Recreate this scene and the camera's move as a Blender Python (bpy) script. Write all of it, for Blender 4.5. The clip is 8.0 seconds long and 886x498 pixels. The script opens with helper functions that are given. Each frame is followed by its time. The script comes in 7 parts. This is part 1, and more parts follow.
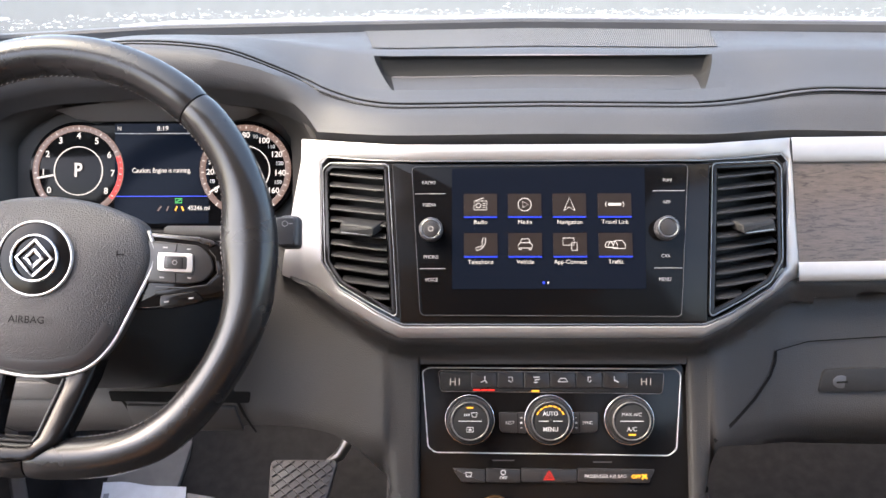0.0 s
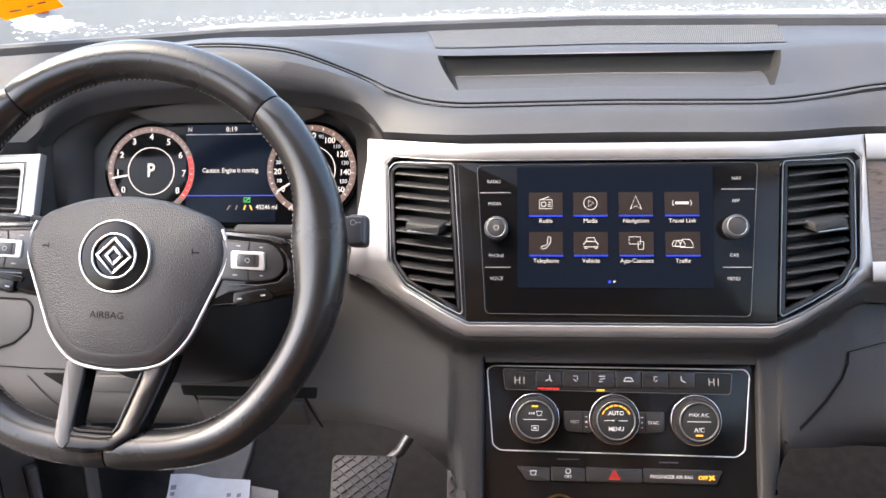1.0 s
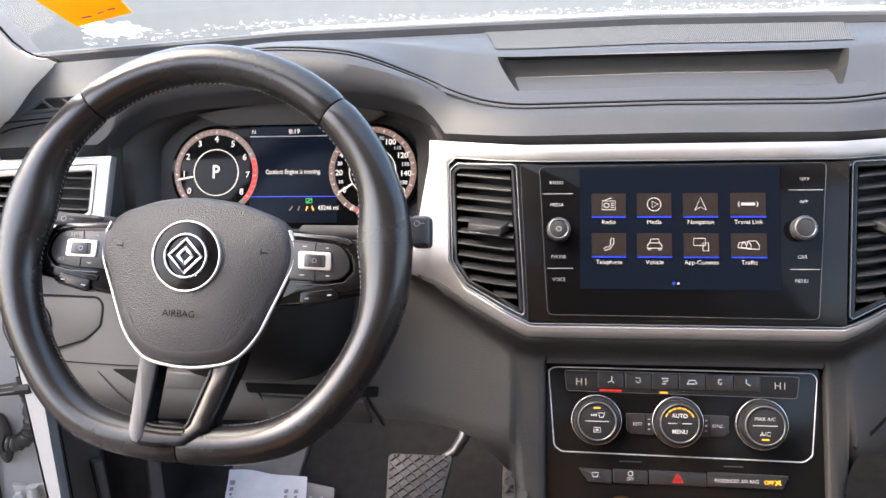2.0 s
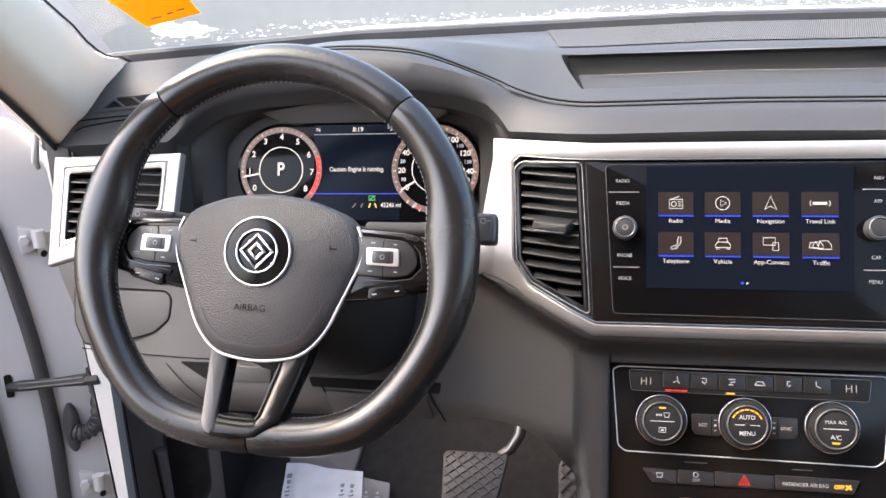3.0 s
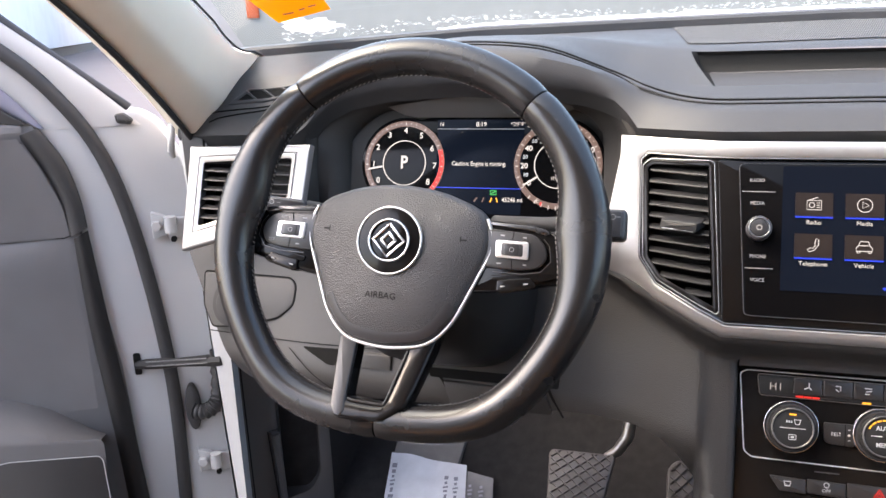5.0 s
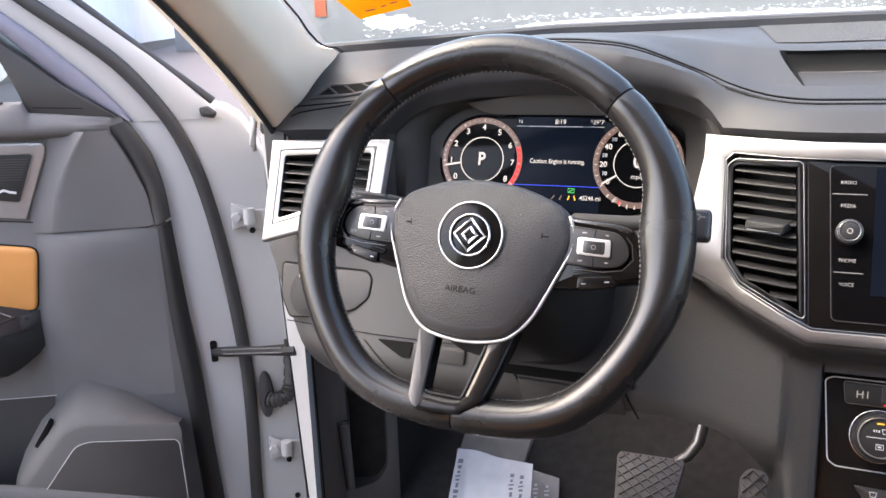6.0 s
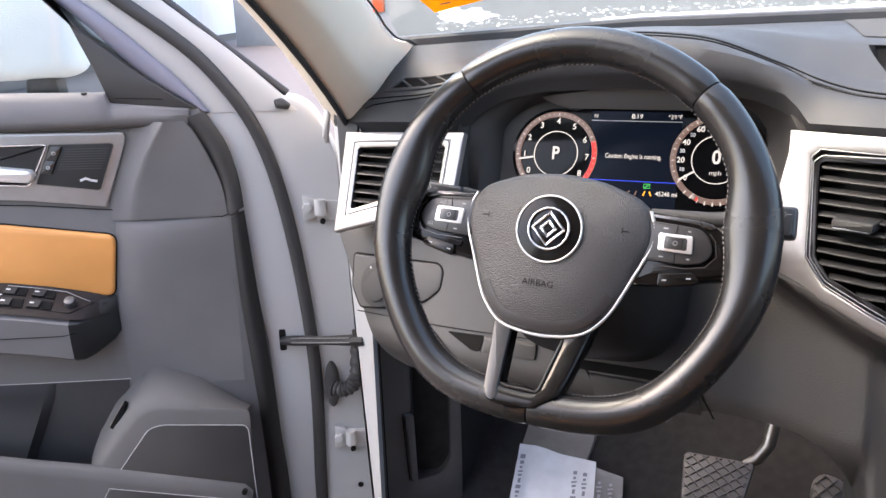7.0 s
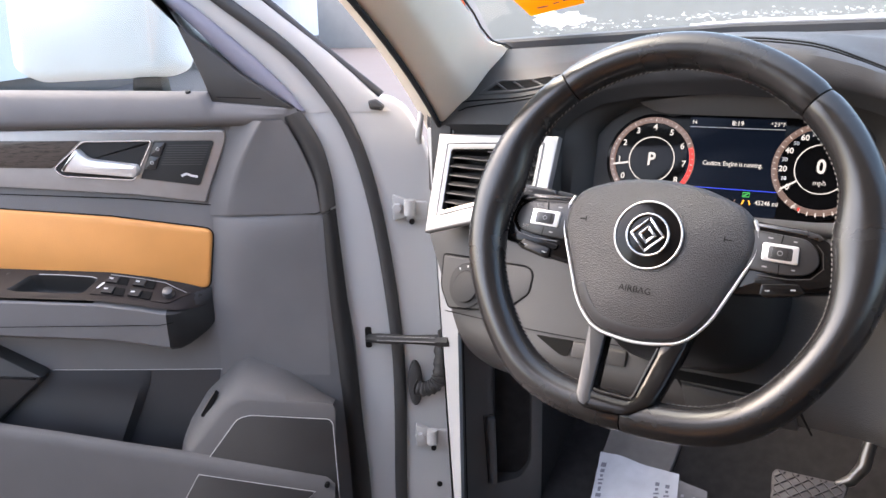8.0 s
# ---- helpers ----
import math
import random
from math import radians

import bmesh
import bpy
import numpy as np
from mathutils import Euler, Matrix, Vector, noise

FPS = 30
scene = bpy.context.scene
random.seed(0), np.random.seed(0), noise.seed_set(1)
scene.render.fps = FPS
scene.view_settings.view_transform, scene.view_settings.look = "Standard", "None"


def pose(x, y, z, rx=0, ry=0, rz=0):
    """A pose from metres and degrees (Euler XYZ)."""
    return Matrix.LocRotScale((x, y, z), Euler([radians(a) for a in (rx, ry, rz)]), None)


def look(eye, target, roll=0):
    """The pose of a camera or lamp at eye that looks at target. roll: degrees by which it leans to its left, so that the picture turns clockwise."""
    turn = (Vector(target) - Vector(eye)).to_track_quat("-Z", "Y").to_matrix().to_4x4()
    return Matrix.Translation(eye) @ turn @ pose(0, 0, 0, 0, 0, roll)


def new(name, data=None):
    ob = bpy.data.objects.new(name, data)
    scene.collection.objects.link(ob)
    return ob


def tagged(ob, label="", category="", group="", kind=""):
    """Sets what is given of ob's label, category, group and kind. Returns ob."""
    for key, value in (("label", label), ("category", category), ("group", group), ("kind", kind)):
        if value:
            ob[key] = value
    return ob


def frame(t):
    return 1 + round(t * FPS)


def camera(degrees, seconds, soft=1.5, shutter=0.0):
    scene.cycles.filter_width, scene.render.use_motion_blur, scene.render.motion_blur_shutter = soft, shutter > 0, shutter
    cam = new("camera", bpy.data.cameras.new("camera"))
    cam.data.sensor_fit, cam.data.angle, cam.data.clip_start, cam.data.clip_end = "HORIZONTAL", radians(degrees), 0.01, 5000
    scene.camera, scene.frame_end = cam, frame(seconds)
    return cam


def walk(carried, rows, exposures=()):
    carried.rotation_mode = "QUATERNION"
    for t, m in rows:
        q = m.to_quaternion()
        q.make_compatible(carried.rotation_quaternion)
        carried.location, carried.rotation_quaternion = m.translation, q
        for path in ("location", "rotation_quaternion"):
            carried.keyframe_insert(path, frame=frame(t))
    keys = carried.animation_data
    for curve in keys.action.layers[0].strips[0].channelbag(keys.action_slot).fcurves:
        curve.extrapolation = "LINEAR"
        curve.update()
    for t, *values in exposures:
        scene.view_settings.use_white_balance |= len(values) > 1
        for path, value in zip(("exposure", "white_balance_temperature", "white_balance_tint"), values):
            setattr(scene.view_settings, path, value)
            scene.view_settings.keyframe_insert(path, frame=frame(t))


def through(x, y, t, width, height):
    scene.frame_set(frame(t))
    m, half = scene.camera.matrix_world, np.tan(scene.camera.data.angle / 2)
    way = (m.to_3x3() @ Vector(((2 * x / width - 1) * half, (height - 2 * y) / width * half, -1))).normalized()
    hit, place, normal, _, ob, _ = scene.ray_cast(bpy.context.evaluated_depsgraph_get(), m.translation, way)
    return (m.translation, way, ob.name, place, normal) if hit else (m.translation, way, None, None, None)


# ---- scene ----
cam = camera(56.0, 8.0)
PATH = [
    (0, (0.023, 0.039, 1.366), (0.001, 1.963, 0.821), -0.3),
    (0.5, (0.017, 0.038, 1.366), (-0.06, 1.96, 0.817), -0.8),
    (1, (0.01, 0.034, 1.368), (-0.135, 1.952, 0.82), -1.2),
    (1.5, (0.003, 0.031, 1.37), (-0.196, 1.945, 0.824), -1.6),
    (3, (-0.025, 0.022, 1.371), (-0.382, 1.913, 0.826), -2.3),
    (3.5, (-0.033, 0.018, 1.369), (-0.434, 1.902, 0.828), -2.4),
    (4, (-0.045, 0.018, 1.368), (-0.487, 1.891, 0.825), -2.3),
    (4.5, (-0.052, 0.013, 1.368), (-0.549, 1.873, 0.827), -2.3),
    (6, (-0.075, -0.004, 1.365), (-0.774, 1.793, 0.833), -1.9),
    (6.5, (-0.085, -0.009, 1.366), (-0.84, 1.763, 0.829), -1.9),
    (7, (-0.096, -0.014, 1.363), (-0.91, 1.732, 0.825), -1.8),
    (7.5, (-0.106, -0.021, 1.363), (-1.005, 1.685, 0.831), -1.7),
    (8, (-0.113, -0.028, 1.363), (-1.083, 1.64, 0.838), -1.4),
]
walk(cam, [(t, look(eye, target, roll)) for t, eye, target, roll in PATH], [(0.0, 3.3, 6950, 13), (4.0, 3.15, 6950, 13), (8.0, 3.08, 6950, 13)])

# ---- world, sun, exposure ----
world = bpy.data.worlds.new("overcast_sky")
scene.world = world
world.use_nodes = True
wn = world.node_tree.nodes
sky = wn.new("ShaderNodeTexSky")
sky.sky_type, sky.sun_disc = "NISHITA", False
sky.sun_elevation, sky.sun_rotation = radians(52), radians(260)
sky.air_density, sky.dust_density, sky.ozone_density = 1.0, 4.0, 1.0
wn["Background"].inputs[1].default_value = 0.15
world.node_tree.links.new(sky.outputs[0], wn["Background"].inputs[0])
sun = new("sun", bpy.data.lights.new("sun", "SUN"))
sun.data.energy, sun.data.angle, sun.data.color = 0.13, radians(40), (1.0, 0.98, 0.95)
sun.matrix_world = look((-5.5, -1.0, 7.1), (0, 0, 0))


# ---- materials ----
def material(name, base, rough=0.5, metal=0.0, coat=0.0, grain=0.0, scale=400.0, vary=0.0, vary_scale=12.0, emit=None, power=0.0, spec=0.5, kind="noise"):
    m = bpy.data.materials.new(name)
    m.use_nodes = True
    n, l = m.node_tree.nodes, m.node_tree.links
    b = n["Principled BSDF"]
    b.inputs["Base Color"].default_value = (*base, 1)
    b.inputs["Roughness"].default_value = rough
    b.inputs["Metallic"].default_value = metal
    b.inputs["Coat Weight"].default_value = coat
    b.inputs["Coat Roughness"].default_value = 0.06
    b.inputs["Specular IOR Level"].default_value = spec
    co = n.new("ShaderNodeTexCoord")
    if vary > 0:
        t = n.new("ShaderNodeTexNoise")
        t.inputs["Scale"].default_value = vary_scale
        t.inputs["Detail"].default_value = 6
        l.new(co.outputs["Object"], t.inputs["Vector"])
        r = n.new("ShaderNodeMapRange")
        r.inputs["From Min"].default_value, r.inputs["From Max"].default_value = 0.3, 0.7
        r.inputs["To Min"].default_value, r.inputs["To Max"].default_value = 1 - vary, 1 + vary
        l.new(t.outputs["Fac"], r.inputs["Value"])
        mx = n.new("ShaderNodeMix")
        mx.data_type, mx.blend_type = "RGBA", "MULTIPLY"
        mx.inputs["Factor"].default_value = 1
        mx.inputs["A"].default_value = (*base, 1)
        l.new(r.outputs["Result"], mx.inputs["B"])
        l.new(mx.outputs["Result"], b.inputs["Base Color"])
        rr = n.new("ShaderNodeMapRange")
        rr.inputs["From Min"].default_value, rr.inputs["From Max"].default_value = 0.3, 0.7
        rr.inputs["To Min"].default_value, rr.inputs["To Max"].default_value = max(0.02, rough * (1 - vary)), min(1, rough * (1 + vary))
        l.new(t.outputs["Fac"], rr.inputs["Value"])
        l.new(rr.outputs["Result"], b.inputs["Roughness"])
    if grain > 0:
        if kind == "cells":
            g = n.new("ShaderNodeTexVoronoi")
            g.feature = "F1"
            out = g.outputs["Distance"]
        else:
            g = n.new("ShaderNodeTexNoise")
            g.inputs["Detail"].default_value = 3
            out = g.outputs["Fac"]
        g.inputs["Scale"].default_value = scale
        l.new(co.outputs["Object"], g.inputs["Vector"])
        bp = n.new("ShaderNodeBump")
        bp.inputs["Strength"].default_value = grain
        bp.inputs["Distance"].default_value = 0.0008
        l.new(out, bp.inputs["Height"])
        l.new(bp.outputs["Normal"], b.inputs["Normal"])
    if emit:
        b.inputs["Emission Color"].default_value = (*emit, 1)
        b.inputs["Emission Strength"].default_value = power
    return m


PAD = material("soft_grey_dash_plastic", (0.042, 0.043, 0.046), 0.52, spec=0.38, grain=0.25, scale=900, vary=0.08, vary_scale=25, kind="cells")
LOWER = material("dark_grey_plastic", (0.0275, 0.0267, 0.0265), 0.5, spec=0.45, grain=0.25, scale=900, vary=0.08, vary_scale=20, kind="cells")
DARK = material("black_plastic", (0.015, 0.015, 0.0155), 0.55, spec=0.3, grain=0.2, scale=900, vary=0.1)
SILVER = material("satin_silver_trim", (0.335, 0.328, 0.323), 0.40, metal=0.55, vary=0.05, vary_scale=40)
CHROME = material("polished_chrome", (0.85, 0.85, 0.86), 0.12, metal=1.0)
GLOSS = material("gloss_black", (0.0075, 0.007, 0.007), 0.14, spec=0.22, vary=0.15, vary_scale=30)
VENT = material("vent_slat_grey", (0.020, 0.0195, 0.020), 0.5, spec=0.3, grain=0.15, scale=900, vary=0.08)
LEATHER = material("black_leather", (0.014, 0.0134, 0.0136), 0.26, spec=0.6, grain=0.03, scale=1100, vary=0.12, vary_scale=22, kind="cells")
AIRBAG = material("grained_airbag_plastic", (0.044, 0.0425, 0.044), 0.40, grain=0.7, scale=850, vary=0.08, kind="cells")
BUTTON = material("grey_button_plastic", (0.026, 0.0255, 0.0265), 0.34, vary=0.1)
THREAD = material("grey_thread", (0.42, 0.41, 0.4), 0.8)
BRIGHT = material("bright_silver_paint", (0.74, 0.73, 0.72), 0.3, metal=0.6)
SHROUD = material("matt_shroud_plastic", (0.052, 0.051, 0.051), 0.7, grain=0.25, scale=900, vary=0.08, spec=0.25)
DOORLOW = material("hard_grey_door_plastic", (0.080, 0.077, 0.077), 0.58, spec=0.28, grain=0.3, scale=900, vary=0.07, kind="cells")
SNOWCAP = material("caked_wet_snow", (0.84, 0.86, 0.88), 0.5, grain=0.6, scale=45, vary=0.04, vary_scale=14)
SEAM = material("dark_seam", (0.008, 0.008, 0.008), 0.9, spec=0.1)
WHITE = material("white_car_paint", (0.34, 0.345, 0.345), 0.35, coat=0.25, vary=0.03, vary_scale=6)
RUBBER = material("black_rubber_seal", (0.02, 0.02, 0.021), 0.62, grain=0.3, scale=500, vary=0.12)
BEIGE = material("beige_pillar_trim", (0.82, 0.73, 0.61), 0.75, grain=0.4, scale=1200, vary=0.04)
ORANGE = material("tan_leather", (0.62, 0.27, 0.075), 0.5, grain=0.3, scale=700, vary=0.06, kind="cells")
CARPET = material("dark_carpet", (0.021, 0.020, 0.020), 0.95, spec=0.08, grain=0.5, scale=700, vary=0.25, vary_scale=60)
DOORGREY = material("grey_door_panel", (0.122, 0.118, 0.119), 0.58, spec=0.25, grain=0.3, scale=900, vary=0.07, kind="cells")
STEEL = material("brushed_steel", (0.24, 0.23, 0.22), 0.38, metal=0.9, vary=0.15)
PEDALRUB = material("worn_pedal_rubber", (0.058, 0.051, 0.047), 0.5, grain=0.4, vary=0.25, vary_scale=50)
PAPER = material("paper_mat", (0.50, 0.51, 0.54), 0.75, grain=0.6, scale=60, vary=0.12, vary_scale=25)
INK = material("grey_ink", (0.17, 0.17, 0.20), 0.8)
KNOB = material("knob_grey", (0.045, 0.045, 0.049), 0.35, vary=0.08)
LCD = material("lcd_panel", (0.004, 0.005, 0.008), 0.12, emit=(0.0003, 0.0006, 0.0013), power=1.0, spec=0.06)
LCDOFF = material("lcd_border_glass", (0.004, 0.004, 0.0045), 0.10, spec=0.11)
UIWHITE = material("display_white", (0.02, 0.02, 0.02), 0.4, emit=(1.0, 0.93, 0.9), power=0.125)
UIGREY = material("printed_white", (0.5, 0.5, 0.5), 0.5)
UITILE = material("display_tile", (0.01, 0.008, 0.007), 0.3, emit=(0.0019, 0.0012, 0.0011), power=1.0)
UIBLUE = material("display_blue", (0.01, 0.01, 0.02), 0.3, emit=(0.015, 0.06, 0.9), power=0.15)
UIRED = material("display_red", (0.02, 0.002, 0.002), 0.3, emit=(1.0, 0.04, 0.03), power=0.16)
UIAMBER = material("amber_light", (0.03, 0.02, 0.002), 0.3, emit=(1.0, 0.45, 0.04), power=0.22)
UIGREEN = material("display_green", (0.002, 0.02, 0.002), 0.3, emit=(0.05, 0.6, 0.12), power=0.12)
UIRING = material("display_dim_ring", (0.01, 0.01, 0.01), 0.3, emit=(0.26, 0.16, 0.13), power=0.11)
ASPHALT = material("wet_asphalt", (0.105, 0.092, 0.090), 0.75, spec=0.2, grain=0.3, scale=60, vary=0.06, vary_scale=0.6)
STUCCO = material("grey_building_wall", (0.27, 0.27, 0.265), 0.85, grain=0.5, scale=30, vary=0.06, vary_scale=1.5)
EAVE = material("dark_eave", (0.1, 0.09, 0.085), 0.7, vary=0.1)
CONE = material("orange_sign_paint", (0.55, 0.10, 0.03), 0.55, vary=0.1)


def wood_material():
    m = bpy.data.materials.new("weathered_wood_trim")
    m.use_nodes = True
    n, l = m.node_tree.nodes, m.node_tree.links
    b = n["Principled BSDF"]
    co = n.new("ShaderNodeTexCoord")
    mp = n.new("ShaderNodeMapping")
    mp.inputs["Scale"].default_value = (34, 34, 230)
    l.new(co.outputs["Object"], mp.inputs["Vector"])
    t = n.new("ShaderNodeTexNoise")
    t.inputs["Scale"].default_value, t.inputs["Detail"].default_value = 1.6, 9
    t.inputs["Roughness"].default_value, t.inputs["Distortion"].default_value = 0.68, 0.9
    l.new(mp.outputs["Vector"], t.inputs["Vector"])
    r = n.new("ShaderNodeValToRGB")
    r.color_ramp.elements[0].position, r.color_ramp.elements[0].color = 0.35, (0.020, 0.015, 0.012, 1)
    r.color_ramp.elements[1].position, r.color_ramp.elements[1].color = 0.62, (0.078, 0.062, 0.052, 1)
    e = r.color_ramp.elements.new(0.47)
    e.color = (0.060, 0.048, 0.040, 1)
    l.new(t.outputs["Fac"], r.inputs["Fac"])
    l.new(r.outputs["Color"], b.inputs["Base Color"])
    b.inputs["Roughness"].default_value = 0.28
    bp = n.new("ShaderNodeBump")
    bp.inputs["Strength"].default_value, bp.inputs["Distance"].default_value = 0.25, 0.0006
    l.new(t.outputs["Fac"], bp.inputs["Height"])
    l.new(bp.outputs["Normal"], b.inputs["Normal"])
    return m


WOOD = wood_material()


def grille_material():
    """Fine diagonal ribs of a speaker grille."""
    m = bpy.data.materials.new("ribbed_grille")
    m.use_nodes = True
    n, l = m.node_tree.nodes, m.node_tree.links
    b = n["Principled BSDF"]
    b.inputs["Roughness"].default_value = 0.75
    b.inputs["Specular IOR Level"].default_value = 0.2
    co = n.new("ShaderNodeTexCoord")
    mp = n.new("ShaderNodeMapping")
    mp.inputs["Rotation"].default_value = (0, 0, radians(14))
    l.new(co.outputs["Object"], mp.inputs["Vector"])
    w = n.new("ShaderNodeTexWave")
    w.inputs["Scale"].default_value = 135
    l.new(mp.outputs["Vector"], w.inputs["Vector"])
    r = n.new("ShaderNodeValToRGB")
    r.color_ramp.elements[0].position, r.color_ramp.elements[0].color = 0.2, (0.045, 0.045, 0.047, 1)
    r.color_ramp.elements[1].position, r.color_ramp.elements[1].color = 0.7, (0.112, 0.112, 0.113, 1)
    l.new(w.outputs["Fac"], r.inputs["Fac"])
    l.new(r.outputs["Color"], b.inputs["Base Color"])
    bp = n.new("ShaderNodeBump")
    bp.inputs["Strength"].default_value, bp.inputs["Distance"].default_value = 0.8, 0.001
    l.new(w.outputs["Fac"], bp.inputs["Height"])
    l.new(bp.outputs["Normal"], b.inputs["Normal"])
    return m


GRILLE = grille_material()


def glass_material(name, tint=(1, 1, 1), rough=0.0):
    m = bpy.data.materials.new(name)
    m.use_nodes = True
    n, l = m.node_tree.nodes, m.node_tree.links
    n.remove(n["Principled BSDF"])
    tr = n.new("ShaderNodeBsdfTransparent")
    tr.inputs["Color"].default_value = (*tint, 1)
    gl = n.new("ShaderNodeBsdfGlossy")
    gl.inputs["Roughness"].default_value = rough
    mx = n.new("ShaderNodeMixShader")
    mx.inputs[0].default_value = 0.05
    l.new(tr.outputs[0], mx.inputs[1])
    l.new(gl.outputs[0], mx.inputs[2])
    l.new(mx.outputs[0], n["Material Output"].inputs["Surface"])
    return m


def thin_material(name, base, through):
    """Paper or snow, which lets part of the light through."""
    m = bpy.data.materials.new(name)
    m.use_nodes = True
    n, l = m.node_tree.nodes, m.node_tree.links
    b = n["Principled BSDF"]
    b.inputs["Base Color"].default_value, b.inputs["Roughness"].default_value = (*base, 1), 0.6
    t = n.new("ShaderNodeBsdfTranslucent")
    t.inputs["Color"].default_value = (*base, 1)
    mx = n.new("ShaderNodeMixShader")
    mx.inputs[0].default_value = through
    l.new(b.outputs[0], mx.inputs[1])
    l.new(t.outputs[0], mx.inputs[2])
    l.new(mx.outputs[0], n["Material Output"].inputs["Surface"])
    return m


STICKER = thin_material("orange_sticker", (0.95, 0.48, 0.008), 0.45)
SNOW = thin_material("wet_snow", (0.92, 0.94, 0.96), 0.65)
GLASS = glass_material("window_glass", (0.90, 0.93, 0.92))
SCREENGLASS = glass_material("green_windscreen_glass", (0.80, 0.85, 0.81))
COWL = material("black_shroud_plastic", (0.040, 0.0385, 0.038), 0.62, spec=0.3, grain=0.2, scale=900, vary=0.1)
BROWGREY = material("satin_grey_brow", (0.105, 0.103, 0.103), 0.5, grain=0.2, scale=900, vary=0.05)
HEADLINER = material("woven_headliner", (0.40, 0.36, 0.31), 0.9, spec=0.1, grain=0.4, scale=900, vary=0.05)
# Dash plastic darkened to stand in for the shade inside the tray.
TRAY = material("shade_dark_tray_plastic", (0.015, 0.0148, 0.0145), 0.75, spec=0.15, grain=0.3, scale=700, vary=0.1)
LIPS = material("dull_chrome_line", (0.30, 0.30, 0.30), 0.3, metal=1.0)


# ---- geometry helpers ----
class Fr:
    """A local frame: u to the right, v up, n out of the surface."""

    def __init__(self, o, u, v):
        self.o, self.u = Vector(o), Vector(u).normalized()
        v = Vector(v)
        self.v = (v - self.u * v.dot(self.u)).normalized()
        self.n = self.u.cross(self.v)

    def __call__(self, u, v, n=0.0):
        return self.o + self.u * u + self.v * v + self.n * n

    def turned(self, degrees, du=0.0, dv=0.0, dn=0.0):
        c, s = math.cos(radians(degrees)), math.sin(radians(degrees))
        return Fr(self(du, dv, dn), self.u * c + self.v * s, self.v * c - self.u * s)


XC = 0.117
FA = [(0, 0), (0.145, 0), (0.165, 0.004), (0.24, 0.04), (0.45, 0.05), (0.6, 0.062), (0.78, 0.092), (0.95, 0.14)]


def table(x, rows):
    return float(np.interp(x, [r[0] for r in rows], [r[1] for r in rows]))


def smooth_table(x, rows):
    """Interpolation with soft bends."""
    return sum(table(x + d, rows) for d in (-0.02, -0.01, 0, 0.01, 0.02)) / 5


def fwd(q):
    return table(abs(q), FA)


def stack(q, v, n=0.0):
    """The trim surface of the dashboard, which bends forwards to both sides."""
    return Vector((XC + q, 0.7985 + 0.395 * v - 0.9187 * n + fwd(q), 1.159 + 0.9187 * v + 0.395 * n))


SCREEN = Fr((XC, 0.7985, 1.159), (1, 0, 0), (0, 0.395, 0.9187))
CLIMATE = Fr((0.115, 0.765, 0.99), (1, 0, 0), (0, 0.362, 0.932))
CLUSTER = Fr((-0.297, 0.942, 1.195), (1, 0, 0), (0, 0.3, 0.954))
WHEEL = Fr((-0.3095, 0.692, 1.1756), (1, 0, 0), (0, 0.3567, 0.934)).turned(-2.8)
PHI = radians(62)
DOOR = Fr((-0.83, 0.963, 1.0), (math.sin(PHI), math.cos(PHI), 0), (0, 0, 1))
PLAN = Fr((0, 0, 0), (1, 0, 0), (0, 1, 0))


def finish(bm, angle=38):
    bmesh.ops.remove_doubles(bm, verts=bm.verts[:], dist=1e-5)
    bmesh.ops.recalc_face_normals(bm, faces=bm.faces[:])
    lim = radians(angle)
    for f in bm.faces:
        f.smooth = True
    for e in bm.edges:
        if len(e.link_faces) == 2 and e.calc_face_angle(0) > lim:
            e.smooth = False


def part(name, bm, mat, parent=None, label="", angle=38):
    """Links a bmesh as one mesh object under a thing or a part."""
    finish(bm, angle)
    me = bpy.data.meshes.new(name)
    bm.to_mesh(me)
    bm.free()
    me.materials.append(mat)
    ob = new(name, me)
    if parent is not None:
        ob.parent = parent
        ob.matrix_parent_inverse = parent.matrix_basis.inverted()
    if label:
        ob["label"] = label
    return ob


def thing(name, place, label, category, group="", kind=""):
    ob = new(name)
    ob.empty_display_size = 0.05
    ob.matrix_basis = Matrix.Translation(place)
    return tagged(ob, label, category, group, kind)


def ngrid(bm, rows, closed_u=False, closed_v=False, skip=None):
    """Quads between rows of points."""
    vs = [[bm.verts.new(p) for p in r] for r in rows]
    nr, nc = len(rows), len(rows[0])
    for i in range(nr if closed_v else nr - 1):
        for j in range(nc if closed_u else nc - 1):
            if skip and skip(i, j):
                continue
            a, b, c, d = vs[i][j], vs[i][(j + 1) % nc], vs[(i + 1) % nr][(j + 1) % nc], vs[(i + 1) % nr][j]
            try:
                bm.faces.new((a, b, c, d))
            except ValueError:
                pass
    return vs


def rounded(pts, r, k=4):
    """A polygon with its corners rounded by arcs; r is one radius or one for each corner."""
    out, n = [], len(pts)
    for i in range(n):
        p = Vector(pts[i])
        a, b = Vector(pts[i - 1]) - p, Vector(pts[(i + 1) % n]) - p
        ri = r[i] if isinstance(r, (list, tuple)) else r
        d = min(ri, a.length * 0.45, b.length * 0.45)
        if d < 1e-6:
            out.append((p.x, p.y))
            continue
        s, e = p + a.normalized() * d, p + b.normalized() * d
        for j in range(k + 1):
            t = j / k
            w = s * (1 - t) ** 2 + p * 2 * t * (1 - t) + e * t * t
            out.append((w.x, w.y))
    return out


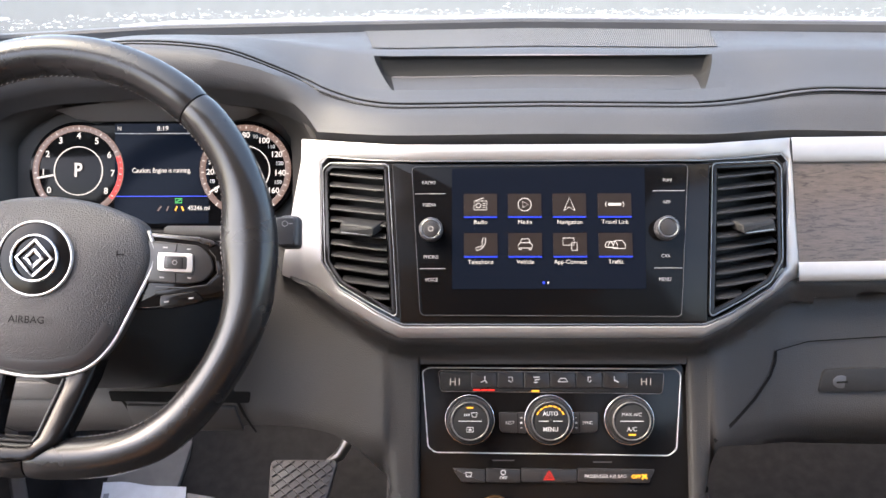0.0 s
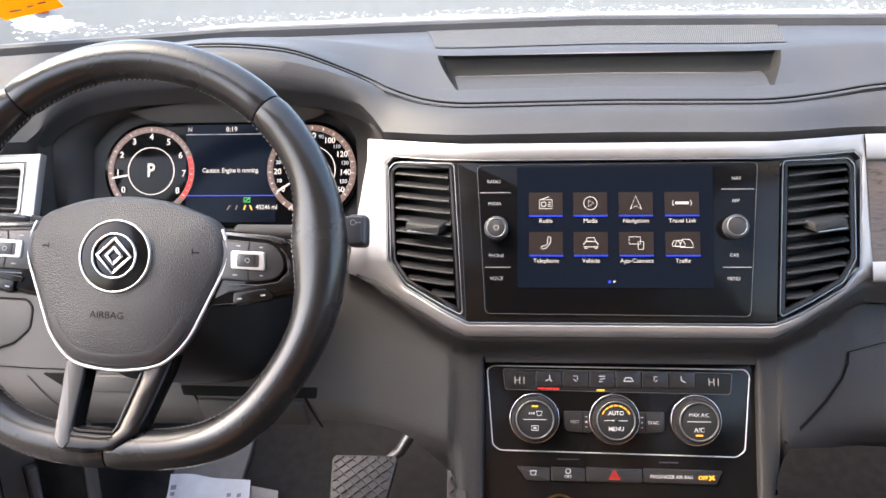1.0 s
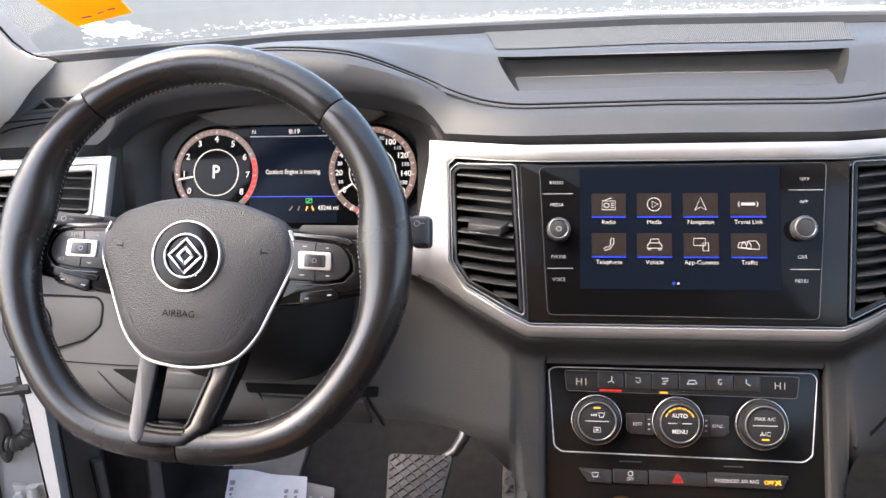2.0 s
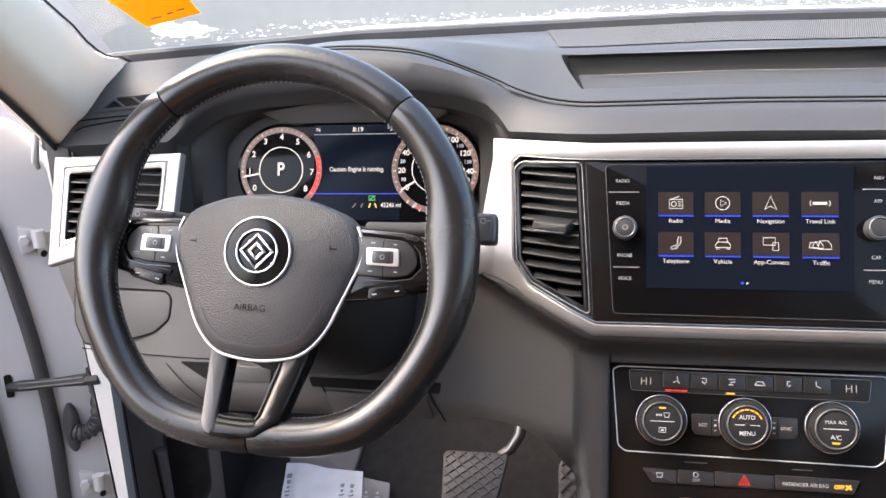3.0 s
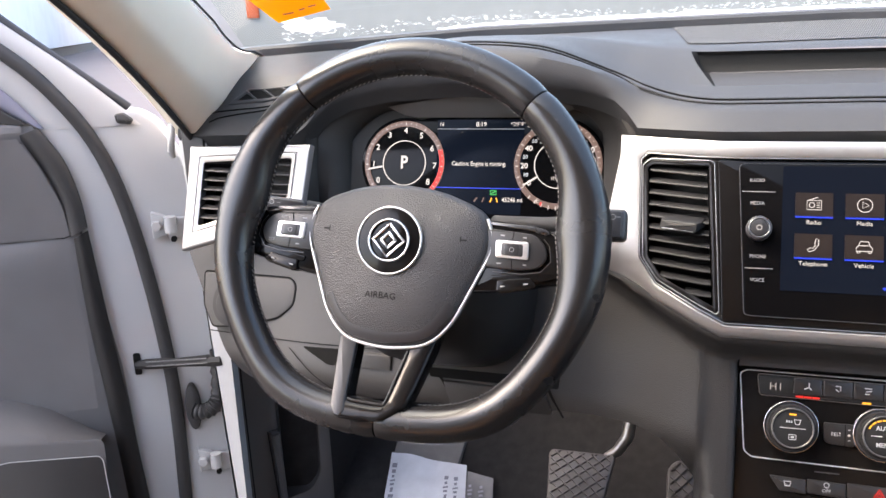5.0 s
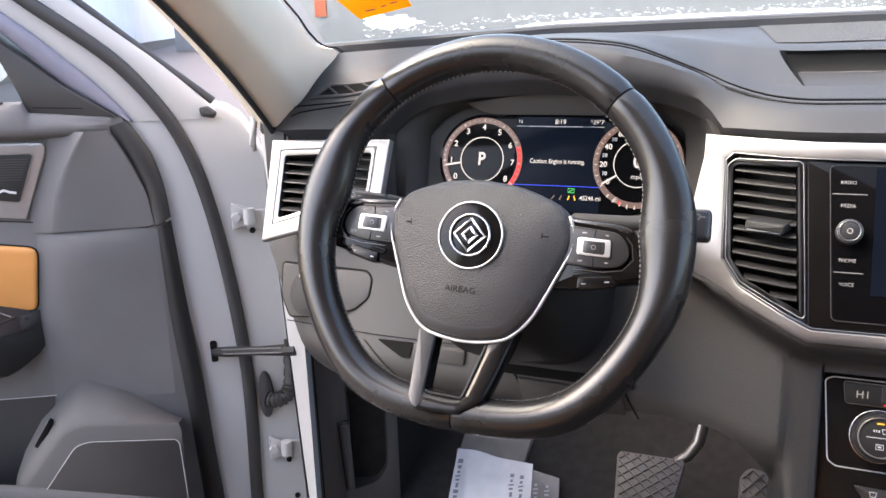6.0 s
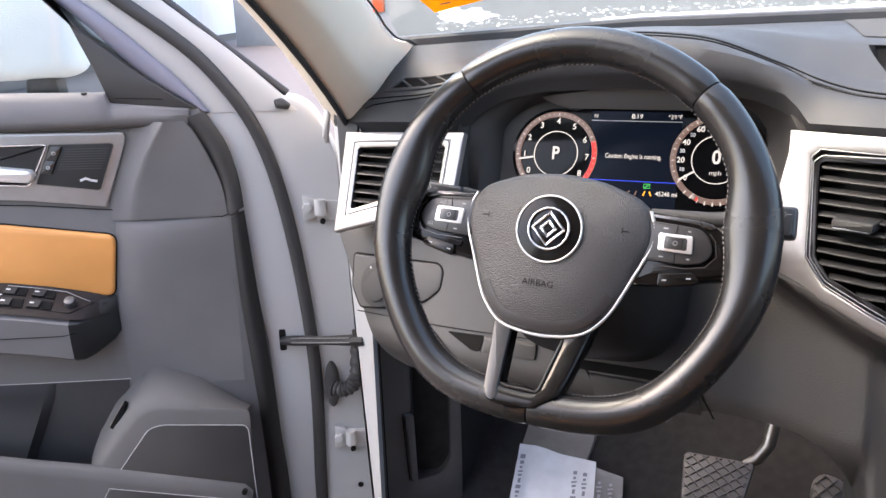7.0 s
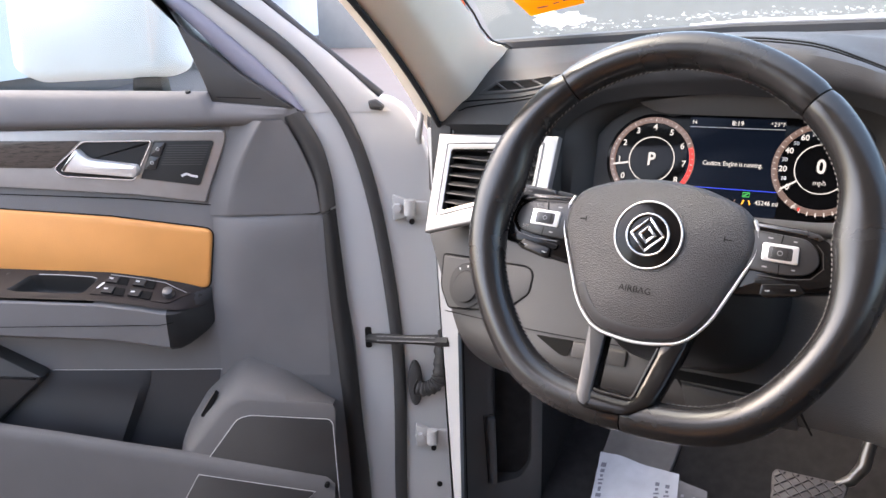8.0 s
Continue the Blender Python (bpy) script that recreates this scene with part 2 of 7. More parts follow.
def inset(pts, d):
    """A polygon moved inwards by d."""
    area = sum(pts[i - 1][0] * pts[i][1] - pts[i][0] * pts[i - 1][1] for i in range(len(pts)))
    sgn, out, n = (1 if area > 0 else -1), [], len(pts)
    for i in range(n):
        p, a, b = Vector(pts[i]), Vector(pts[i - 1]), Vector(pts[(i + 1) % n])
        e1, e2 = (p - a), (b - p)
        if e1.length < 1e-9 or e2.length < 1e-9:
            out.append((p.x, p.y))
            continue
        n1, n2 = Vector((-e1.y, e1.x)).normalized() * sgn, Vector((-e2.y, e2.x)).normalized() * sgn
        m = n1 + n2
        m = m / max(0.35, m.length_squared / 2) if m.length > 1e-6 else n1
        q = p + m * d
        out.append((q.x, q.y))
    return out


def prism(bm, pts, at, n0, n1, bevel=0.0, back=False, steps=2):
    """A plate with outline pts in the frame at, from height n0 to n1, its front edge rounded."""
    loops = [(pts, n0)]
    if bevel > 0:
        for j in range(steps + 1):
            t = j / steps * math.pi / 2
            loops.append((inset(pts, bevel * (1 - math.cos(t))), n1 - bevel * (1 - math.sin(t))))
    else:
        loops.append((pts, n1))
    rows = [[at(x, y, h) for x, y in p] for p, h in loops]
    vs = ngrid(bm, rows, closed_u=True)
    bm.faces.new(vs[-1])
    if back:
        bm.faces.new(list(reversed(vs[0])))


def plate(name, pts, at, n0, n1, mat, parent, bevel=0.0, label="", back=False):
    bm = bmesh.new()
    prism(bm, pts, at, n0, n1, bevel, back)
    return part(name, bm, mat, parent, label)


def rect(u0, v0, u1, v1, r=0.0, k=4):
    p = [(u0, v0), (u1, v0), (u1, v1), (u0, v1)]
    return rounded(p, r, k) if r > 0 else p


def circle(u, v, r, k=32, rv=None):
    return [(u + r * math.cos(2 * math.pi * i / k), v + (rv or r) * math.sin(2 * math.pi * i / k)) for i in range(k)]


def ring(bm, inner, outer, at, n0, n1, bevel=0.001):
    """A flat ring between two outlines with as many points, with rounded edges."""
    def mix(a, b, t):
        return [(p[0] + (q[0] - p[0]) * t, p[1] + (q[1] - p[1]) * t) for p, q in zip(a, b)]
    w = max(1e-4, min((Vector(p) - Vector(q)).length for p, q in zip(inner, outer)))
    t = min(0.45, bevel / w)
    loops = [(inner, n0), (inner, n1 - bevel), (mix(inner, outer, t * 0.3), n1 - bevel * 0.3), (mix(inner, outer, t), n1), (mix(inner, outer, 1 - t), n1), (mix(inner, outer, 1 - t * 0.3), n1 - bevel * 0.3), (outer, n1 - bevel), (outer, n0)]
    ngrid(bm, [[at(x, y, h) for x, y in p] for p, h in loops], closed_u=True)


def subdivided(pts, k, closed=True):
    out = []
    n = len(pts)
    for i in range(n if closed else n - 1):
        a, b = Vector(pts[i]), Vector(pts[(i + 1) % n])
        for j in range(k):
            out.append(tuple(a.lerp(b, j / k)))
    if not closed:
        out.append(tuple(pts[-1]))
    return out


def tube(bm, path, r, k=10, closed=False, cap=True, flat=1.0, up=(0, 0, 1)):
    """A round bar along a path; r is a number or one for each point. flat squeezes it along its second axis."""
    pts = [Vector(p) for p in path]
    n = len(pts)
    rows = []
    for i, p in enumerate(pts):
        a = pts[i - 1] if (i > 0 or closed) else p
        b = pts[(i + 1) % n] if (i < n - 1 or closed) else p
        t = (b - a).normalized()
        s = t.cross(Vector(up))
        s = s.normalized() if s.length > 1e-4 else t.cross(Vector((1, 0, 0))).normalized()
        w = s.cross(t)
        ri = r[i] if isinstance(r, (list, tuple)) else r
        rows.append([p + s * (ri * math.cos(2 * math.pi * j / k)) + w * (ri * flat * math.sin(2 * math.pi * j / k)) for j in range(k)])
    vs = ngrid(bm, rows, closed_u=True, closed_v=closed)
    if cap and not closed:
        bm.faces.new(vs[0])
        bm.faces.new(list(reversed(vs[-1])))


def bar(name, path, r, mat, parent, label="", k=10, flat=1.0, closed=False, up=(0, 0, 1)):
    bm = bmesh.new()
    tube(bm, path, r, k, closed, True, flat, up)
    return part(name, bm, mat, parent, label, 60)


def curve_points(pts, k=6, closed=False):
    """Catmull-Rom points through pts."""
    P = [Vector(p) for p in pts]
    n = len(P)
    out = []
    for i in range(n if closed else n - 1):
        p0 = P[i - 1] if (i > 0 or closed) else P[0]
        p1, p2 = P[i], P[(i + 1) % n]
        p3 = P[(i + 2) % n] if (i + 2 < n or closed) else P[-1]
        for j in range(k):
            t = j / k
            out.append(0.5 * ((2 * p1) + (p2 - p0) * t + (2 * p0 - 5 * p1 + 4 * p2 - p3) * t * t + (3 * p1 - p0 - 3 * p2 + p3) * t ** 3))
    if not closed:
        out.append(P[-1])
    return out


def lettering(name, words, size, at, u, v, n, mat, parent, align="CENTER", bold=0.0, wide=1.0):
    """Words in the built-in font as a flat mesh on a surface."""
    cu = bpy.data.curves.new(name, "FONT")
    cu.body, cu.size, cu.align_x, cu.align_y, cu.offset = words, size, align, "CENTER", bold
    cu.resolution_u = 3
    tmp = bpy.data.objects.new(name, cu)
    me = bpy.data.meshes.new_from_object(tmp)
    bpy.data.objects.remove(tmp)
    for w in me.vertices:
        w.co = at(u + w.co.x * wide, v + w.co.y, n)
    me.materials.clear()
    me.materials.append(mat)
    ob = new(name, me)
    ob.parent = parent
    ob.matrix_parent_inverse = parent.matrix_basis.inverted()
    return ob


def stroke(bm, pts, at, w, n, closed=False):
    """A flat line of width w through points of a surface."""
    P = [Vector(p) for p in pts]
    k = len(P)
    rows = []
    for i, p in enumerate(P):
        a = P[i - 1] if (i > 0 or closed) else p
        b = P[(i + 1) % k] if (i < k - 1 or closed) else p
        t = (b - a).normalized()
        s = Vector((-t.y, t.x)) * w / 2
        rows.append([at(p.x + s.x, p.y + s.y, n), at(p.x - s.x, p.y - s.y, n)])
    ngrid(bm, rows, closed_v=closed)


# ---- dashboard ----
HOOD = [(-0.6, 0), (-0.56, 0.0), (-0.5, 0.014), (-0.45, 0.038), (-0.40, 0.06), (-0.33, 0.068), (-0.275, 0.066), (-0.215, 0.058), (-0.155, 0.033), (-0.095, 0.008), (-0.05, 0), (0.28, 0), (0.34, 0.004), (0.40, 0.014), (0.95, 0.014)]
LIP = [(-0.505, 1.238), (-0.495, 1.25), (-0.48, 1.265), (-0.45, 1.28), (-0.40, 1.290), (-0.31, 1.295), (-0.22, 1.291), (-0.17, 1.285), (-0.14, 1.275), (-0.125, 1.262), (-0.115, 1.247)]
EDGE = [(0, 1.2495), (0.25, 1.247), (0.6, 1.237), (0.78, 1.229), (0.95, 1.215)]
BACKY = [(0, 1.150), (0.2, 1.146), (0.45, 1.105), (0.744, 1.02), (0.85, 0.985), (0.95, 0.95)]
BACKZ = [(0, 1.346), (0.45, 1.340), (0.744, 1.326), (0.95, 1.31)]
FRONT = [(0, 0.0), (0.14, 0.28), (0.257, 0.417), (0.464, 0.75), (0.5, 0.79), (0.975, 1.0)]


def pad_front(x):
    q = x - XC
    y = 0.846 + smooth_table(abs(q), FA)
    z = smooth_table(abs(q), EDGE)
    if -0.505 < x < -0.115:
        z = max(z, table(x, LIP))
        y += 0.022 * (z - 1.24) / 0.055
    return y, z


def pad_section(x):
    """The soft top of the dashboard from its front edge to the windscreen ledge."""
    a = abs(x - XC)
    y1, z1 = pad_front(x)
    z0 = smooth_table(a, EDGE)
    yb, zb = table(a, BACKY), table(a, BACKZ)
    steep = min(1, max(0, (a - 0.45) / 0.25))

    def at(f, w):
        frac = table(f, FRONT)
        frac = frac + steep * (f ** 0.45 - frac) * 0.85
        return Vector((x, y1 + (yb - y1) * f, z0 + (zb - z0) * frac + smooth_table(x, HOOD) * w))
    st = at(0.14, 1.0)
    lo = Vector((x, y1, z1))
    rows = [lo + Vector((0, 0.016, -0.016)), lo + Vector((0, 0.008, -0.006)), lo + Vector((0, 0.002, -0.001)), lo + Vector((0, -0.002, 0.004))]
    for t in (0.25, 0.5, 0.75):
        p = lo.lerp(st, t)
        hood = min(1, max(0, (z1 - z0) / 0.04))
        p.z += (0.006 + 0.006 * hood) * math.sin(t * math.pi)
        p.y -= (0.003 + 0.012 * hood) * math.sin(t * math.pi)
        rows.append(p)
    rows.append(st)
    for f, w in ((0.2, 0.96), (0.257, 0.86), (0.33, 0.7), (0.40, 0.55), (0.464, 0.42), (0.5, 0.36), (0.62, 0.2), (0.78, 0.08), (0.9, 0.02), (0.975, 0)):
        rows.append(at(f, w))
    return rows


dash = thing("dashboard", (XC, 0.95, 0.9), "dark grey soft-touch dashboard with silver trim and stitched seam", "dashboard")
TRAY_L, TRAY_R = XC - 0.181, XC + 0.196
xs = sorted(set([round(-0.70 + i * 0.0125, 4) for i in range(131)] + [TRAY_L, TRAY_R]))
sections = [pad_section(x) for x in xs]
bm = bmesh.new()
ngrid(bm, sections, skip=lambda i, j: 9 <= j < 12 and TRAY_L < (xs[i] + xs[i + 1]) / 2 < TRAY_R)
part("upper_pad", bm, PAD, dash, "soft grey padded top with a hood over the instruments", 50)
# storage tray sunk into the top: its mouth narrows towards the driver
def tray_point(k, side, inn, depth):
    """A point of row k (0 front, 8 back), inn metres inside the mouth's edge, sunk by the share depth."""
    edge = 0.024 * (1 - k / 8) ** 1.3 + inn
    x = TRAY_L + edge if side < 0 else TRAY_R - edge
    s = pad_section(x)
    f, b = s[9], s[12]
    prof = [f, Vector((x, f.y + 0.003, f.z - 0.0020)), Vector((x, f.y + 0.008, f.z - 0.0020)), Vector((x, f.y + 0.030, f.z + 0.0035)), Vector((x, f.y + 0.0540, f.z + 0.0085)), Vector((x, f.y + 0.0570, f.z + 0.0100)), Vector((x, b.y + 0.002, b.z - 0.014)), b + Vector((0, 0.003, -0.004)), b]
    return f.lerp(b, k / 8).lerp(prof[k], depth)


bm = bmesh.new()
ngrid(bm, [[tray_point(k, side, inn, d) for k in range(9)] for side, inn, d in ((-1, 0.0, 0.0), (-1, 0.002, 0.45), (-1, 0.006, 0.85), (-1, 0.013, 1.0), (-1, 0.06, 1.0), (1, 0.06, 1.0), (1, 0.013, 1.0), (1, 0.006, 0.85), (1, 0.002, 0.45), (1, 0.0, 0.0))])
tray = part("storage_tray", bm, TRAY, dash, "open shallow storage tray", 40)
# Pale line painted as the light where floor meets back wall.
bm = bmesh.new()
tube(bm, [tray_point(4, -1, inn, 1.0) + Vector((0, 0.001, 0.001)) for inn in np.linspace(0.012, 0.345, 16)], 0.0008, 6)
part("tray_fold_glint", bm, DOORGREY, tray, "", 60)
# Floor keeps the plain dash grey, so it reads as lit.
bm = bmesh.new()
ngrid(bm, [[tray_point(k, -1, inn, 1.0) + Vector((0, 0, 0.0007)) for k in (1, 2, 3, 4)] for inn in np.linspace(0.010, 0.345, 16)])
part("tray_floor", bm, PAD, tray, "tray floor left lighter than the shade-darkened walls", 60)
for side in (-1, 1):
    bm = bmesh.new()
    rows = []
    for k in range(9):
        inner = tray_point(k, side, 0.0, 0.0)
        sec = pad_section(TRAY_L if side < 0 else TRAY_R)
        outer = sec[9].lerp(sec[12], k / 8)
        rows.append([outer, outer.lerp(inner, 0.5), inner])
    ngrid(bm, rows)
    part("tray_corner", bm, PAD, dash, "", 50)
# speaker grille strip
bm = bmesh.new()
rows = []
for i in range(25):
    row = []
    for k, part_way, half in ((13, 0.55, 0.1985), (14, 0.0, 0.2005), (15, 0.0, 0.208), (16, 0.0, 0.215), (17, 0.0, 0.2195)):
        s = pad_section(XC + 0.0135 + half * (i / 12 - 1))
        row.append(s[k].lerp(s[min(k + 1, 17)], part_way) + Vector((0, 0, 0.0012)))
    rows.append(row)
ngrid(bm, rows)
part("speaker_grille", bm, GRILLE, dash, "fine ribbed grey speaker grille")
# two stitched seams with their raised welt
for off, mat, nm, r in ((-0.0052, SEAM, "seam_groove", 0.0011), (0.0052, SEAM, "seam_groove", 0.0011)):
    bm = bmesh.new()
    pts = []
    for x in xs:
        if x < -0.52:
            continue
        s = pad_section(x)
        d = (s[8] - s[7]).normalized() if off > 0 else (s[7] - s[6]).normalized()
        pts.append(s[7] + d * off + Vector((0, -0.0002, 0.0004)))
    tube(bm, pts, r, 6)
    part(nm, bm, mat, dash, "", 60)
bm = bmesh.new()
pts = [pad_section(x)[7] + Vector((0, -0.0003, 0.0004)) for x in xs if x > -0.52]
tube(bm, pts, 0.0042, 8, flat=0.3)
part("seam_welt", bm, PAD, dash, "", 60)
bm = bmesh.new()
for off in (-0.0078, 0.0078):
    x = -0.5
    while x < 0.6:
        a, b = pad_section(x), pad_section(x + 0.0026)
        d = (a[8] - a[7]).normalized() if off > 0 else (a[7] - a[6]).normalized()
        up = Vector((0, -0.0004, 0.0008)) + (Vector((0, -0.0012, 0.0010)) if off < 0 else Vector())
        tube(bm, [a[7] + d * off + up, b[7] + d * off + up], 0.00034, 5)
        x += 0.0038
tagged(part("stitching", bm, BUTTON, dash, "dark stitches along the seam", 60), kind="stuff")
# ledge below the windscreen
bm = bmesh.new()
rows = []
for x in xs:
    p = pad_section(x)[17]
    rows.append([p, p + Vector((0, 0.004, -0.006)), p + Vector((0, 0.012, -0.006)), p + Vector((0, 0.0135, 0.009)), p + Vector((0, 0.017, 0.0125)), p + Vector((0, 0.03, 0.0145)), p + Vector((0, 0.055, 0.013)), p + Vector((0, 0.09, 0.0))])
ngrid(bm, rows)
part("windscreen_ledge", bm, PAD, dash, "raised grey ledge along the windscreen", 30)
bm = bmesh.new()
tube(bm, [pad_section(x)[17] + Vector((0, 0.008, -0.0035)) for x in xs], 0.0045, 6)
part("defroster_slot", bm, SEAM, dash, "", 60)

# silver trim round the centre, with its arms to both sides
INNER = [(-0.2249, 0.069), (-0.2172, 0.0771), (0.2325, 0.0771), (0.240, 0.069), (0.2330, -0.0370), (0.2125, -0.0555), (0.1395, -0.0804), (-0.1400, -0.0804), (-0.2045, -0.0530), (-0.2222, -0.0295)]
OUTER = [(-0.2450, 0.0700), (-0.2450, 0.0925), (0.2440, 0.0925), (0.2440, 0.0700), (0.2455, -0.0480), (0.2230, -0.0571), (0.1380, -0.0915), (-0.1430, -0.0915), (-0.2130, -0.0638), (-0.2630, -0.0440)]
LOWER_EDGE = [(-0.2222, -0.0295), (-0.2045, -0.0530), (-0.1400, -0.0804), (0.1395, -0.0804), (0.2125, -0.0555), (0.2330, -0.0370)]


def trim_face(q, v, n):
    """The trim's lower part rolls back towards its lower edge."""
    return stack(q, v, n - 0.45 * max(0, table(q, LOWER_EDGE) - v - 0.001))


bm = bmesh.new()
ring(bm, subdivided(INNER, 10), subdivided(OUTER, 10), trim_face, -0.012, 0.004, 0.002)
trim = part("silver_trim", bm, SILVER, dash, "satin silver trim frame", 45)
bm = bmesh.new()
IN2 = inset(INNER, 0.0020)
ring(bm, subdivided(IN2, 10), subdivided(inset(INNER, 0.0006), 10), stack, -0.008, 0.0035, 0.0008)
part("chrome_border", bm, LIPS, trim, "thin chrome border line", 45)
# trim strips beside the wood panel on the passenger's side
for v0, v1 in ((0.0665, 0.0925), (-0.052, -0.033)):
    bm = bmesh.new()
    rows = []
    for q in np.linspace(0.2442, 0.80, 24):
        w = 0.0015
        rows.append([stack(q, v0, -0.012), stack(q, v0, 0.004 - w), stack(q, v0 + w, 0.004), stack(q, (v0 + v1) / 2, 0.0045), stack(q, v1 - w, 0.004), stack(q, v1, 0.004 - w), stack(q, v1, -0.012)])
    ngrid(bm, rows)
    part("silver_strip", bm, SILVER, dash, "", 45)
bm = bmesh.new()
ngrid(bm, [[stack(q, v, 0.001 + 0.003 * math.sin((v + 0.033) / 0.0995 * math.pi)) for v in np.linspace(-0.0328, 0.0663, 9)] for q in np.linspace(0.2445, 0.80, 24)])
part("wood_panel", bm, WOOD, dash, "grey-brown open-grain wood inlay", 45)
# gloss black fascia behind screen and vents
VENT_L = [(-0.2225, 0.0635), (-0.2150, 0.0708), (-0.1575, 0.0738), (-0.1540, 0.0712), (-0.1450, -0.0690), (-0.1480, -0.0722), (-0.2030, -0.0490), (-0.2185, -0.0290)]
VENT_R = [(-p[0] + 0.0100 if abs(p[0]) > 0.19 else -p[0] - 0.0005, p[1]) for p in reversed(VENT_L)]
bm = bmesh.new()
prism(bm, rounded([(-0.1515, 0.0745), (0.1515, 0.0745), (0.1430, -0.0775), (-0.1430, -0.0775)][::-1], 0.002), SCREEN, -0.03, 0.0005, 0.0012)
part("gloss_fascia", bm, GLOSS, dash, "gloss black fascia round the display")


def vent(name, outline, slats, tab_q, tab_v, tab_w, mid):
    """An air vent: gloss frame, chrome lip, recess, slats and a thumb tab."""
    q0, q1 = min(p[0] for p in outline), max(p[0] for p in outline)
    ob = thing(name, stack((q0 + q1) / 2, mid), "black air vent with horizontal slats in a chrome-edged frame", "air vent", "dashboard air vents")
    out = subdivided(rounded(outline, 0.003, 3), 2)
    inn = subdivided(rounded(inset(outline, 0.006), 0.002, 3), 2)
    m = min(len(out), len(inn))
    b = bmesh.new()
    ring(b, inn[:m], out[:m], stack, -0.012, 0.001, 0.001)
    part("vent_frame", b, GLOSS, ob, "gloss black vent frame", 45)
    b = bmesh.new()
    lip_in = subdivided(rounded(inset(outline, 0.0011), 0.003, 3), 2)
    lip_out = out
    ring(b, lip_in[:m], lip_out[:m], stack, -0.004, 0.0024, 0.0004)
    part("chrome_lip", b, LIPS, ob, "thin chrome line", 45)
    b = bmesh.new()
    well = inset(outline, 0.005)
    rows = [[stack(x, y, h) for x, y in w] for w, h in ((well, -0.002), (inset(outline, 0.007), -0.03))]
    vs = ngrid(b, rows, closed_u=True)
    b.faces.new(vs[-1])
    part("recess", b, DARK, ob, "", 30)
    hole = inset(outline, 0.0065)
    for i in range(slats):
        v = max(p[1] for p in hole) - 0.006 - i * (max(p[1] for p in hole) - min(p[1] for p in hole) - 0.008) / slats
        cross = []
        for k in range(len(hole)):
            a, c = hole[k], hole[(k + 1) % len(hole)]
            if (a[1] - v) * (c[1] - v) < 0:
                cross.append(a[0] + (c[0] - a[0]) * (v - a[1]) / (c[1] - a[1]))
        if len(cross) < 2 or max(cross) - min(cross) < 0.012:
            continue
        s0, s1 = min(cross) + 0.0006, max(cross) - 0.0006
        b = bmesh.new()
        rows = []
        for q in np.linspace(s0, s1, 6):
            rows.append([stack(q, v + 0.0055, -0.020), stack(q, v + 0.004, -0.009), stack(q, v - 0.0015, -0.0006), stack(q, v - 0.0030, -0.0003), stack(q, v - 0.0036, -0.0012), stack(q, v - 0.0018, -0.010), stack(q, v + 0.0030, -0.0205)])
        vs = ngrid(b, rows, closed_u=True)
        b.faces.new(vs[0])
        b.faces.new(list(reversed(vs[-1])))
        part("slat", b, VENT, ob, "", 25)
    b = bmesh.new()
    loc = Fr(stack(tab_q, tab_v), stack(tab_q + 0.01, tab_v) - stack(tab_q - 0.01, tab_v), SCREEN.v)
    prism(b, rounded([(-tab_w, -0.001), (tab_w, -0.001), (tab_w, 0.0085), (-tab_w, 0.0085)], 0.002), lambda x, y, h: loc(x * (1 - 8 * max(0, h)), y - h * 0.55, h), -0.006, 0.0085, 0.002)
    tab = part("thumb_tab", b, DARK, ob, "grey thumb tab", 30)
    b = bmesh.new()
    prism(b, rounded([(-tab_w * 0.82, -0.0016), (tab_w * 0.82, -0.0016), (tab_w * 0.82, 0.0006), (-tab_w * 0.82, 0.0006)], 0.0006), lambda x, y, h: loc(x, y - 0.0036, h), 0.005, 0.0083, 0.0003)
    part("chrome_edge", b, LIPS, tab)
    return ob


vent("air_vent", VENT_L, 11, -0.182, 0.0070, 0.0200, 0.0)
vent("air_vent", VENT_R, 11, 0.1965, 0.0070, 0.0215, 0.0)

# outer vent beside the driver's door, in its silver frame
LV_OUT = [(-0.7790, 0.0680), (-0.6010, 0.0765), (-0.6050, -0.0035), (-0.6150, -0.0120), (-0.7740, -0.0630)]
LV_IN = [(-0.7620, 0.0550), (-0.6190, 0.0665), (-0.6210, 0.0120), (-0.6260, 0.0060), (-0.7600, -0.0400)]
bm = bmesh.new()
ring(bm, subdivided(LV_IN, 8), subdivided(LV_OUT, 8), stack, -0.008, 0.004, 0.002)
part("vent_surround", bm, SILVER, dash, "satin silver surround of the outer vent", 45)
bm = bmesh.new()
LV_MID = rounded(inset(LV_IN, 0.0062), 0.004, 3)
LV_EDGE = rounded(inset(LV_IN, 0.0012), 0.004, 3)
ngrid(bm, [[stack(x, y, h) for x, y in w] for w, h in ((LV_EDGE, 0.0000), (LV_EDGE, 0.0036), (inset(LV_EDGE, 0.0008), 0.0036), (LV_MID, 0.0018), (LV_MID, -0.010))], closed_u=True)
part("vent_bezel", bm, STEEL, dash, "grey inner bezel of the outer vent", 45)
vent("air_vent", LV_IN, 7, -0.685, 0.012, 0.004, 0.01)

# lower dashboard: knee panel, console and glovebox
RIDGE_L = [(0.80, -0.036), (1.030, -0.036), (1.045, -0.039), (1.058, -0.048), (1.070, -0.062), (1.087, -0.089), (1.105, -0.125), (1.16, -0.22)]
RIDGE_R = [(0.80, 0.265), (1.032, 0.265), (1.047, 0.270), (1.056, 0.283), (1.067, 0.305), (1.076, 0.331), (1.085, 0.365), (1.12, 0.70)]


def soft(t):
    t = min(1, max(0, t))
    return t * t * (3 - 2 * t)


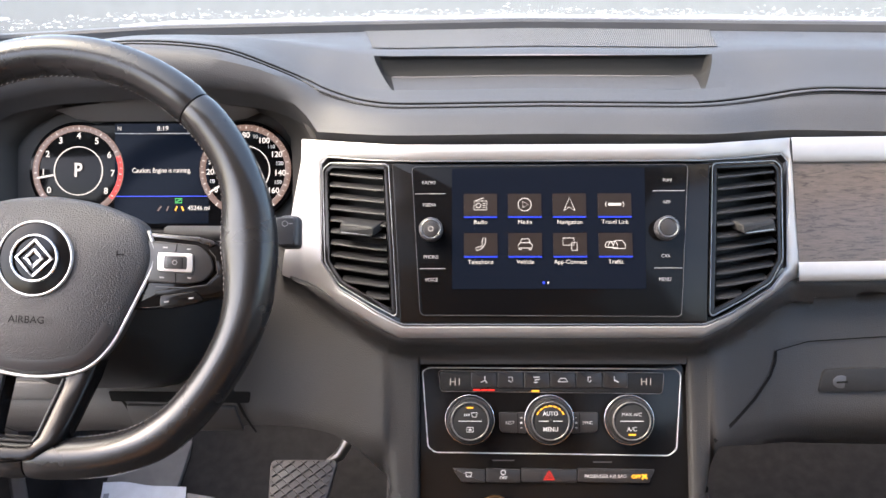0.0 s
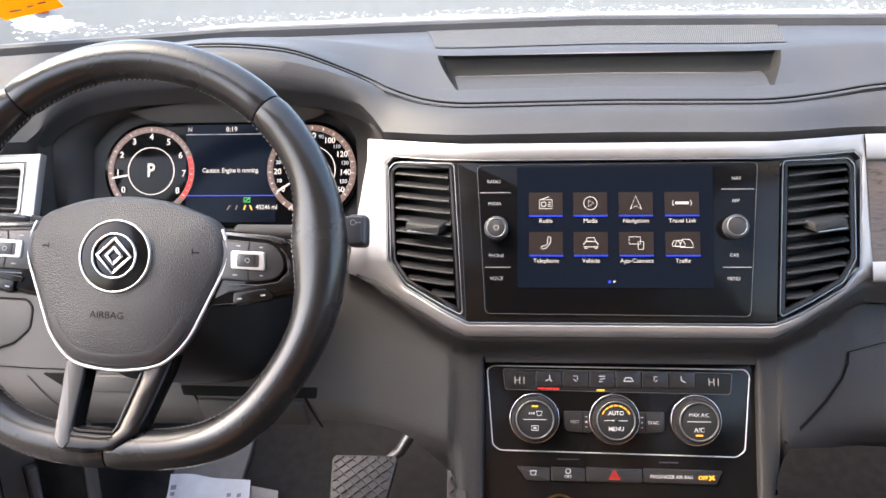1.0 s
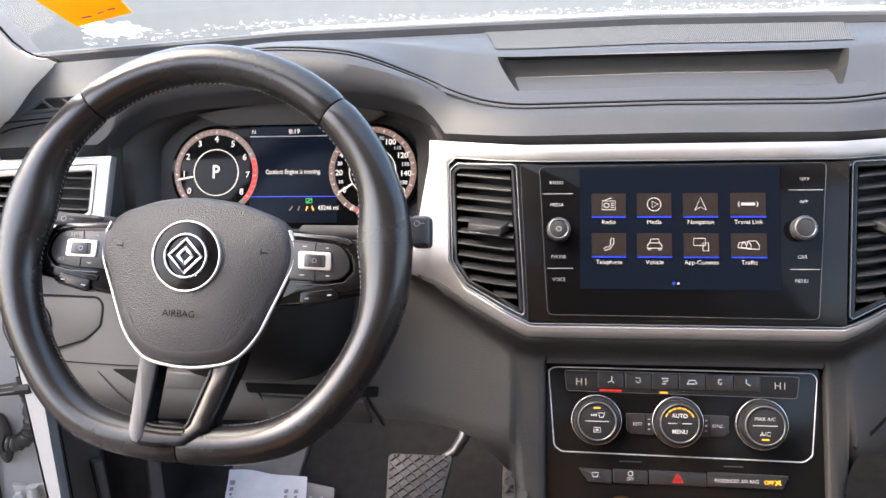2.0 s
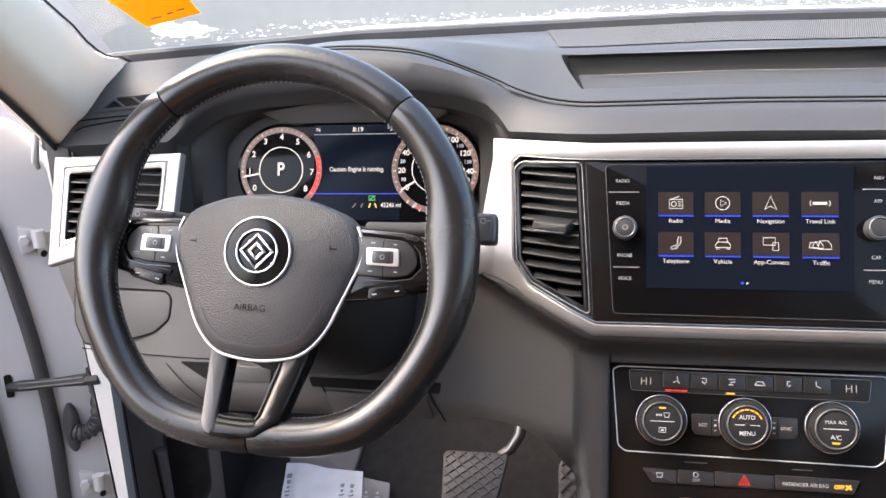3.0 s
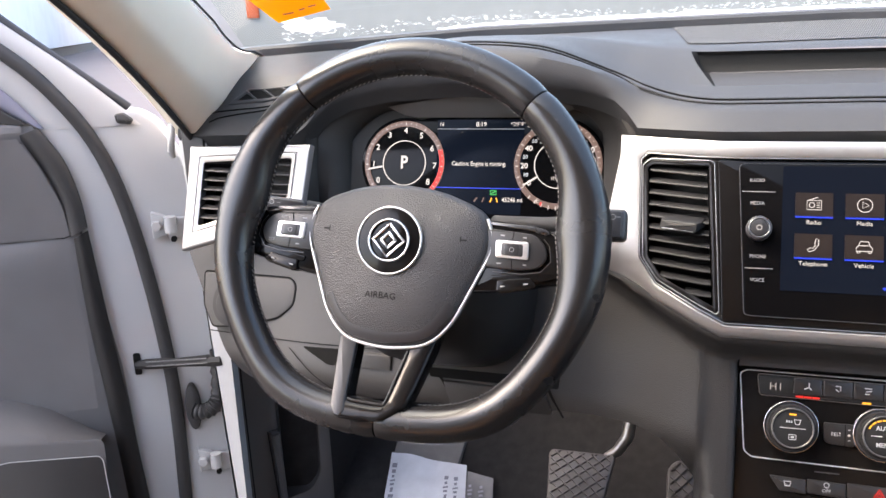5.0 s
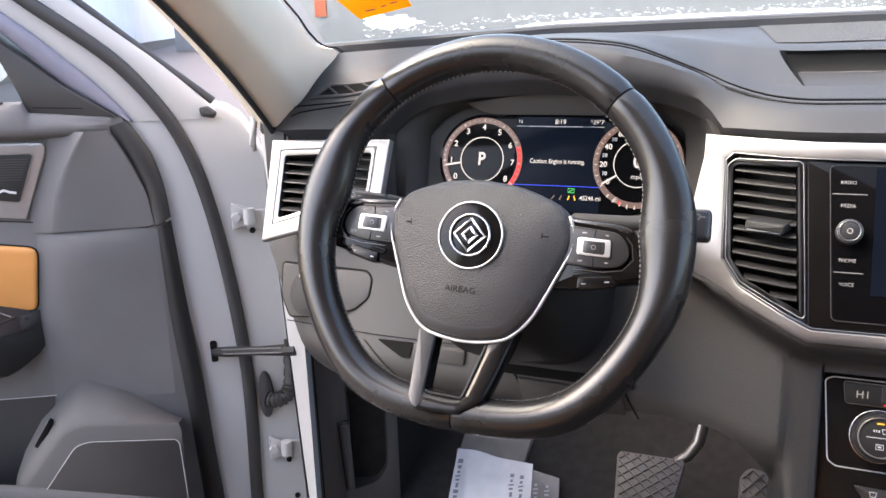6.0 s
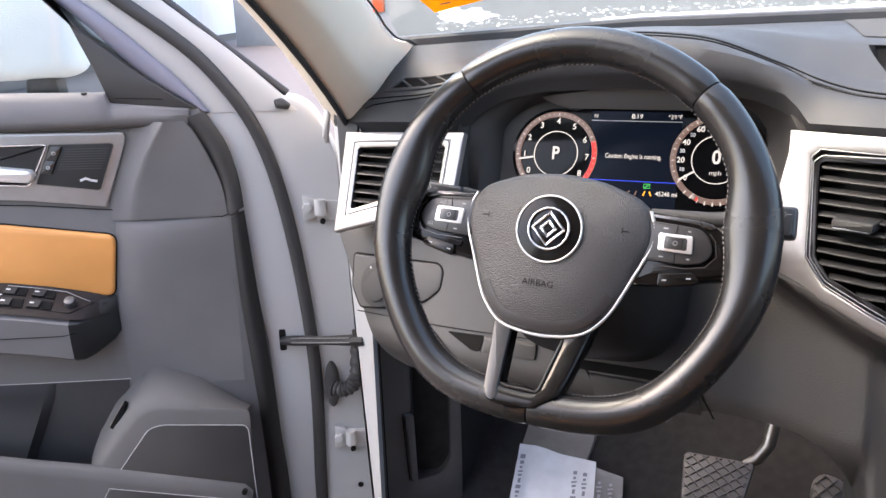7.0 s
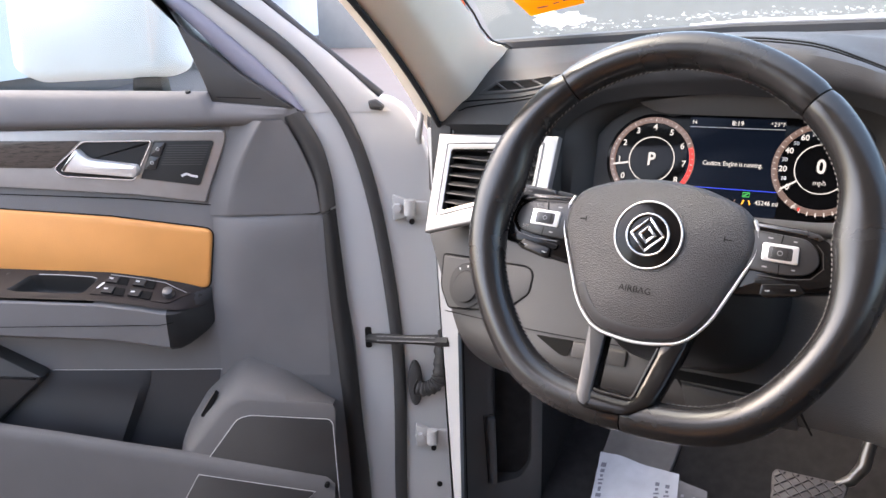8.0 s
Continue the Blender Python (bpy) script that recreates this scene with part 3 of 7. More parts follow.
def lower_y(x, z):
    """Depth of the lower dashboard: the console stands a little proud of the knee panel and the glovebox."""
    a = abs(x - XC)
    far = 0.7985 + (z - 1.159) * 0.43 + smooth_table(a, FA) + table(a, [(0, 0.018), (0.16, 0.018), (0.20, 0.022), (0.25, 0.026), (0.4, 0.036), (0.95, 0.04)])
    if z < 0.985:
        far += (0.985 - z) ** 2 * 14
    far += 0.007 * soft((0.40 - a) / 0.1)
    near = 0.756 + 0.388 * (z - 0.99) + 0.8 * smooth_table(a, FA)
    out = table(z, RIDGE_L) - x if x < XC else x - table(z, RIDGE_R)
    s = soft((out + 0.004) / 0.013)
    return near + (far - near) * s


SILVER_EDGE = [(-0.60, 0.0), (-0.263, -0.044), (-0.143, -0.0915), (0.138, -0.0915), (0.2455, -0.050), (0.27, -0.052), (0.95, -0.052)]


def lower_panel(qs, bottom, notch=None):
    rows = []
    for q in qs:
        x = XC + q
        trimmed = q > -0.27
        if trimmed:
            v = table(q, SILVER_EDGE)
            zt, ys = 1.159 + 0.9187 * v, 0.7985 + 0.395 * v + fwd(q) + 0.0035
            gap = ys - lower_y(x, zt)
        else:
            zt, gap = table(x, [(-0.675, 1.105), (-0.5, 1.15), (-0.46, 1.137), (-0.2, 1.137), (-0.15, 1.12)]), 0.0
        zb = bottom(x)
        row = [Vector((x, lower_y(x, zt) + gap + 0.03, zt + 0.006)), Vector((x, lower_y(x, zt) + gap + 0.001, zt + 0.001))]
        for k in range(1, 23):
            if notch:
                z = zt + (1.0425 - zt) * k / 11 if k <= 11 else 1.0425 + (zb - 1.0425) * (k - 11) / 11
            else:
                z = zt + (zb - zt) * (k / 22) ** 1.3
            xt = x + max(0, 1.09 - z) * 0.6 * max(0, (-0.5 - x) / 0.175)
            y = lower_y(x, z) + gap * (1 - soft((zt - z) / 0.030))
            if notch:
                y += notch(q) * soft((1.047 - z) / 0.0045) + (0.002 * (k - 11) if zb > 1.0 and k > 11 else 0)
            row.append(Vector((xt, y, z)))
        row.append(row[-1] + Vector((0, 0.003, -0.0015)))
        row.append(row[-1] + Vector((0, 0.010, -0.003)))
        row.append(row[-1] + Vector((0, 0.2, 0.01)))
        rows.append(row)
    b = bmesh.new()
    ngrid(b, rows)
    return b


KNEE_BOTTOM = [(-0.675, 0.925), (-0.45, 0.945), (-0.3, 0.957), (-0.165, 0.967), (-0.095, 0.968), (-0.075, 0.962), (-0.060, 0.950), (-0.050, 0.932), (-0.043, 0.905), (-0.040, 0.86), (-0.038, 0.80)]
GLOVE_BOTTOM = [(0.266, 0.80), (0.268, 0.90), (0.2705, 0.958), (0.276, 0.9700), (0.2892, 0.9681), (0.3313, 0.9547), (0.3857, 0.9421), (0.45, 0.934), (0.9, 0.920)]
left_q = list(np.linspace(-0.792, -0.34, 30)) + list(np.linspace(-0.335, -0.20, 28)) + list(np.linspace(-0.198, -0.1545, 30))
part("knee_panel", lower_panel(left_q, lambda x: table(x, KNEE_BOTTOM)), LOWER, dash, "dark grey knee panel below the wheel", 50)
right_q = list(np.linspace(0.1485, 0.18, 24)) + list(np.linspace(0.183, 0.31, 32)) + list(np.linspace(0.32, 0.783, 30))
part("glovebox_lid", lower_panel(right_q, lambda x: table(x, GLOVE_BOTTOM)), LOWER, dash, "dark grey glovebox lid", 50)
# console face between them, with its two columns beside the climate panel
NOTCH = [(-0.1285, 0.0), (-0.1265, 0.0015), (-0.1255, 0.005), (-0.1248, 0.018), (-0.1246, 0.0), (0.1296, 0.0), (0.1298, 0.018), (0.1305, 0.005), (0.1315, 0.0015), (0.1335, 0.0)]
mid_q = [-0.1545, -0.150, -0.145, -0.140, -0.134, -0.1285, -0.1265, -0.1255, -0.1248, -0.1246, -0.12, -0.06, 0.0, 0.06, 0.12, 0.1296, 0.1298, 0.1305, 0.1315, 0.1335, 0.138, 0.143, 0.1485]
part("console_face", lower_panel(mid_q, lambda x: 1.0425 if -0.1247 < x - XC < 0.1297 else 0.80, lambda q: table(q, NOTCH)), LOWER, dash, "grey console surround with rounded shoulders", 50)
for x, nm in ((-0.0378, -1), (0.2662, 1)):
    bm = bmesh.new()
    ngrid(bm, [[Vector((x - nm * d, 0.753 + 0.388 * (z - 0.99) + e, z)) for z in (0.55, 0.7, 0.80, 0.86, 0.90, 0.93)] for d, e in ((0.012, 0.001), (0.003, 0.005), (0.0, 0.012), (0.0, 0.40))])
    part("console_side", bm, LOWER, dash, "", 50)


# ---- steering wheel ----
SATIN = material("satin_metal", (0.075, 0.073, 0.073), 0.36, metal=0.6, vary=0.06, vary_scale=40)
DIM = material("dark_satin_plastic", (0.115, 0.112, 0.113), 0.28, metal=0.85, vary=0.08)
EMBLEM = material("shaded_chrome", (0.55, 0.55, 0.56), 0.16, metal=1.0)
MARK = material("dim_printed_mark", (0.26, 0.26, 0.26), 0.5)
RIMTHREAD = material("dark_grey_thread", (0.15, 0.145, 0.14), 0.8)
wheel = thing("steering_wheel", WHEEL(0, 0, 0), "black leather steering wheel with flat bottom and silver-edged airbag cover", "steering wheel")


def rim_radius(a):
    """Radius of the rim's middle line at the angle a, in degrees from the right."""
    r = 0.1705
    d = abs((a - 270 + 180) % 360 - 180)
    return r + 0.0045 * math.exp(-((d - 36) / 16) ** 2) - 0.0075 * math.exp(-(d / 20) ** 2)


def rim_point(a, k, grow=0.0):
    c, s = math.cos(radians(a)), math.sin(radians(a))
    R = rim_radius(a)
    side = abs((a + 90) % 180 - 90)
    w = 0.0172 + 0.0016 * math.exp(-((side - 8) / 14) ** 2) + grow
    h = 0.0180 + grow
    t = radians(k)
    thumb = max(math.exp(-(((a - c0 + 180) % 360 - 180) / 15) ** 2) for c0 in (6, 168))
    if math.cos(t) < 0:
        w *= 1 + 0.55 * thumb
    rr = R + w * math.cos(t)
    return WHEEL(rr * c, rr * s, h * math.sin(t) - 0.0055)


def rim_piece(a0, a1, label):
    b = bmesh.new()
    n = max(4, int((a1 - a0) / 3))
    rows = []
    for i in range(n + 1):
        a = a0 + (a1 - a0) * i / n
        end = min(i, n - i)
        g = -0.0012 if end == 0 else 0.0
        aa = a if 0 < i < n else (a0 + 0.25 if i == 0 else a1 - 0.25)
        rows.append([rim_point(aa, j * 20, g) for j in range(18)])
    vs = ngrid(b, rows, closed_u=True)
    b.faces.new(vs[0])
    b.faces.new(list(reversed(vs[-1])))
    return part("rim_section", b, LEATHER, wheel, label, 60)


rim_piece(49.5, 130.5, "smooth black leather rim top")
rim_piece(130.5, 270, "black leather grip")
rim_piece(270, 409.5, "black leather grip")
b = bmesh.new()
ngrid(b, [[rim_point(a, j * 30, -0.0022) for j in range(12)] for a in range(0, 360, 4)], closed_u=True, closed_v=True)
part("rim_core", b, SEAM, wheel)
b = bmesh.new()
a = 0.0
while a < 360:
    if not (258 < a < 282):
        p, r = rim_point(a, 178, 0.0002), rim_point(a + 0.9, 184, 0.0002)
        tube(b, [p, r], 0.00042, 5)
    a += 1.75
tagged(part("rim_stitching", b, RIMTHREAD, wheel, "grey stitches inside the rim", 60), kind="stuff")

# airbag cover
HUB = Fr(WHEEL(-0.005, -0.004, 0), WHEEL.u, WHEEL.v)
COVER = rounded([(-0.0905, 0.006), (-0.0800, 0.0370), (-0.038, 0.0520), (0.0, 0.0555), (0.038, 0.0520), (0.0800, 0.0370), (0.0905, 0.006), (0.0600, -0.0660), (0.0400, -0.0880), (0.0, -0.0955), (-0.0400, -0.0900), (-0.0600, -0.0690)], [0.02, 0.02, 0.015, 0.01, 0.015, 0.02, 0.02, 0.02, 0.02, 0.02, 0.02, 0.02], 4)


def cover_map(u, v, h):
    return HUB(u, v, h - 0.004 * ((u / 0.09) ** 2) - 0.002 * (v / 0.08) ** 2)


b = bmesh.new()
loops = [(COVER, -0.024), (COVER, -0.012), (inset(COVER, 0.0012), -0.008), (inset(COVER, 0.0042), -0.0045)]
core = inset(COVER, 0.0042)
for s in (0.96, 0.9, 0.84, 0.76, 0.66, 0.54, 0.42, 0.3, 0.16):
    loops.append(([(x * s, -0.012 + (y + 0.012) * s) for x, y in core], -0.0045 + 0.0105 * (1 - s ** 2.8)))
rows = [[cover_map(x, y, h) for x, y in p] for p, h in loops]
vs = ngrid(b, rows, closed_u=True)
b.faces.new(vs[-1])
cover = part("airbag_cover", b, AIRBAG, wheel, "grained dark grey airbag cover", 50)
lettering("airbag_lettering", "AIRBAG", 0.0082, lambda u, v, n: cover_map(u, v, n), -0.004, -0.0485, 0.0074, SEAM, cover, wide=1.04)
for sg in (-1, 1):
    b = bmesh.new()
    stroke(b, [(sg * 0.066 - 0.003, 0.008), (sg * 0.066 + 0.003, 0.008)], cover_map, 0.0012, 0.0032)
    stroke(b, [(sg * 0.066 - sg * 0.003, 0.006), (sg * 0.066 - sg * 0.003, 0.011)], cover_map, 0.0010, 0.0033)
    part("horn_mark", b, SEAM, cover)
# smooth ungrained border along the lower edge of the cover
SMOOTH = material("smooth_airbag_border", (0.036, 0.035, 0.037), 0.38, spec=0.4, vary=0.06)
low_edge = [p for p in COVER if p[1] < -0.008]
low_edge.sort(key=lambda p: math.atan2(p[0], -p[1]))
b = bmesh.new()
rows = []
for x, y in low_edge:
    w = 0.013 * min(1, (-0.008 - y) / 0.045)
    s = 1 - w / max(0.04, math.hypot(x, y + 0.012))
    base = 1 - 0.0040 / max(0.04, math.hypot(x, y + 0.012))
    f = lambda k: cover_map(x * k, -0.012 + (y + 0.012) * k, -0.0040 + 0.0105 * (1 - min(1, k / 0.955) ** 2.8) + 0.0006)
    rows.append([f(base), f(base + (s - base) * 0.3), f(base + (s - base) * 0.7), f(s) + WHEEL.n * -0.0008])
ngrid(b, rows)
part("smooth_border", b, SMOOTH, cover, "smooth dark border of the airbag cover", 60)
# silver strip round the lower edge of the cover
cut = max(range(len(COVER)), key=lambda i: COVER[i][1])
chain = COVER[cut:] + COVER[:cut]
chain = [p for p in chain if p[1] < 0.031]
b = bmesh.new()
tube(b, [cover_map(x * 1.010, (y + 0.012) * 1.010 - 0.012, -0.0085) for x, y in chain], 0.0016, 8, up=WHEEL.n)
part("silver_edge", b, BRIGHT, wheel, "bright silver strip round the cover", 60)
# round badge with plain chrome bars
b = bmesh.new()
EM = Fr(cover_map(-0.0015, 0.0015, 0.0056), WHEEL.u, WHEEL.v)
prism(b, circle(0, 0, 0.0305, 40), EM, -0.008, 0.0010, 0.0008)
badge = part("badge", b, GLOSS, wheel, "round gloss black badge with a chrome emblem")
b = bmesh.new()
ring(b, circle(0, 0, 0.0294, 48), circle(0, 0, 0.0310, 48), EM, -0.008, 0.0022, 0.0006)
part("silver_ring", b, BRIGHT, badge, "", 50)
b = bmesh.new()
ring(b, circle(0, 0, 0.0176, 40), circle(0, 0, 0.0198, 40), EM, 0.0005, 0.0034, 0.0008)
part("emblem_ring", b, EMBLEM, badge, "", 50)
for k in range(4):
    for r0, r1 in ((0.0112, 0.0142), (0.0040, 0.0074)):
        b = bmesh.new()
        t0, t1 = radians(90 * k), radians(90 * k + 90)
        prism(b, [(r * 1.15 * math.cos(t), r * 1.15 * math.sin(t)) for r, t in ((r1, t0), (r1, t1), (r0, t1), (r0, t0))], EM, 0.0005, 0.0030, 0.0006)
        part("emblem_bar", b, EMBLEM, badge)

# side spokes with switches
for sg in (-1, 1):
    def sp(u, v, h=0.0, sg=sg):
        return HUB(sg * u, v, h - 0.013 - 0.12 * max(0, u - 0.130))
    b = bmesh.new()
    prism(b, rounded([(0.070, -0.037), (0.102, -0.0330), (0.135, -0.0250), (0.160, -0.0200), (0.158, -0.004), (0.150, 0.0130), (0.140, 0.0245), (0.125, 0.0278), (0.075, 0.0300)], 0.006), sp, -0.026, 0.0, 0.004)
    arm = part("spoke", b, GLOSS, wheel, "gloss black spoke")
    # satin brow along the upper edge
    b = bmesh.new()
    prism(b, rounded([(0.084, 0.0248), (0.122, 0.0228), (0.136, 0.0195), (0.139, 0.0215), (0.136, 0.0245), (0.124, 0.0268), (0.084, 0.0282)], 0.001), sp, -0.004, 0.0012, 0.0008)
    part("silver_brow", b, DIM, arm)
    # satin bridge between the button fields and at the outer end
    b = bmesh.new()
    prism(b, rounded([(0.090, -0.0195), (0.134, -0.0130), (0.1420, -0.0040), (0.1410, 0.0080), (0.1440, 0.0085), (0.1560, -0.0150), (0.1360, -0.0215), (0.092, -0.0245)], 0.002), sp, -0.004, 0.0014, 0.0008)
    part("lower_bridge", b, GLOSS, arm)
    b = bmesh.new()
    stroke(b, [(0.092, -0.0163), (0.118, -0.0161), (0.1345, -0.0128), (0.1425, -0.0030), (0.1400, 0.0105), (0.1345, 0.0165)], sp, 0.0008, 0.0018)
    part("silver_line", b, SATIN, arm)
    # button field
    POD = rounded([(0.080, -0.0132), (0.116, -0.0130), (0.1325, -0.0100), (0.1395, -0.0010), (0.1365, 0.0110), (0.1270, 0.0195), (0.080, 0.0222)], 0.006)
    b = bmesh.new()
    prism(b, POD, sp, -0.004, 0.0022, 0.0012)
    pod = part("switch_pod", b, BUTTON, arm, "black multifunction buttons")
    b = bmesh.new()
    stroke(b, POD, sp, 0.0008, 0.0006, True)
    part("button_gap", b, SEAM, pod)
    for seg in (((0.107, 0.0125), (0.108, 0.0208)), ((0.109, -0.0130), (0.108, -0.0030))):
        b = bmesh.new()
        stroke(b, seg, sp, 0.0008, 0.0025)
        part("button_gap", b, SEAM, pod)
    b = bmesh.new()
    prism(b, rounded([(0.0935, -0.0035), (0.1230, -0.0035), (0.1220, 0.0122), (0.0925, 0.0122)], 0.0025), sp, 0.0, 0.0042, 0.0012)
    rk = part("rocker", b, BRIGHT, pod, "silver rocker switch")
    b = bmesh.new()
    prism(b, rounded([(0.0985, -0.0012), (0.1180, -0.0012), (0.1175, 0.0098), (0.0980, 0.0098)], 0.002), sp, 0.003, 0.0046, 0.0006)
    key = part("centre_key", b, SATIN, rk)
    b = bmesh.new()
    prism(b, rounded([(0.1015, -0.0008), (0.1145, -0.0008), (0.1140, 0.0094), (0.1010, 0.0094)], 0.001), sp, 0.004, 0.0052, 0.0005)
    part("key_face", b, BUTTON, rk)
    b = bmesh.new()
    ring(b, circle(0.1078, 0.0043, 0.0016, 12), circle(0.1078, 0.0043, 0.0022, 12), sp, 0.0045, 0.0055, 0.0002)
    part("key_mark", b, MARK, key)
    if sg < 0:
        for word, u, v in (("RES", 0.1165, 0.0158), ("SET", 0.1270, -0.0062)):
            lettering("button_word", word, 0.0042, lambda a, c, h: HUB(a, c, h - 0.013), -u, v, 0.0027, MARK, pod)
    for u, v, w in ((0.095, 0.0165, 0.004), (0.100, -0.0085, 0.004)) if sg < 0 else ((0.098, 0.0165, 0.004), (0.118, 0.0160, 0.003), (0.097, -0.0085, 0.004), (0.120, -0.0080, 0.003)):
        b = bmesh.new()
        stroke(b, [(u - w / 2, v), (u + w / 2, v)], sp, 0.0012, 0.0025)
        part("button_mark", b, MARK, pod)
    b = bmesh.new()
    prism(b, rounded([(0.097, -0.0235), (0.126, -0.0185), (0.1330, -0.0250), (0.128, -0.0285), (0.101, -0.0345), (0.097, -0.0330)], 0.002), sp, -0.010, 0.0032, 0.0015)
    low = part("lower_button", b, GLOSS, arm, "black lower button bar")
    for u in (0.101, 0.121):
        b = bmesh.new()
        stroke(b, [(u, -0.0290 + (u - 0.1) * 0.2), (u + 0.004, -0.0284 + (u - 0.1) * 0.2)], sp, 0.0012, 0.0036)
        part("button_mark", b, MARK, low)

# lower spoke: a gloss frame with a satin leg, rising to the rim
def leg(u, v, h):
    return HUB(u, v, h + 0.030 * max(0, min(1, (-0.092 - v) / 0.066)))


LEG_OUT = [(-0.0470, -0.080), (-0.0370, -0.1525), (-0.0330, -0.158), (-0.0270, -0.1605), (-0.0080, -0.1615), (0.0140, -0.1580), (0.0330, -0.1435), (0.0480, -0.080)]
LEG_IN = [(-0.0285, -0.094), (-0.0240, -0.1405), (-0.0225, -0.1430), (-0.0180, -0.1440), (0.0020, -0.1445), (0.0105, -0.1440), (0.0130, -0.140), (0.0215, -0.094)]
b = bmesh.new()
ring(b, subdivided(LEG_IN, 4), subdivided(LEG_OUT, 4), leg, -0.036, -0.0135, 0.004)
low = part("lower_spoke", b, GLOSS, wheel, "gloss black lower spoke frame", 60)
b = bmesh.new()
prism(b, rounded([(-0.0462, -0.0860), (-0.0366, -0.1500), (-0.0320, -0.1565), (-0.0250, -0.1580), (-0.0220, -0.1530), (-0.0242, -0.1450), (-0.0286, -0.0900)], 0.002), leg, -0.018, -0.0125, 0.0015)
part("spoke_leg", b, BUTTON, low, "dark leg of the lower spoke", 60)
for seg in (((-0.0225, -0.1425), (-0.0170, -0.1438), (0.0100, -0.1440)), ((0.0108, -0.1440), (0.0132, -0.1400), (0.0215, -0.0960))):
    b = bmesh.new()
    tube(b, [leg(x, y, -0.0145) for x, y in seg], 0.0011, 6, up=WHEEL.n)
    part("silver_line", b, SATIN, low, "", 60)
# steering column with its stalks
column = thing("steering_column", (-0.31, 0.80, 1.13), "black steering column shroud, enlarged over its shadow, with two stalks", "steering column")
# Black shroud is widened downwards to take in the shadow below the column.
b = bmesh.new()
rows = []
for y, w, zt, zb in ((0.705, 0.050, 1.190, 1.075), (0.74, 0.070, 1.186, 1.035), (0.80, 0.090, 1.166, 1.006), (0.90, 0.100, 1.135, 1.000)):
    rows.append([Vector((-0.305 + w * math.copysign(abs(math.cos(t)) ** 0.6, math.cos(t)), y, (zt + zb) / 2 + (zt - zb) / 2 * math.copysign(abs(math.sin(t)) ** 0.6, math.sin(t)))) for t in [2 * math.pi * k / 28 for k in range(28)]])
vs = ngrid(b, rows, closed_u=True)
b.faces.new(vs[0])
part("shroud", b, DARK, column, "", 50)
for sg, tip in ((1, (-0.1235, 0.752, 1.1805)), (-1, (-0.468, 0.765, 1.1890))):
    root = Vector((-0.305 + sg * 0.06, 0.80, 1.165))
    tip = Vector(tip)
    d = tip - root
    st = bar("stalk", [root, root + d * 0.45, root + d * 0.72], [0.009, 0.007, 0.008], SHROUD, column, "black control stalk", 12)
    tilt = 0.0 if sg > 0 else -0.10
    END = Fr(tip, (1, 0, tilt), (0, 0.36, 0.93))
    w, h = (0.0090, 0.0145) if sg > 0 else (0.034, 0.0065)
    b = bmesh.new()
    prism(b, rect(-w + 0.002 * sg, -h, w + 0.002 * sg, h, 0.005), END, -0.016, 0.002, 0.004, True)
    kn = part("stalk_knob", b, KNOB, st, "black rounded stalk end", 45)
    b = bmesh.new()
    prism(b, rect(-w - 0.001, -h + 0.002, w - 0.002, h - 0.002, 0.004), END, 0.0, 0.0036, 0.0012)
    part("stalk_face", b, KNOB, kn, "grey face with a small symbol", 45)
    b = bmesh.new()
    stroke(b, circle(-0.001 if sg > 0 else -0.004, h * 0.45 if sg > 0 else 0.0, 0.0024, 14), END, 0.0007, 0.0040, True)
    stroke(b, [(0.002, h * 0.45 if sg > 0 else 0.0), (0.006, h * 0.45 if sg > 0 else 0.0)], END, 0.0008, 0.0040)
    part("stalk_mark", b, MARK, kn)


# ---- lower dashboard details ----
def lowp(x, z, n=0.0):
    return Vector((x, lower_y(x, z) - n, z))


# light switch beside the column
sw = thing("light_switch", lowp(-0.59, 1.045), "dark rotary light switch in a grey outlined panel", "light switch")
b = bmesh.new()
LS = rounded([(-0.645, 1.070), (-0.512, 1.074), (-0.503, 1.066), (-0.505, 1.043), (-0.525, 1.027), (-0.575, 1.012), (-0.622, 1.006), (-0.640, 1.030)][::-1], 0.006)
ring(b, inset(LS, 0.0016), LS, lowp, -0.001, 0.0004, 0.0002)
part("panel_gap", b, SEAM, sw, "", 45)
b = bmesh.new()
prism(b, inset(LS, 0.002), lowp, -0.001, 0.0012, 0.0006)
part("panel", b, LOWER, sw)
b = bmesh.new()
prism(b, circle(-0.598, 1.038, 0.0265, 36), lowp, 0.0, 0.004, 0.001)
base = part("dial_base", b, DARK, sw)
b = bmesh.new()
prism(b, circle(-0.598, 1.038, 0.0185, 36), lowp, 0.003, 0.0085, 0.002)
part("dial", b, DARK, sw, "black rotary dial", 40)
for k in range(4):
    b = bmesh.new()
    a0 = radians(30 + 32 * k)
    stroke(b, [(-0.598 + 0.0215 * math.cos(a0), 1.038 + 0.0215 * math.sin(a0)), (-0.598 + 0.0245 * math.cos(a0), 1.038 + 0.0245 * math.sin(a0))], lowp, 0.0016, 0.0044)
    part("dial_mark", b, UIGREY, base)
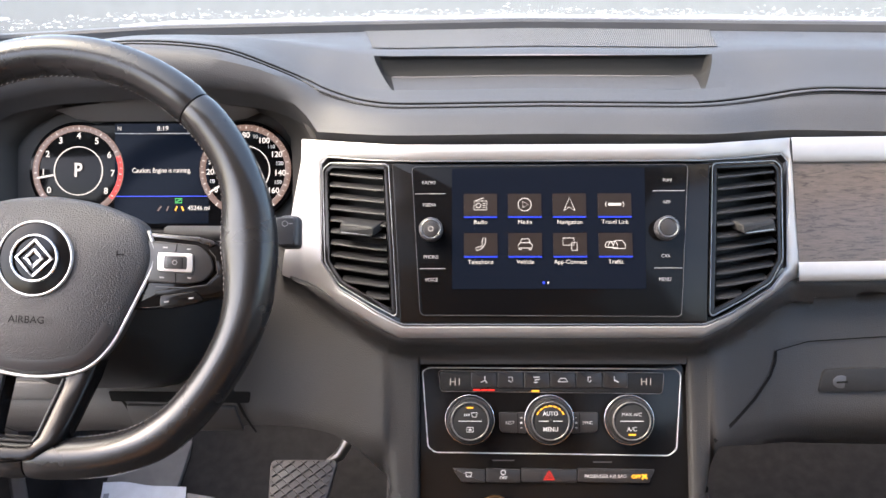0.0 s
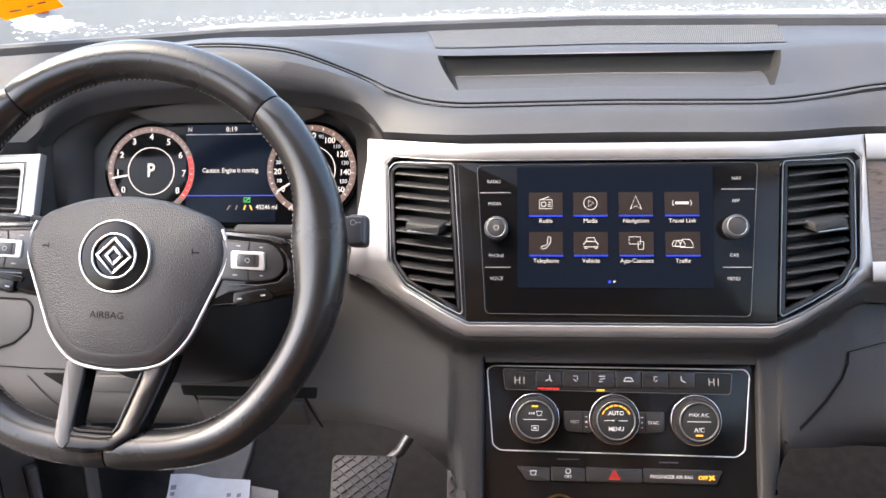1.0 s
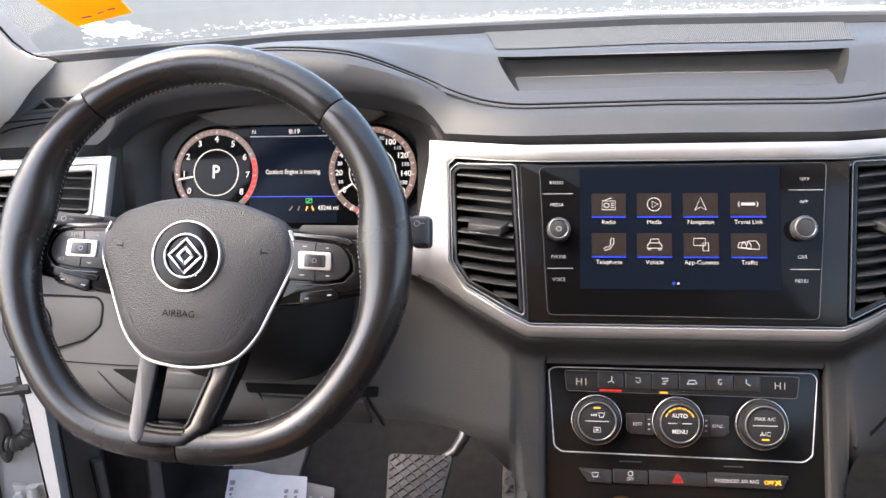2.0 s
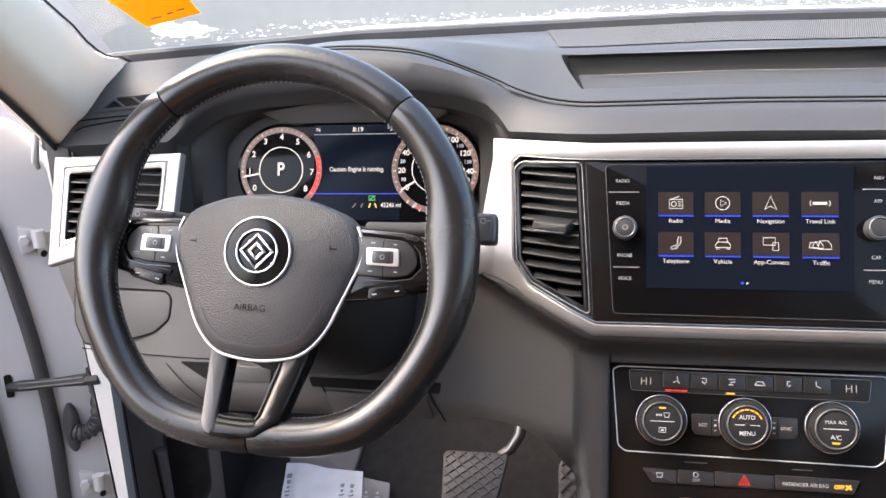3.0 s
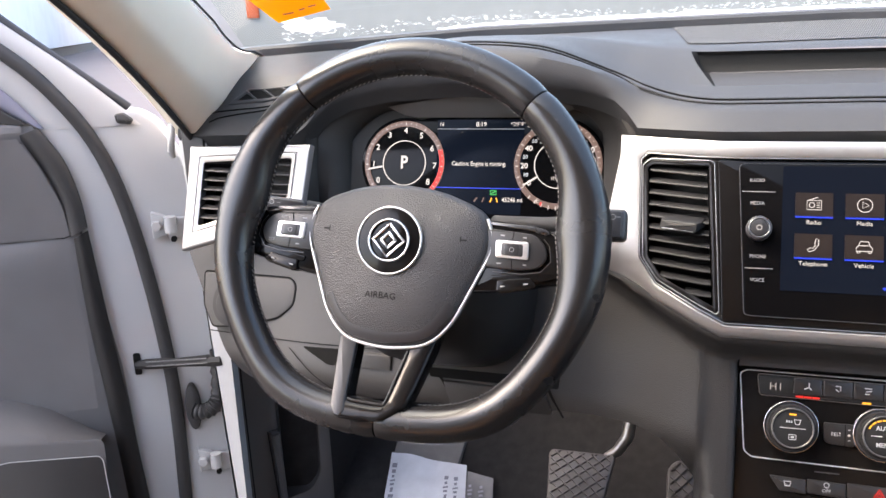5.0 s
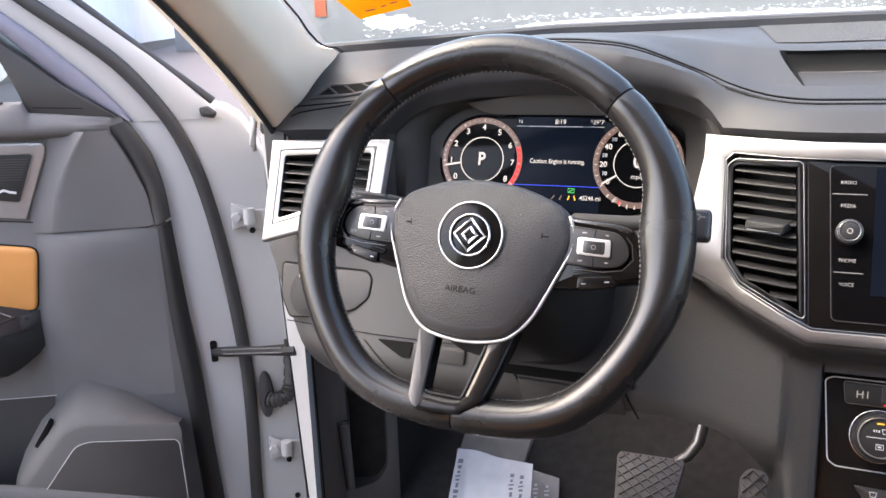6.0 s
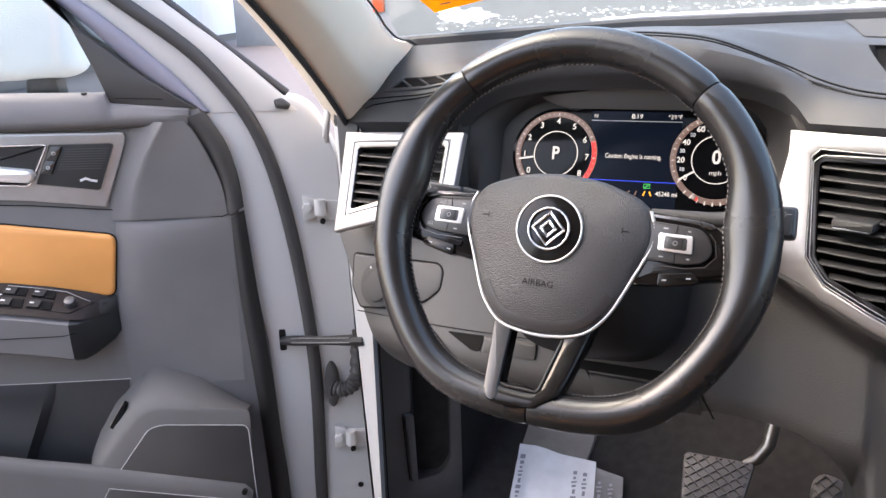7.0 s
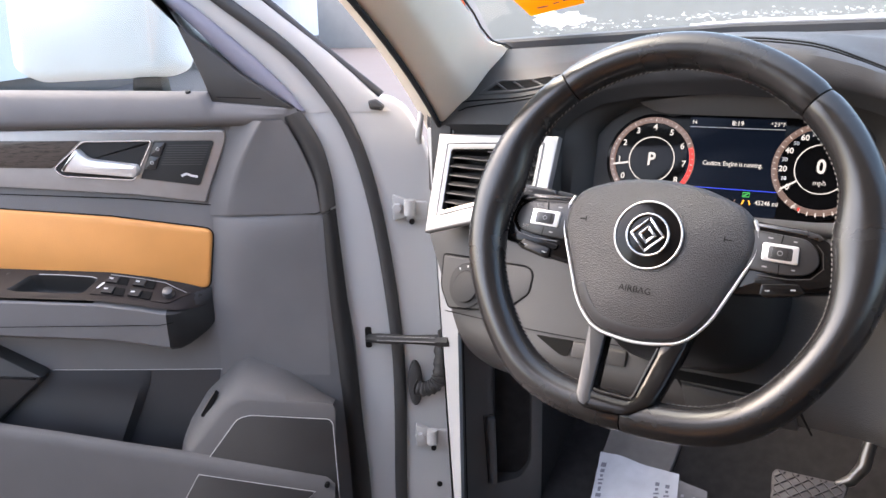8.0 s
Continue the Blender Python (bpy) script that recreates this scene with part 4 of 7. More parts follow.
# seams, slots and the cover below the column
for nm, pts, w in (("panel_seam", [(-0.625, 1.003), (-0.54, 1.0045), (-0.42, 1.0075), (-0.36, 1.009)], 0.0012), ("panel_seam", [(-0.505, 0.998), (-0.46, 0.965), (-0.43, 0.945)], 0.0012), ("panel_seam", [(-0.200, 1.000), (-0.193, 0.988), (-0.186, 0.976)], 0.0030), ("panel_seam", [(-0.186, 0.976), (-0.181, 0.968), (-0.176, 0.958)], 0.0022), ("panel_seam", [(-0.313, 0.989), (-0.305, 0.979), (-0.297, 0.967)], 0.0026)):
    b = bmesh.new()
    stroke(b, [(p.x, p.y) for p in curve_points([(x, z, 0) for x, z in pts], 5)], lowp, w, 0.0012)
    part(nm, b, SEAM, dash)
b = bmesh.new()
prism(b, rounded([(-0.324, 0.9875), (-0.182, 0.9885), (-0.181, 0.9985), (-0.328, 0.9965)], 0.002), lowp, 0.0, 0.0014)
part("knee_slot", b, SEAM, dash)
b = bmesh.new()
prism(b, rounded([(-0.300, 0.9565), (-0.188, 0.9605), (-0.196, 0.9855), (-0.308, 0.9855)], 0.003), lowp, -0.001, 0.0040, 0.0015)
part("knee_cover", b, LOWER, dash, "small grey cover below the column")
b = bmesh.new()
prism(b, rounded([(-0.487, 1.0015), (-0.452, 0.986), (-0.442, 0.986), (-0.438, 1.0035)], 0.003), lowp, -0.001, 0.0015)
part("release_recess", b, SEAM, dash, "dark finger recess")
b = bmesh.new()
prism(b, rounded([(-0.438, 0.986), (-0.372, 0.988), (-0.372, 1.0045), (-0.438, 1.0035)], 0.003), lowp, -0.001, 0.0035, 0.002)
part("release_lever", b, LOWER, dash, "grey release lever")
# glovebox gap, lock and grip
b = bmesh.new()
stroke(b, [(0.3445, 1.0415), (0.343, 1.032), (0.336, 1.0201), (0.3164, 1.0043), (0.2921, 0.9903), (0.2700, 0.976)], lowp, 0.0034, 0.0012)
part("glovebox_gap", b, SEAM, dash)
b = bmesh.new()
stroke(b, [(0.3445, 1.0415), (0.381, 1.0462), (0.45, 1.0480), (0.60, 1.049)], lowp, 0.0010, 0.0012)
part("glovebox_gap", b, SEAM, dash)
b = bmesh.new()
prism(b, rounded([(0.388, 0.9995), (0.50, 0.9990), (0.50, 1.0205), (0.395, 1.0200)], 0.004), lowp, -0.001, 0.002, 0.001)
grip = part("glovebox_grip", b, DARK, dash, "dark glovebox release grip")
b = bmesh.new()
prism(b, circle(0.413, 1.0085, 0.0095, 28, 0.0062), lowp, 0.001, 0.0034, 0.0008)
lock = part("glovebox_lock", b, KNOB, dash, "round metal lock")
b = bmesh.new()
stroke(b, [(0.407, 1.0085), (0.419, 1.0085)], lowp, 0.0018, 0.0038)
part("key_slot", b, SEAM, lock)

# ---- demister vent at the end of the dashboard ----
def padp(x, y, n=0.0):
    """A point on the padded top at the plan position x, y."""
    s = pad_section(x)[3:]
    i = 0
    while i < len(s) - 2 and s[i + 1].y < y:
        i += 1
    t = (y - s[i].y) / (s[i + 1].y - s[i].y)
    return s[i].lerp(s[i + 1], t) + Vector((0, -0.5, 0.86)) * n


dv = thing("demister_vent", padp(-0.55, 0.95), "narrow black side window vent with slanted fins", "air vent")
OUTV = [(-0.620, 0.945), (-0.480, 0.936), (-0.470, 0.954), (-0.597, 0.960)]
INV = [(-0.609, 0.9475), (-0.486, 0.939), (-0.478, 0.952), (-0.593, 0.9575)]
b = bmesh.new()
prism(b, subdivided(INV, 5), padp, -0.002, 0.0006)
part("slot", b, SEAM, dv)
b = bmesh.new()
ring(b, subdivided(INV, 5), subdivided(OUTV, 5), padp, -0.001, 0.0022, 0.0008)
part("frame", b, PAD, dv, "", 45)
for k in range(5):
    x = -0.594 + k * 0.026
    b = bmesh.new()
    tube(b, [padp(x + 0.014, 0.9455 - 0.002 * k, 0.0014), padp(x - 0.006, 0.9570 - 0.001 * k, 0.0014)], 0.0014, 6)
    part("fin", b, PAD, dv)
for y in (0.9365, 0.9405):
    b = bmesh.new()
    tube(b, [padp(x, y - 0.07 * (x + 0.64), 0.0002) for x in np.linspace(-0.645, -0.50, 12)], 0.0010, 6)
    part("pad_groove", b, SEAM, dash, "", 60)

# ---- instrument cluster ----
cluster = thing("instrument_cluster", CLUSTER(0, 0), "digital instrument cluster with two round dials, lit", "instrument cluster")
FACE = [(-0.0923 + 0.0550 * math.cos(radians(a)), 0.0055 + 0.0550 * math.sin(radians(a))) for a in range(70, 251, 9)]
FACE += [(-0.070, -0.058), (0.070, -0.058)] + [(0.0925 + 0.0550 * math.cos(radians(a)), 0.0055 + 0.0550 * math.sin(radians(a))) for a in range(-70, 111, 9)] + [(0.062, 0.0600), (-0.062, 0.0600)]
b = bmesh.new()
prism(b, FACE, CLUSTER, -0.01, 0.0, 0.001)
face = part("glass_face", b, LCDOFF, cluster, "black glass instrument face")
b = bmesh.new()
prism(b, rect(-0.22, -0.10, 0.20, 0.10, 0.03), CLUSTER, -0.03, -0.009)
part("back_plate", b, COWL, cluster)
lip = []
for x in [(-0.505 + i * 0.39 / 36) for i in range(37)]:
    y1, z1 = pad_front(x)
    lip.append(Vector((x, y1 + 0.006, z1 - 0.002)))
lip = [Vector((-0.503, 0.905, 1.10)), Vector((-0.504, 0.905, 1.19))] + lip + [Vector((-0.114, 0.885, 1.19)), Vector((-0.112, 0.875, 1.10))]
mid = Vector((-0.305, 0.945, 1.19))


def toward(p, s, y):
    return Vector((mid.x + (p.x - mid.x) * s, y, mid.z + (p.z - mid.z) * s))


def deep(p, s, y):
    q = toward(p, s, y)
    q.y += 0.3 * (q.z - 1.19)
    return q


b = bmesh.new()
ngrid(b, [lip, [toward(p, 0.985, p.y + 0.008) for p in lip], [toward(p, 0.962, p.y + 0.010) for p in lip], [toward(p, 0.95, p.y + 0.016) for p in lip], [deep(p, 0.88, 0.925) for p in lip], [deep(p, 0.80, 0.940) for p in lip], [deep(p, 0.775, 0.955) for p in lip]])
part("shroud", b, COWL, cluster, "black shroud under the dashboard hood", 50)
b = bmesh.new()
BROW = [(-0.1085, 0.0690, 0.0690), (-0.094, 0.0628, 0.0715), (-0.078, 0.0600, 0.0738), (-0.055, 0.0600, 0.0772), (-0.02, 0.0600, 0.0806), (0.02, 0.0600, 0.0806), (0.055, 0.0600, 0.0772), (0.078, 0.0600, 0.0738), (0.094, 0.0628, 0.0715), (0.1085, 0.0690, 0.0690)]
ngrid(b, [[CLUSTER(u, lo + (hi - lo) * t, 0.0015 + 0.020 * t) for u, lo, hi in BROW] for t in (0, 0.25, 0.5, 0.75, 1.0)])
part("brow", b, BROWGREY, cluster, "matt grey brow above the display")
TC, SC, RR = -0.0923, 0.0925, 0.0505


def dial(parent, u0, v0, lo, hi, count, words, size, minor):
    b = bmesh.new()
    ring(b, circle(u0, v0, RR - 0.0065, 64), circle(u0, v0, RR, 64), CLUSTER, 0.0, 0.0009, 0.0002)
    d = part("scale_ring", b, UIRING, parent, "dim lit scale ring", 60)
    for r, w in ((RR, 0.0009), (0.0272, 0.0010)):
        b = bmesh.new()
        ring(b, circle(u0, v0, r - w, 64), circle(u0, v0, r, 64), CLUSTER, 0.0, 0.0014, 0.0002)
        part("bright_ring", b, UIRING if r > 0.04 else UIWHITE, d, "", 60)
    b = bmesh.new()
    n = count * minor
    for k in range(n + 1):
        a = radians(lo + (hi - lo) * k / n)
        r0 = RR - (0.0050 if k % minor == 0 else 0.0036)
        stroke(b, [(u0 + r0 * math.cos(a), v0 + r0 * math.sin(a)), (u0 + (RR - 0.0018) * math.cos(a), v0 + (RR - 0.0018) * math.sin(a))], CLUSTER, 0.0012 if k % minor == 0 else 0.0007, 0.0018)
    part("tick_marks", b, UIWHITE, d)
    for k, word in enumerate(words):
        a = radians(lo + (hi - lo) * k / (len(words) - 1))
        big = len(words) < 10 or k % 2 == 0
        lettering("numeral", word, size if big else size * 0.66, CLUSTER, u0 + 0.0385 * math.cos(a), v0 + 0.0385 * math.sin(a), 0.0016, UIWHITE if big else UIGREY, d, bold=0.0002)
    return d


tach = dial(face, TC, 0.0055, 214, -36, 8, [str(i) for i in range(9)], 0.0098, 4)
spd = dial(face, SC, 0.0055, 214, -36, 16, [str(10 * i) for i in range(17)], 0.0088, 2)
b = bmesh.new()
arc = [(TC + (RR - 0.0032) * math.cos(radians(a)), 0.0055 + (RR - 0.0032) * math.sin(radians(a))) for a in range(20, -42, -3)]
stroke(b, arc, CLUSTER, 0.0056, 0.0013)
part("red_zone", b, UIRED, tach, "red warning zone")
for parent, u0, a in ((tach, TC, 190), (spd, SC, 212)):
    b = bmesh.new()
    stroke(b, [(u0 + 0.0272 * math.cos(radians(a)), 0.0055 + 0.0272 * math.sin(radians(a))), (u0 + 0.046 * math.cos(radians(a)), 0.0055 + 0.046 * math.sin(radians(a)))], CLUSTER, 0.0022, 0.0022)
    part("needle", b, UIWHITE, parent, "white needle")
lettering("gear_letter", "P", 0.0215, CLUSTER, TC, 0.0055, 0.0016, UIWHITE, tach, bold=0.0005, wide=0.85)
lettering("speed_digit", "0", 0.0215, CLUSTER, SC, 0.0075, 0.0016, UIWHITE, spd, bold=0.0005, wide=0.9)
lettering("speed_unit", "mph", 0.0075, CLUSTER, SC, -0.0095, 0.0016, UIWHITE, spd)
b = bmesh.new()
prism(b, [(-0.052, -0.053), (0.052, -0.053), (0.052, 0.0575), (-0.052, 0.0575)], CLUSTER, 0.0, 0.0005)
mid_lcd = part("middle_display", b, LCD, face, "dark blue middle display")
for v, mat in ((0.0465, UIGREY), (-0.0229, UIBLUE)):
    b = bmesh.new()
    stroke(b, [(-0.052, v), (0.052, v)], CLUSTER, 0.0009, 0.0010)
    part("divider", b, mat, mid_lcd)
lettering("message", "Caution: Engine is running.", 0.0074, CLUSTER, 0.0, 0.0055, 0.0010, UIWHITE, mid_lcd, bold=0.0001, wide=0.82)
lettering("clock", "8:19", 0.0076, CLUSTER, 0.001, 0.0518, 0.0010, UIWHITE, mid_lcd, bold=0.0001)
lettering("compass", "N", 0.0066, CLUSTER, -0.047, 0.0518, 0.0010, UIWHITE, mid_lcd)
lettering("outside_temperature", "*29°F", 0.0070, CLUSTER, 0.044, 0.0518, 0.0010, UIWHITE, mid_lcd)
lettering("odometer", "45246 mi", 0.0072, CLUSTER, 0.0415, -0.0361, 0.0010, UIWHITE, mid_lcd, bold=0.0001, wide=0.9)
b = bmesh.new()
stroke(b, [(0.0155, -0.0302), (0.0225, -0.0302), (0.0225, -0.0255), (0.0155, -0.0255)], CLUSTER, 0.0013, 0.0010, True)
stroke(b, [(0.0165, -0.0292), (0.0215, -0.0265)], CLUSTER, 0.0013, 0.0011)
part("green_symbol", b, UIGREEN, mid_lcd)
for x0, x1, mat in ((0.0155, 0.0175, UIAMBER), (0.0245, 0.0225, UIAMBER), (0.006, 0.008, UIRING), (-0.004, 0.000, UIRING)):
    b = bmesh.new()
    stroke(b, [(x0, -0.0390), (x1, -0.0338)], CLUSTER, 0.0016, 0.0010)
    part("lane_mark", b, mat, mid_lcd)
# fuel scale
b = bmesh.new()
for k in range(9):
    a = radians(228 + k * 10.5)
    stroke(b, [(SC + 0.0445 * math.cos(a), 0.0035 + 0.0455 * math.sin(a)), (SC + 0.0480 * math.cos(a), 0.0035 + 0.0500 * math.sin(a))], CLUSTER, 0.0014, 0.0019)
part("fuel_ticks", b, UIWHITE, spd)
lettering("fuel_empty", "E", 0.0070, CLUSTER, 0.0710, -0.0362, 0.0018, UIWHITE, spd)
lettering("fuel_full", "F", 0.0070, CLUSTER, 0.1192, -0.0358, 0.0018, UIWHITE, spd)
b = bmesh.new()
stroke(b, [(0.0755, -0.0375), (0.0748, -0.0415)], CLUSTER, 0.0022, 0.0020)
part("fuel_needle", b, UIRED, spd)

# ---- infotainment display ----
KEYINK = material("grey_key_print", (0.30, 0.30, 0.30), 0.5)
display = thing("infotainment_display", SCREEN(0, 0), "wide touchscreen with eight lit menu tiles and two knobs", "touchscreen")
GL = [(-0.1322, 0.0708), (0.1302, 0.0725), (0.1188, -0.0718), (-0.1240, -0.0702)][::-1]
b = bmesh.new()
prism(b, rounded(GL, 0.005), SCREEN, -0.002, 0.0022, 0.0006)
glass = part("glass_panel", b, LCDOFF, display, "black glass panel")
b = bmesh.new()
ring(b, rounded(inset(GL, 0.0002), 0.005), rounded(inset(GL, -0.0004), 0.0055), SCREEN, -0.001, 0.0025, 0.0002)
part("panel_edge", b, KNOB, display, "", 45)
b = bmesh.new()
prism(b, [(-0.094, -0.046), (0.0868, -0.046), (0.0888, 0.0688), (-0.094, 0.0688)], SCREEN, 0.0015, 0.0027)
lcd = part("lcd", b, LCD, display, "lit dark blue screen")
NT = 0.0033


def icon(kind, u, v, parent):
    """A small outline symbol on a menu tile."""
    b = bmesh.new()
    W = 0.0007

    def line(*p, closed=False):
        stroke(b, [(u + x, v + y) for x, y in p], SCREEN, W, NT + 0.0005, closed)

    def loop(x, y, r, k=18):
        stroke(b, circle(u + x, v + y, r, k), SCREEN, W, NT + 0.0005, True)
    if kind == "radio":
        line((-0.006, -0.005), (0.006, -0.005), (0.006, 0.0035), (-0.006, 0.0035), closed=True)
        line((-0.005, 0.0035), (0.003, 0.0065))
        loop(-0.002, -0.0008, 0.0023)
        for y in (-0.0028, -0.0008, 0.0012):
            line((0.0020, y), (0.0048, y))
    elif kind == "media":
        loop(0, 0, 0.0062, 24)
        line((-0.0018, -0.003), (0.0034, 0), (-0.0018, 0.003), closed=True)
    elif kind == "arrow":
        line((0, 0.0068), (0.0052, -0.0058), (0, -0.0026), (-0.0052, -0.0058), closed=True)
    elif kind == "waves":
        stroke(b, [(u - 0.0062, v), (u + 0.0062, v)], SCREEN, 0.0026, NT + 0.0005)
        for s in (-1, 1):
            line((s * 0.0078, 0.0026), (s * 0.0088, 0), (s * 0.0078, -0.0026))
    elif kind == "phone":
        line((0.0022, 0.0062), (0.0044, 0.0056), (0.0044, 0.0006), (0.0006, -0.0046), (-0.0036, -0.0058), (-0.0048, -0.0040), (-0.0022, -0.0022), (-0.0004, -0.0028), (0.0018, 0.0002), (0.0012, 0.0016), closed=True)
    elif kind == "car":
        line((-0.0066, -0.001), (-0.0045, 0.0014), (-0.0034, 0.0050), (0.0034, 0.0050), (0.0045, 0.0014), (0.0066, -0.001), (0.0066, -0.0036), (-0.0066, -0.0036), closed=True)
        line((-0.0045, 0.0014), (0.0045, 0.0014))
        line((-0.0056, -0.0036), (-0.0056, -0.0052), (-0.0036, -0.0052), (-0.0036, -0.0036))
        line((0.0056, -0.0036), (0.0056, -0.0052), (0.0036, -0.0052), (0.0036, -0.0036))
    elif kind == "connect":
        line((-0.0068, -0.001), (0.0036, -0.001), (0.0036, 0.0058), (-0.0068, 0.0058), closed=True)
        line((0.0014, -0.0060), (0.0064, -0.0060), (0.0064, 0.0014), (0.0014, 0.0014), closed=True)
    else:
        for dx, s in ((-0.0062, 0.62), (-0.0026, 0.72), (0.0032, 0.95)):
            stroke(b, [(u + dx + x * s, v - 0.0008 + y * s) for x, y in ((-0.0060, -0.001), (-0.0040, 0.0044), (0.0030, 0.0044), (0.0058, 0.0006), (0.0062, -0.0036), (-0.0060, -0.0036))], SCREEN, W, NT + 0.0005, True)
    return part("symbol", b, UIWHITE, parent)


names = [("Radio", "radio"), ("Media", "media"), ("Navigation", "arrow"), ("Travel Link", "waves"), ("Telephone", "phone"), ("Vehicle", "car"), ("App-Connect", "connect"), ("Traffic", "traffic")]
for k, (word, kind) in enumerate(names):
    u = (-0.0672, -0.0254, 0.0168, 0.0594)[k % 4]
    v = 0.0338 if k < 4 else -0.0040
    b = bmesh.new()
    prism(b, rect(u - 0.0158, v - 0.0108, u + 0.0158, v + 0.0106), SCREEN, 0.0026, NT)
    tile = part("menu_tile", b, UITILE, display, "dim brown menu tile")
    b = bmesh.new()
    stroke(b, [(u - 0.0158, v - 0.0119), (u + 0.0158, v - 0.0119)], SCREEN, 0.0014, NT)
    part("blue_bar", b, UIBLUE, tile)
    icon(kind, u, v, tile)
    lettering("tile_name", word, 0.0056, SCREEN, u, v - 0.0168, NT, UIWHITE, tile)
for u, r, mat in ((-0.0085, 0.0014, UIBLUE), (-0.0043, 0.0010, UIWHITE)):
    b = bmesh.new()
    prism(b, circle(u, -0.0402, r, 14), SCREEN, 0.0027, NT)
    part("page_dot", b, mat, display)
for word, u, v in (("RADIO", -0.1161, 0.0552), ("MEDIA", -0.1155, 0.0338), ("PHONE", -0.1138, -0.0159), ("VOICE", -0.1135, -0.0375), ("NAV", 0.1102, 0.0572), ("APP", 0.1089, 0.0359), ("CAR", 0.1060, -0.0153), ("MENU", 0.1047, -0.0372)):
    lettering("key_name", word, 0.0046, SCREEN, u, v, 0.0026, KEYINK, glass, wide=0.92)
for u0, u1, v in ((-0.1290, -0.1005, 0.0446), (-0.1245, -0.1005, -0.0268), (0.0960, 0.1260, 0.0470), (0.0950, 0.1210, -0.0265)):
    b = bmesh.new()
    stroke(b, [(u0, v), (u1, v)], SCREEN, 0.0006, 0.0026)
    part("key_line", b, KEYINK, glass)
for u, v, label in ((-0.1139, 0.0094, "rotary knob with a power mark"), (0.1069, 0.0105, "rotary knob")):
    b = bmesh.new()
    prism(b, circle(u, v, 0.0112, 36), SCREEN, 0.002, 0.012, 0.0015)
    kn = part("knob", b, KNOB, display, label, 40)
    b = bmesh.new()
    ring(b, circle(u, v, 0.0082, 36), circle(u, v, 0.0094, 36), SCREEN, 0.011, 0.0131, 0.0004)
    part("chrome_ring", b, LIPS, kn, "", 50)
    b = bmesh.new()
    prism(b, circle(u, v, 0.0078, 30), SCREEN, 0.011, 0.0126, 0.0005)
    part("knob_face", b, BUTTON, kn)
    if u < 0:
        b = bmesh.new()
        stroke(b, circle(u, v, 0.0022, 16), SCREEN, 0.0006, 0.0129, True)
        part("power_mark", b, UIWHITE, kn)

# ---- climate panel ----
climate = thing("climate_panel", CLIMATE(0, 0), "gloss black climate control panel with three round dials", "climate control")
PANEL = [(-0.1310, 0.0480), (-0.1180, 0.0550), (0.1260, 0.0550), (0.1360, 0.0440), (0.1300, -0.20), (-0.1250, -0.20)]
b = bmesh.new()
prism(b, rounded(PANEL[::-1], 0.004), CLIMATE, -0.01, 0.0, 0.001)
panel = part("panel", b, GLOSS, climate)
CH = [(-0.1215, 0.0465), (-0.1150, 0.0500), (0.1240, 0.0485), (0.1285, 0.0430), (0.1225, -0.0285), (0.1145, -0.0345), (-0.1090, -0.0315), (-0.1160, -0.0260)]
b = bmesh.new()
ring(b, rounded(inset(CH, 0.0011), 0.003), rounded(CH, 0.003), CLIMATE, -0.002, 0.0012, 0.0004)
part("silver_border", b, BRIGHT, climate, "thin silver border line", 45)
READ = material("dim_readout", (0.02, 0.02, 0.02), 0.4, emit=(1.0, 0.9, 0.85), power=0.06)
EDGES = (-0.1050, -0.0745, -0.0490, -0.0236, 0.0015, 0.0265, 0.0520, 0.0770, 0.1110)
b = bmesh.new()
prism(b, rounded([(-0.1030, 0.0275), (0.1090, 0.0250), (0.1112, 0.0440), (-0.1052, 0.0462)], 0.003), CLIMATE, -0.001, 0.0012, 0.0006)
strip = part("button_strip", b, DARK, climate, "row of dark buttons with two temperature readouts")
b = bmesh.new()
stroke(b, rounded([(-0.1035, 0.0270), (0.1093, 0.0245), (0.1116, 0.0444), (-0.1056, 0.0466)], 0.003), CLIMATE, 0.0007, 0.0016, True)
part("strip_edge", b, STEEL, strip)
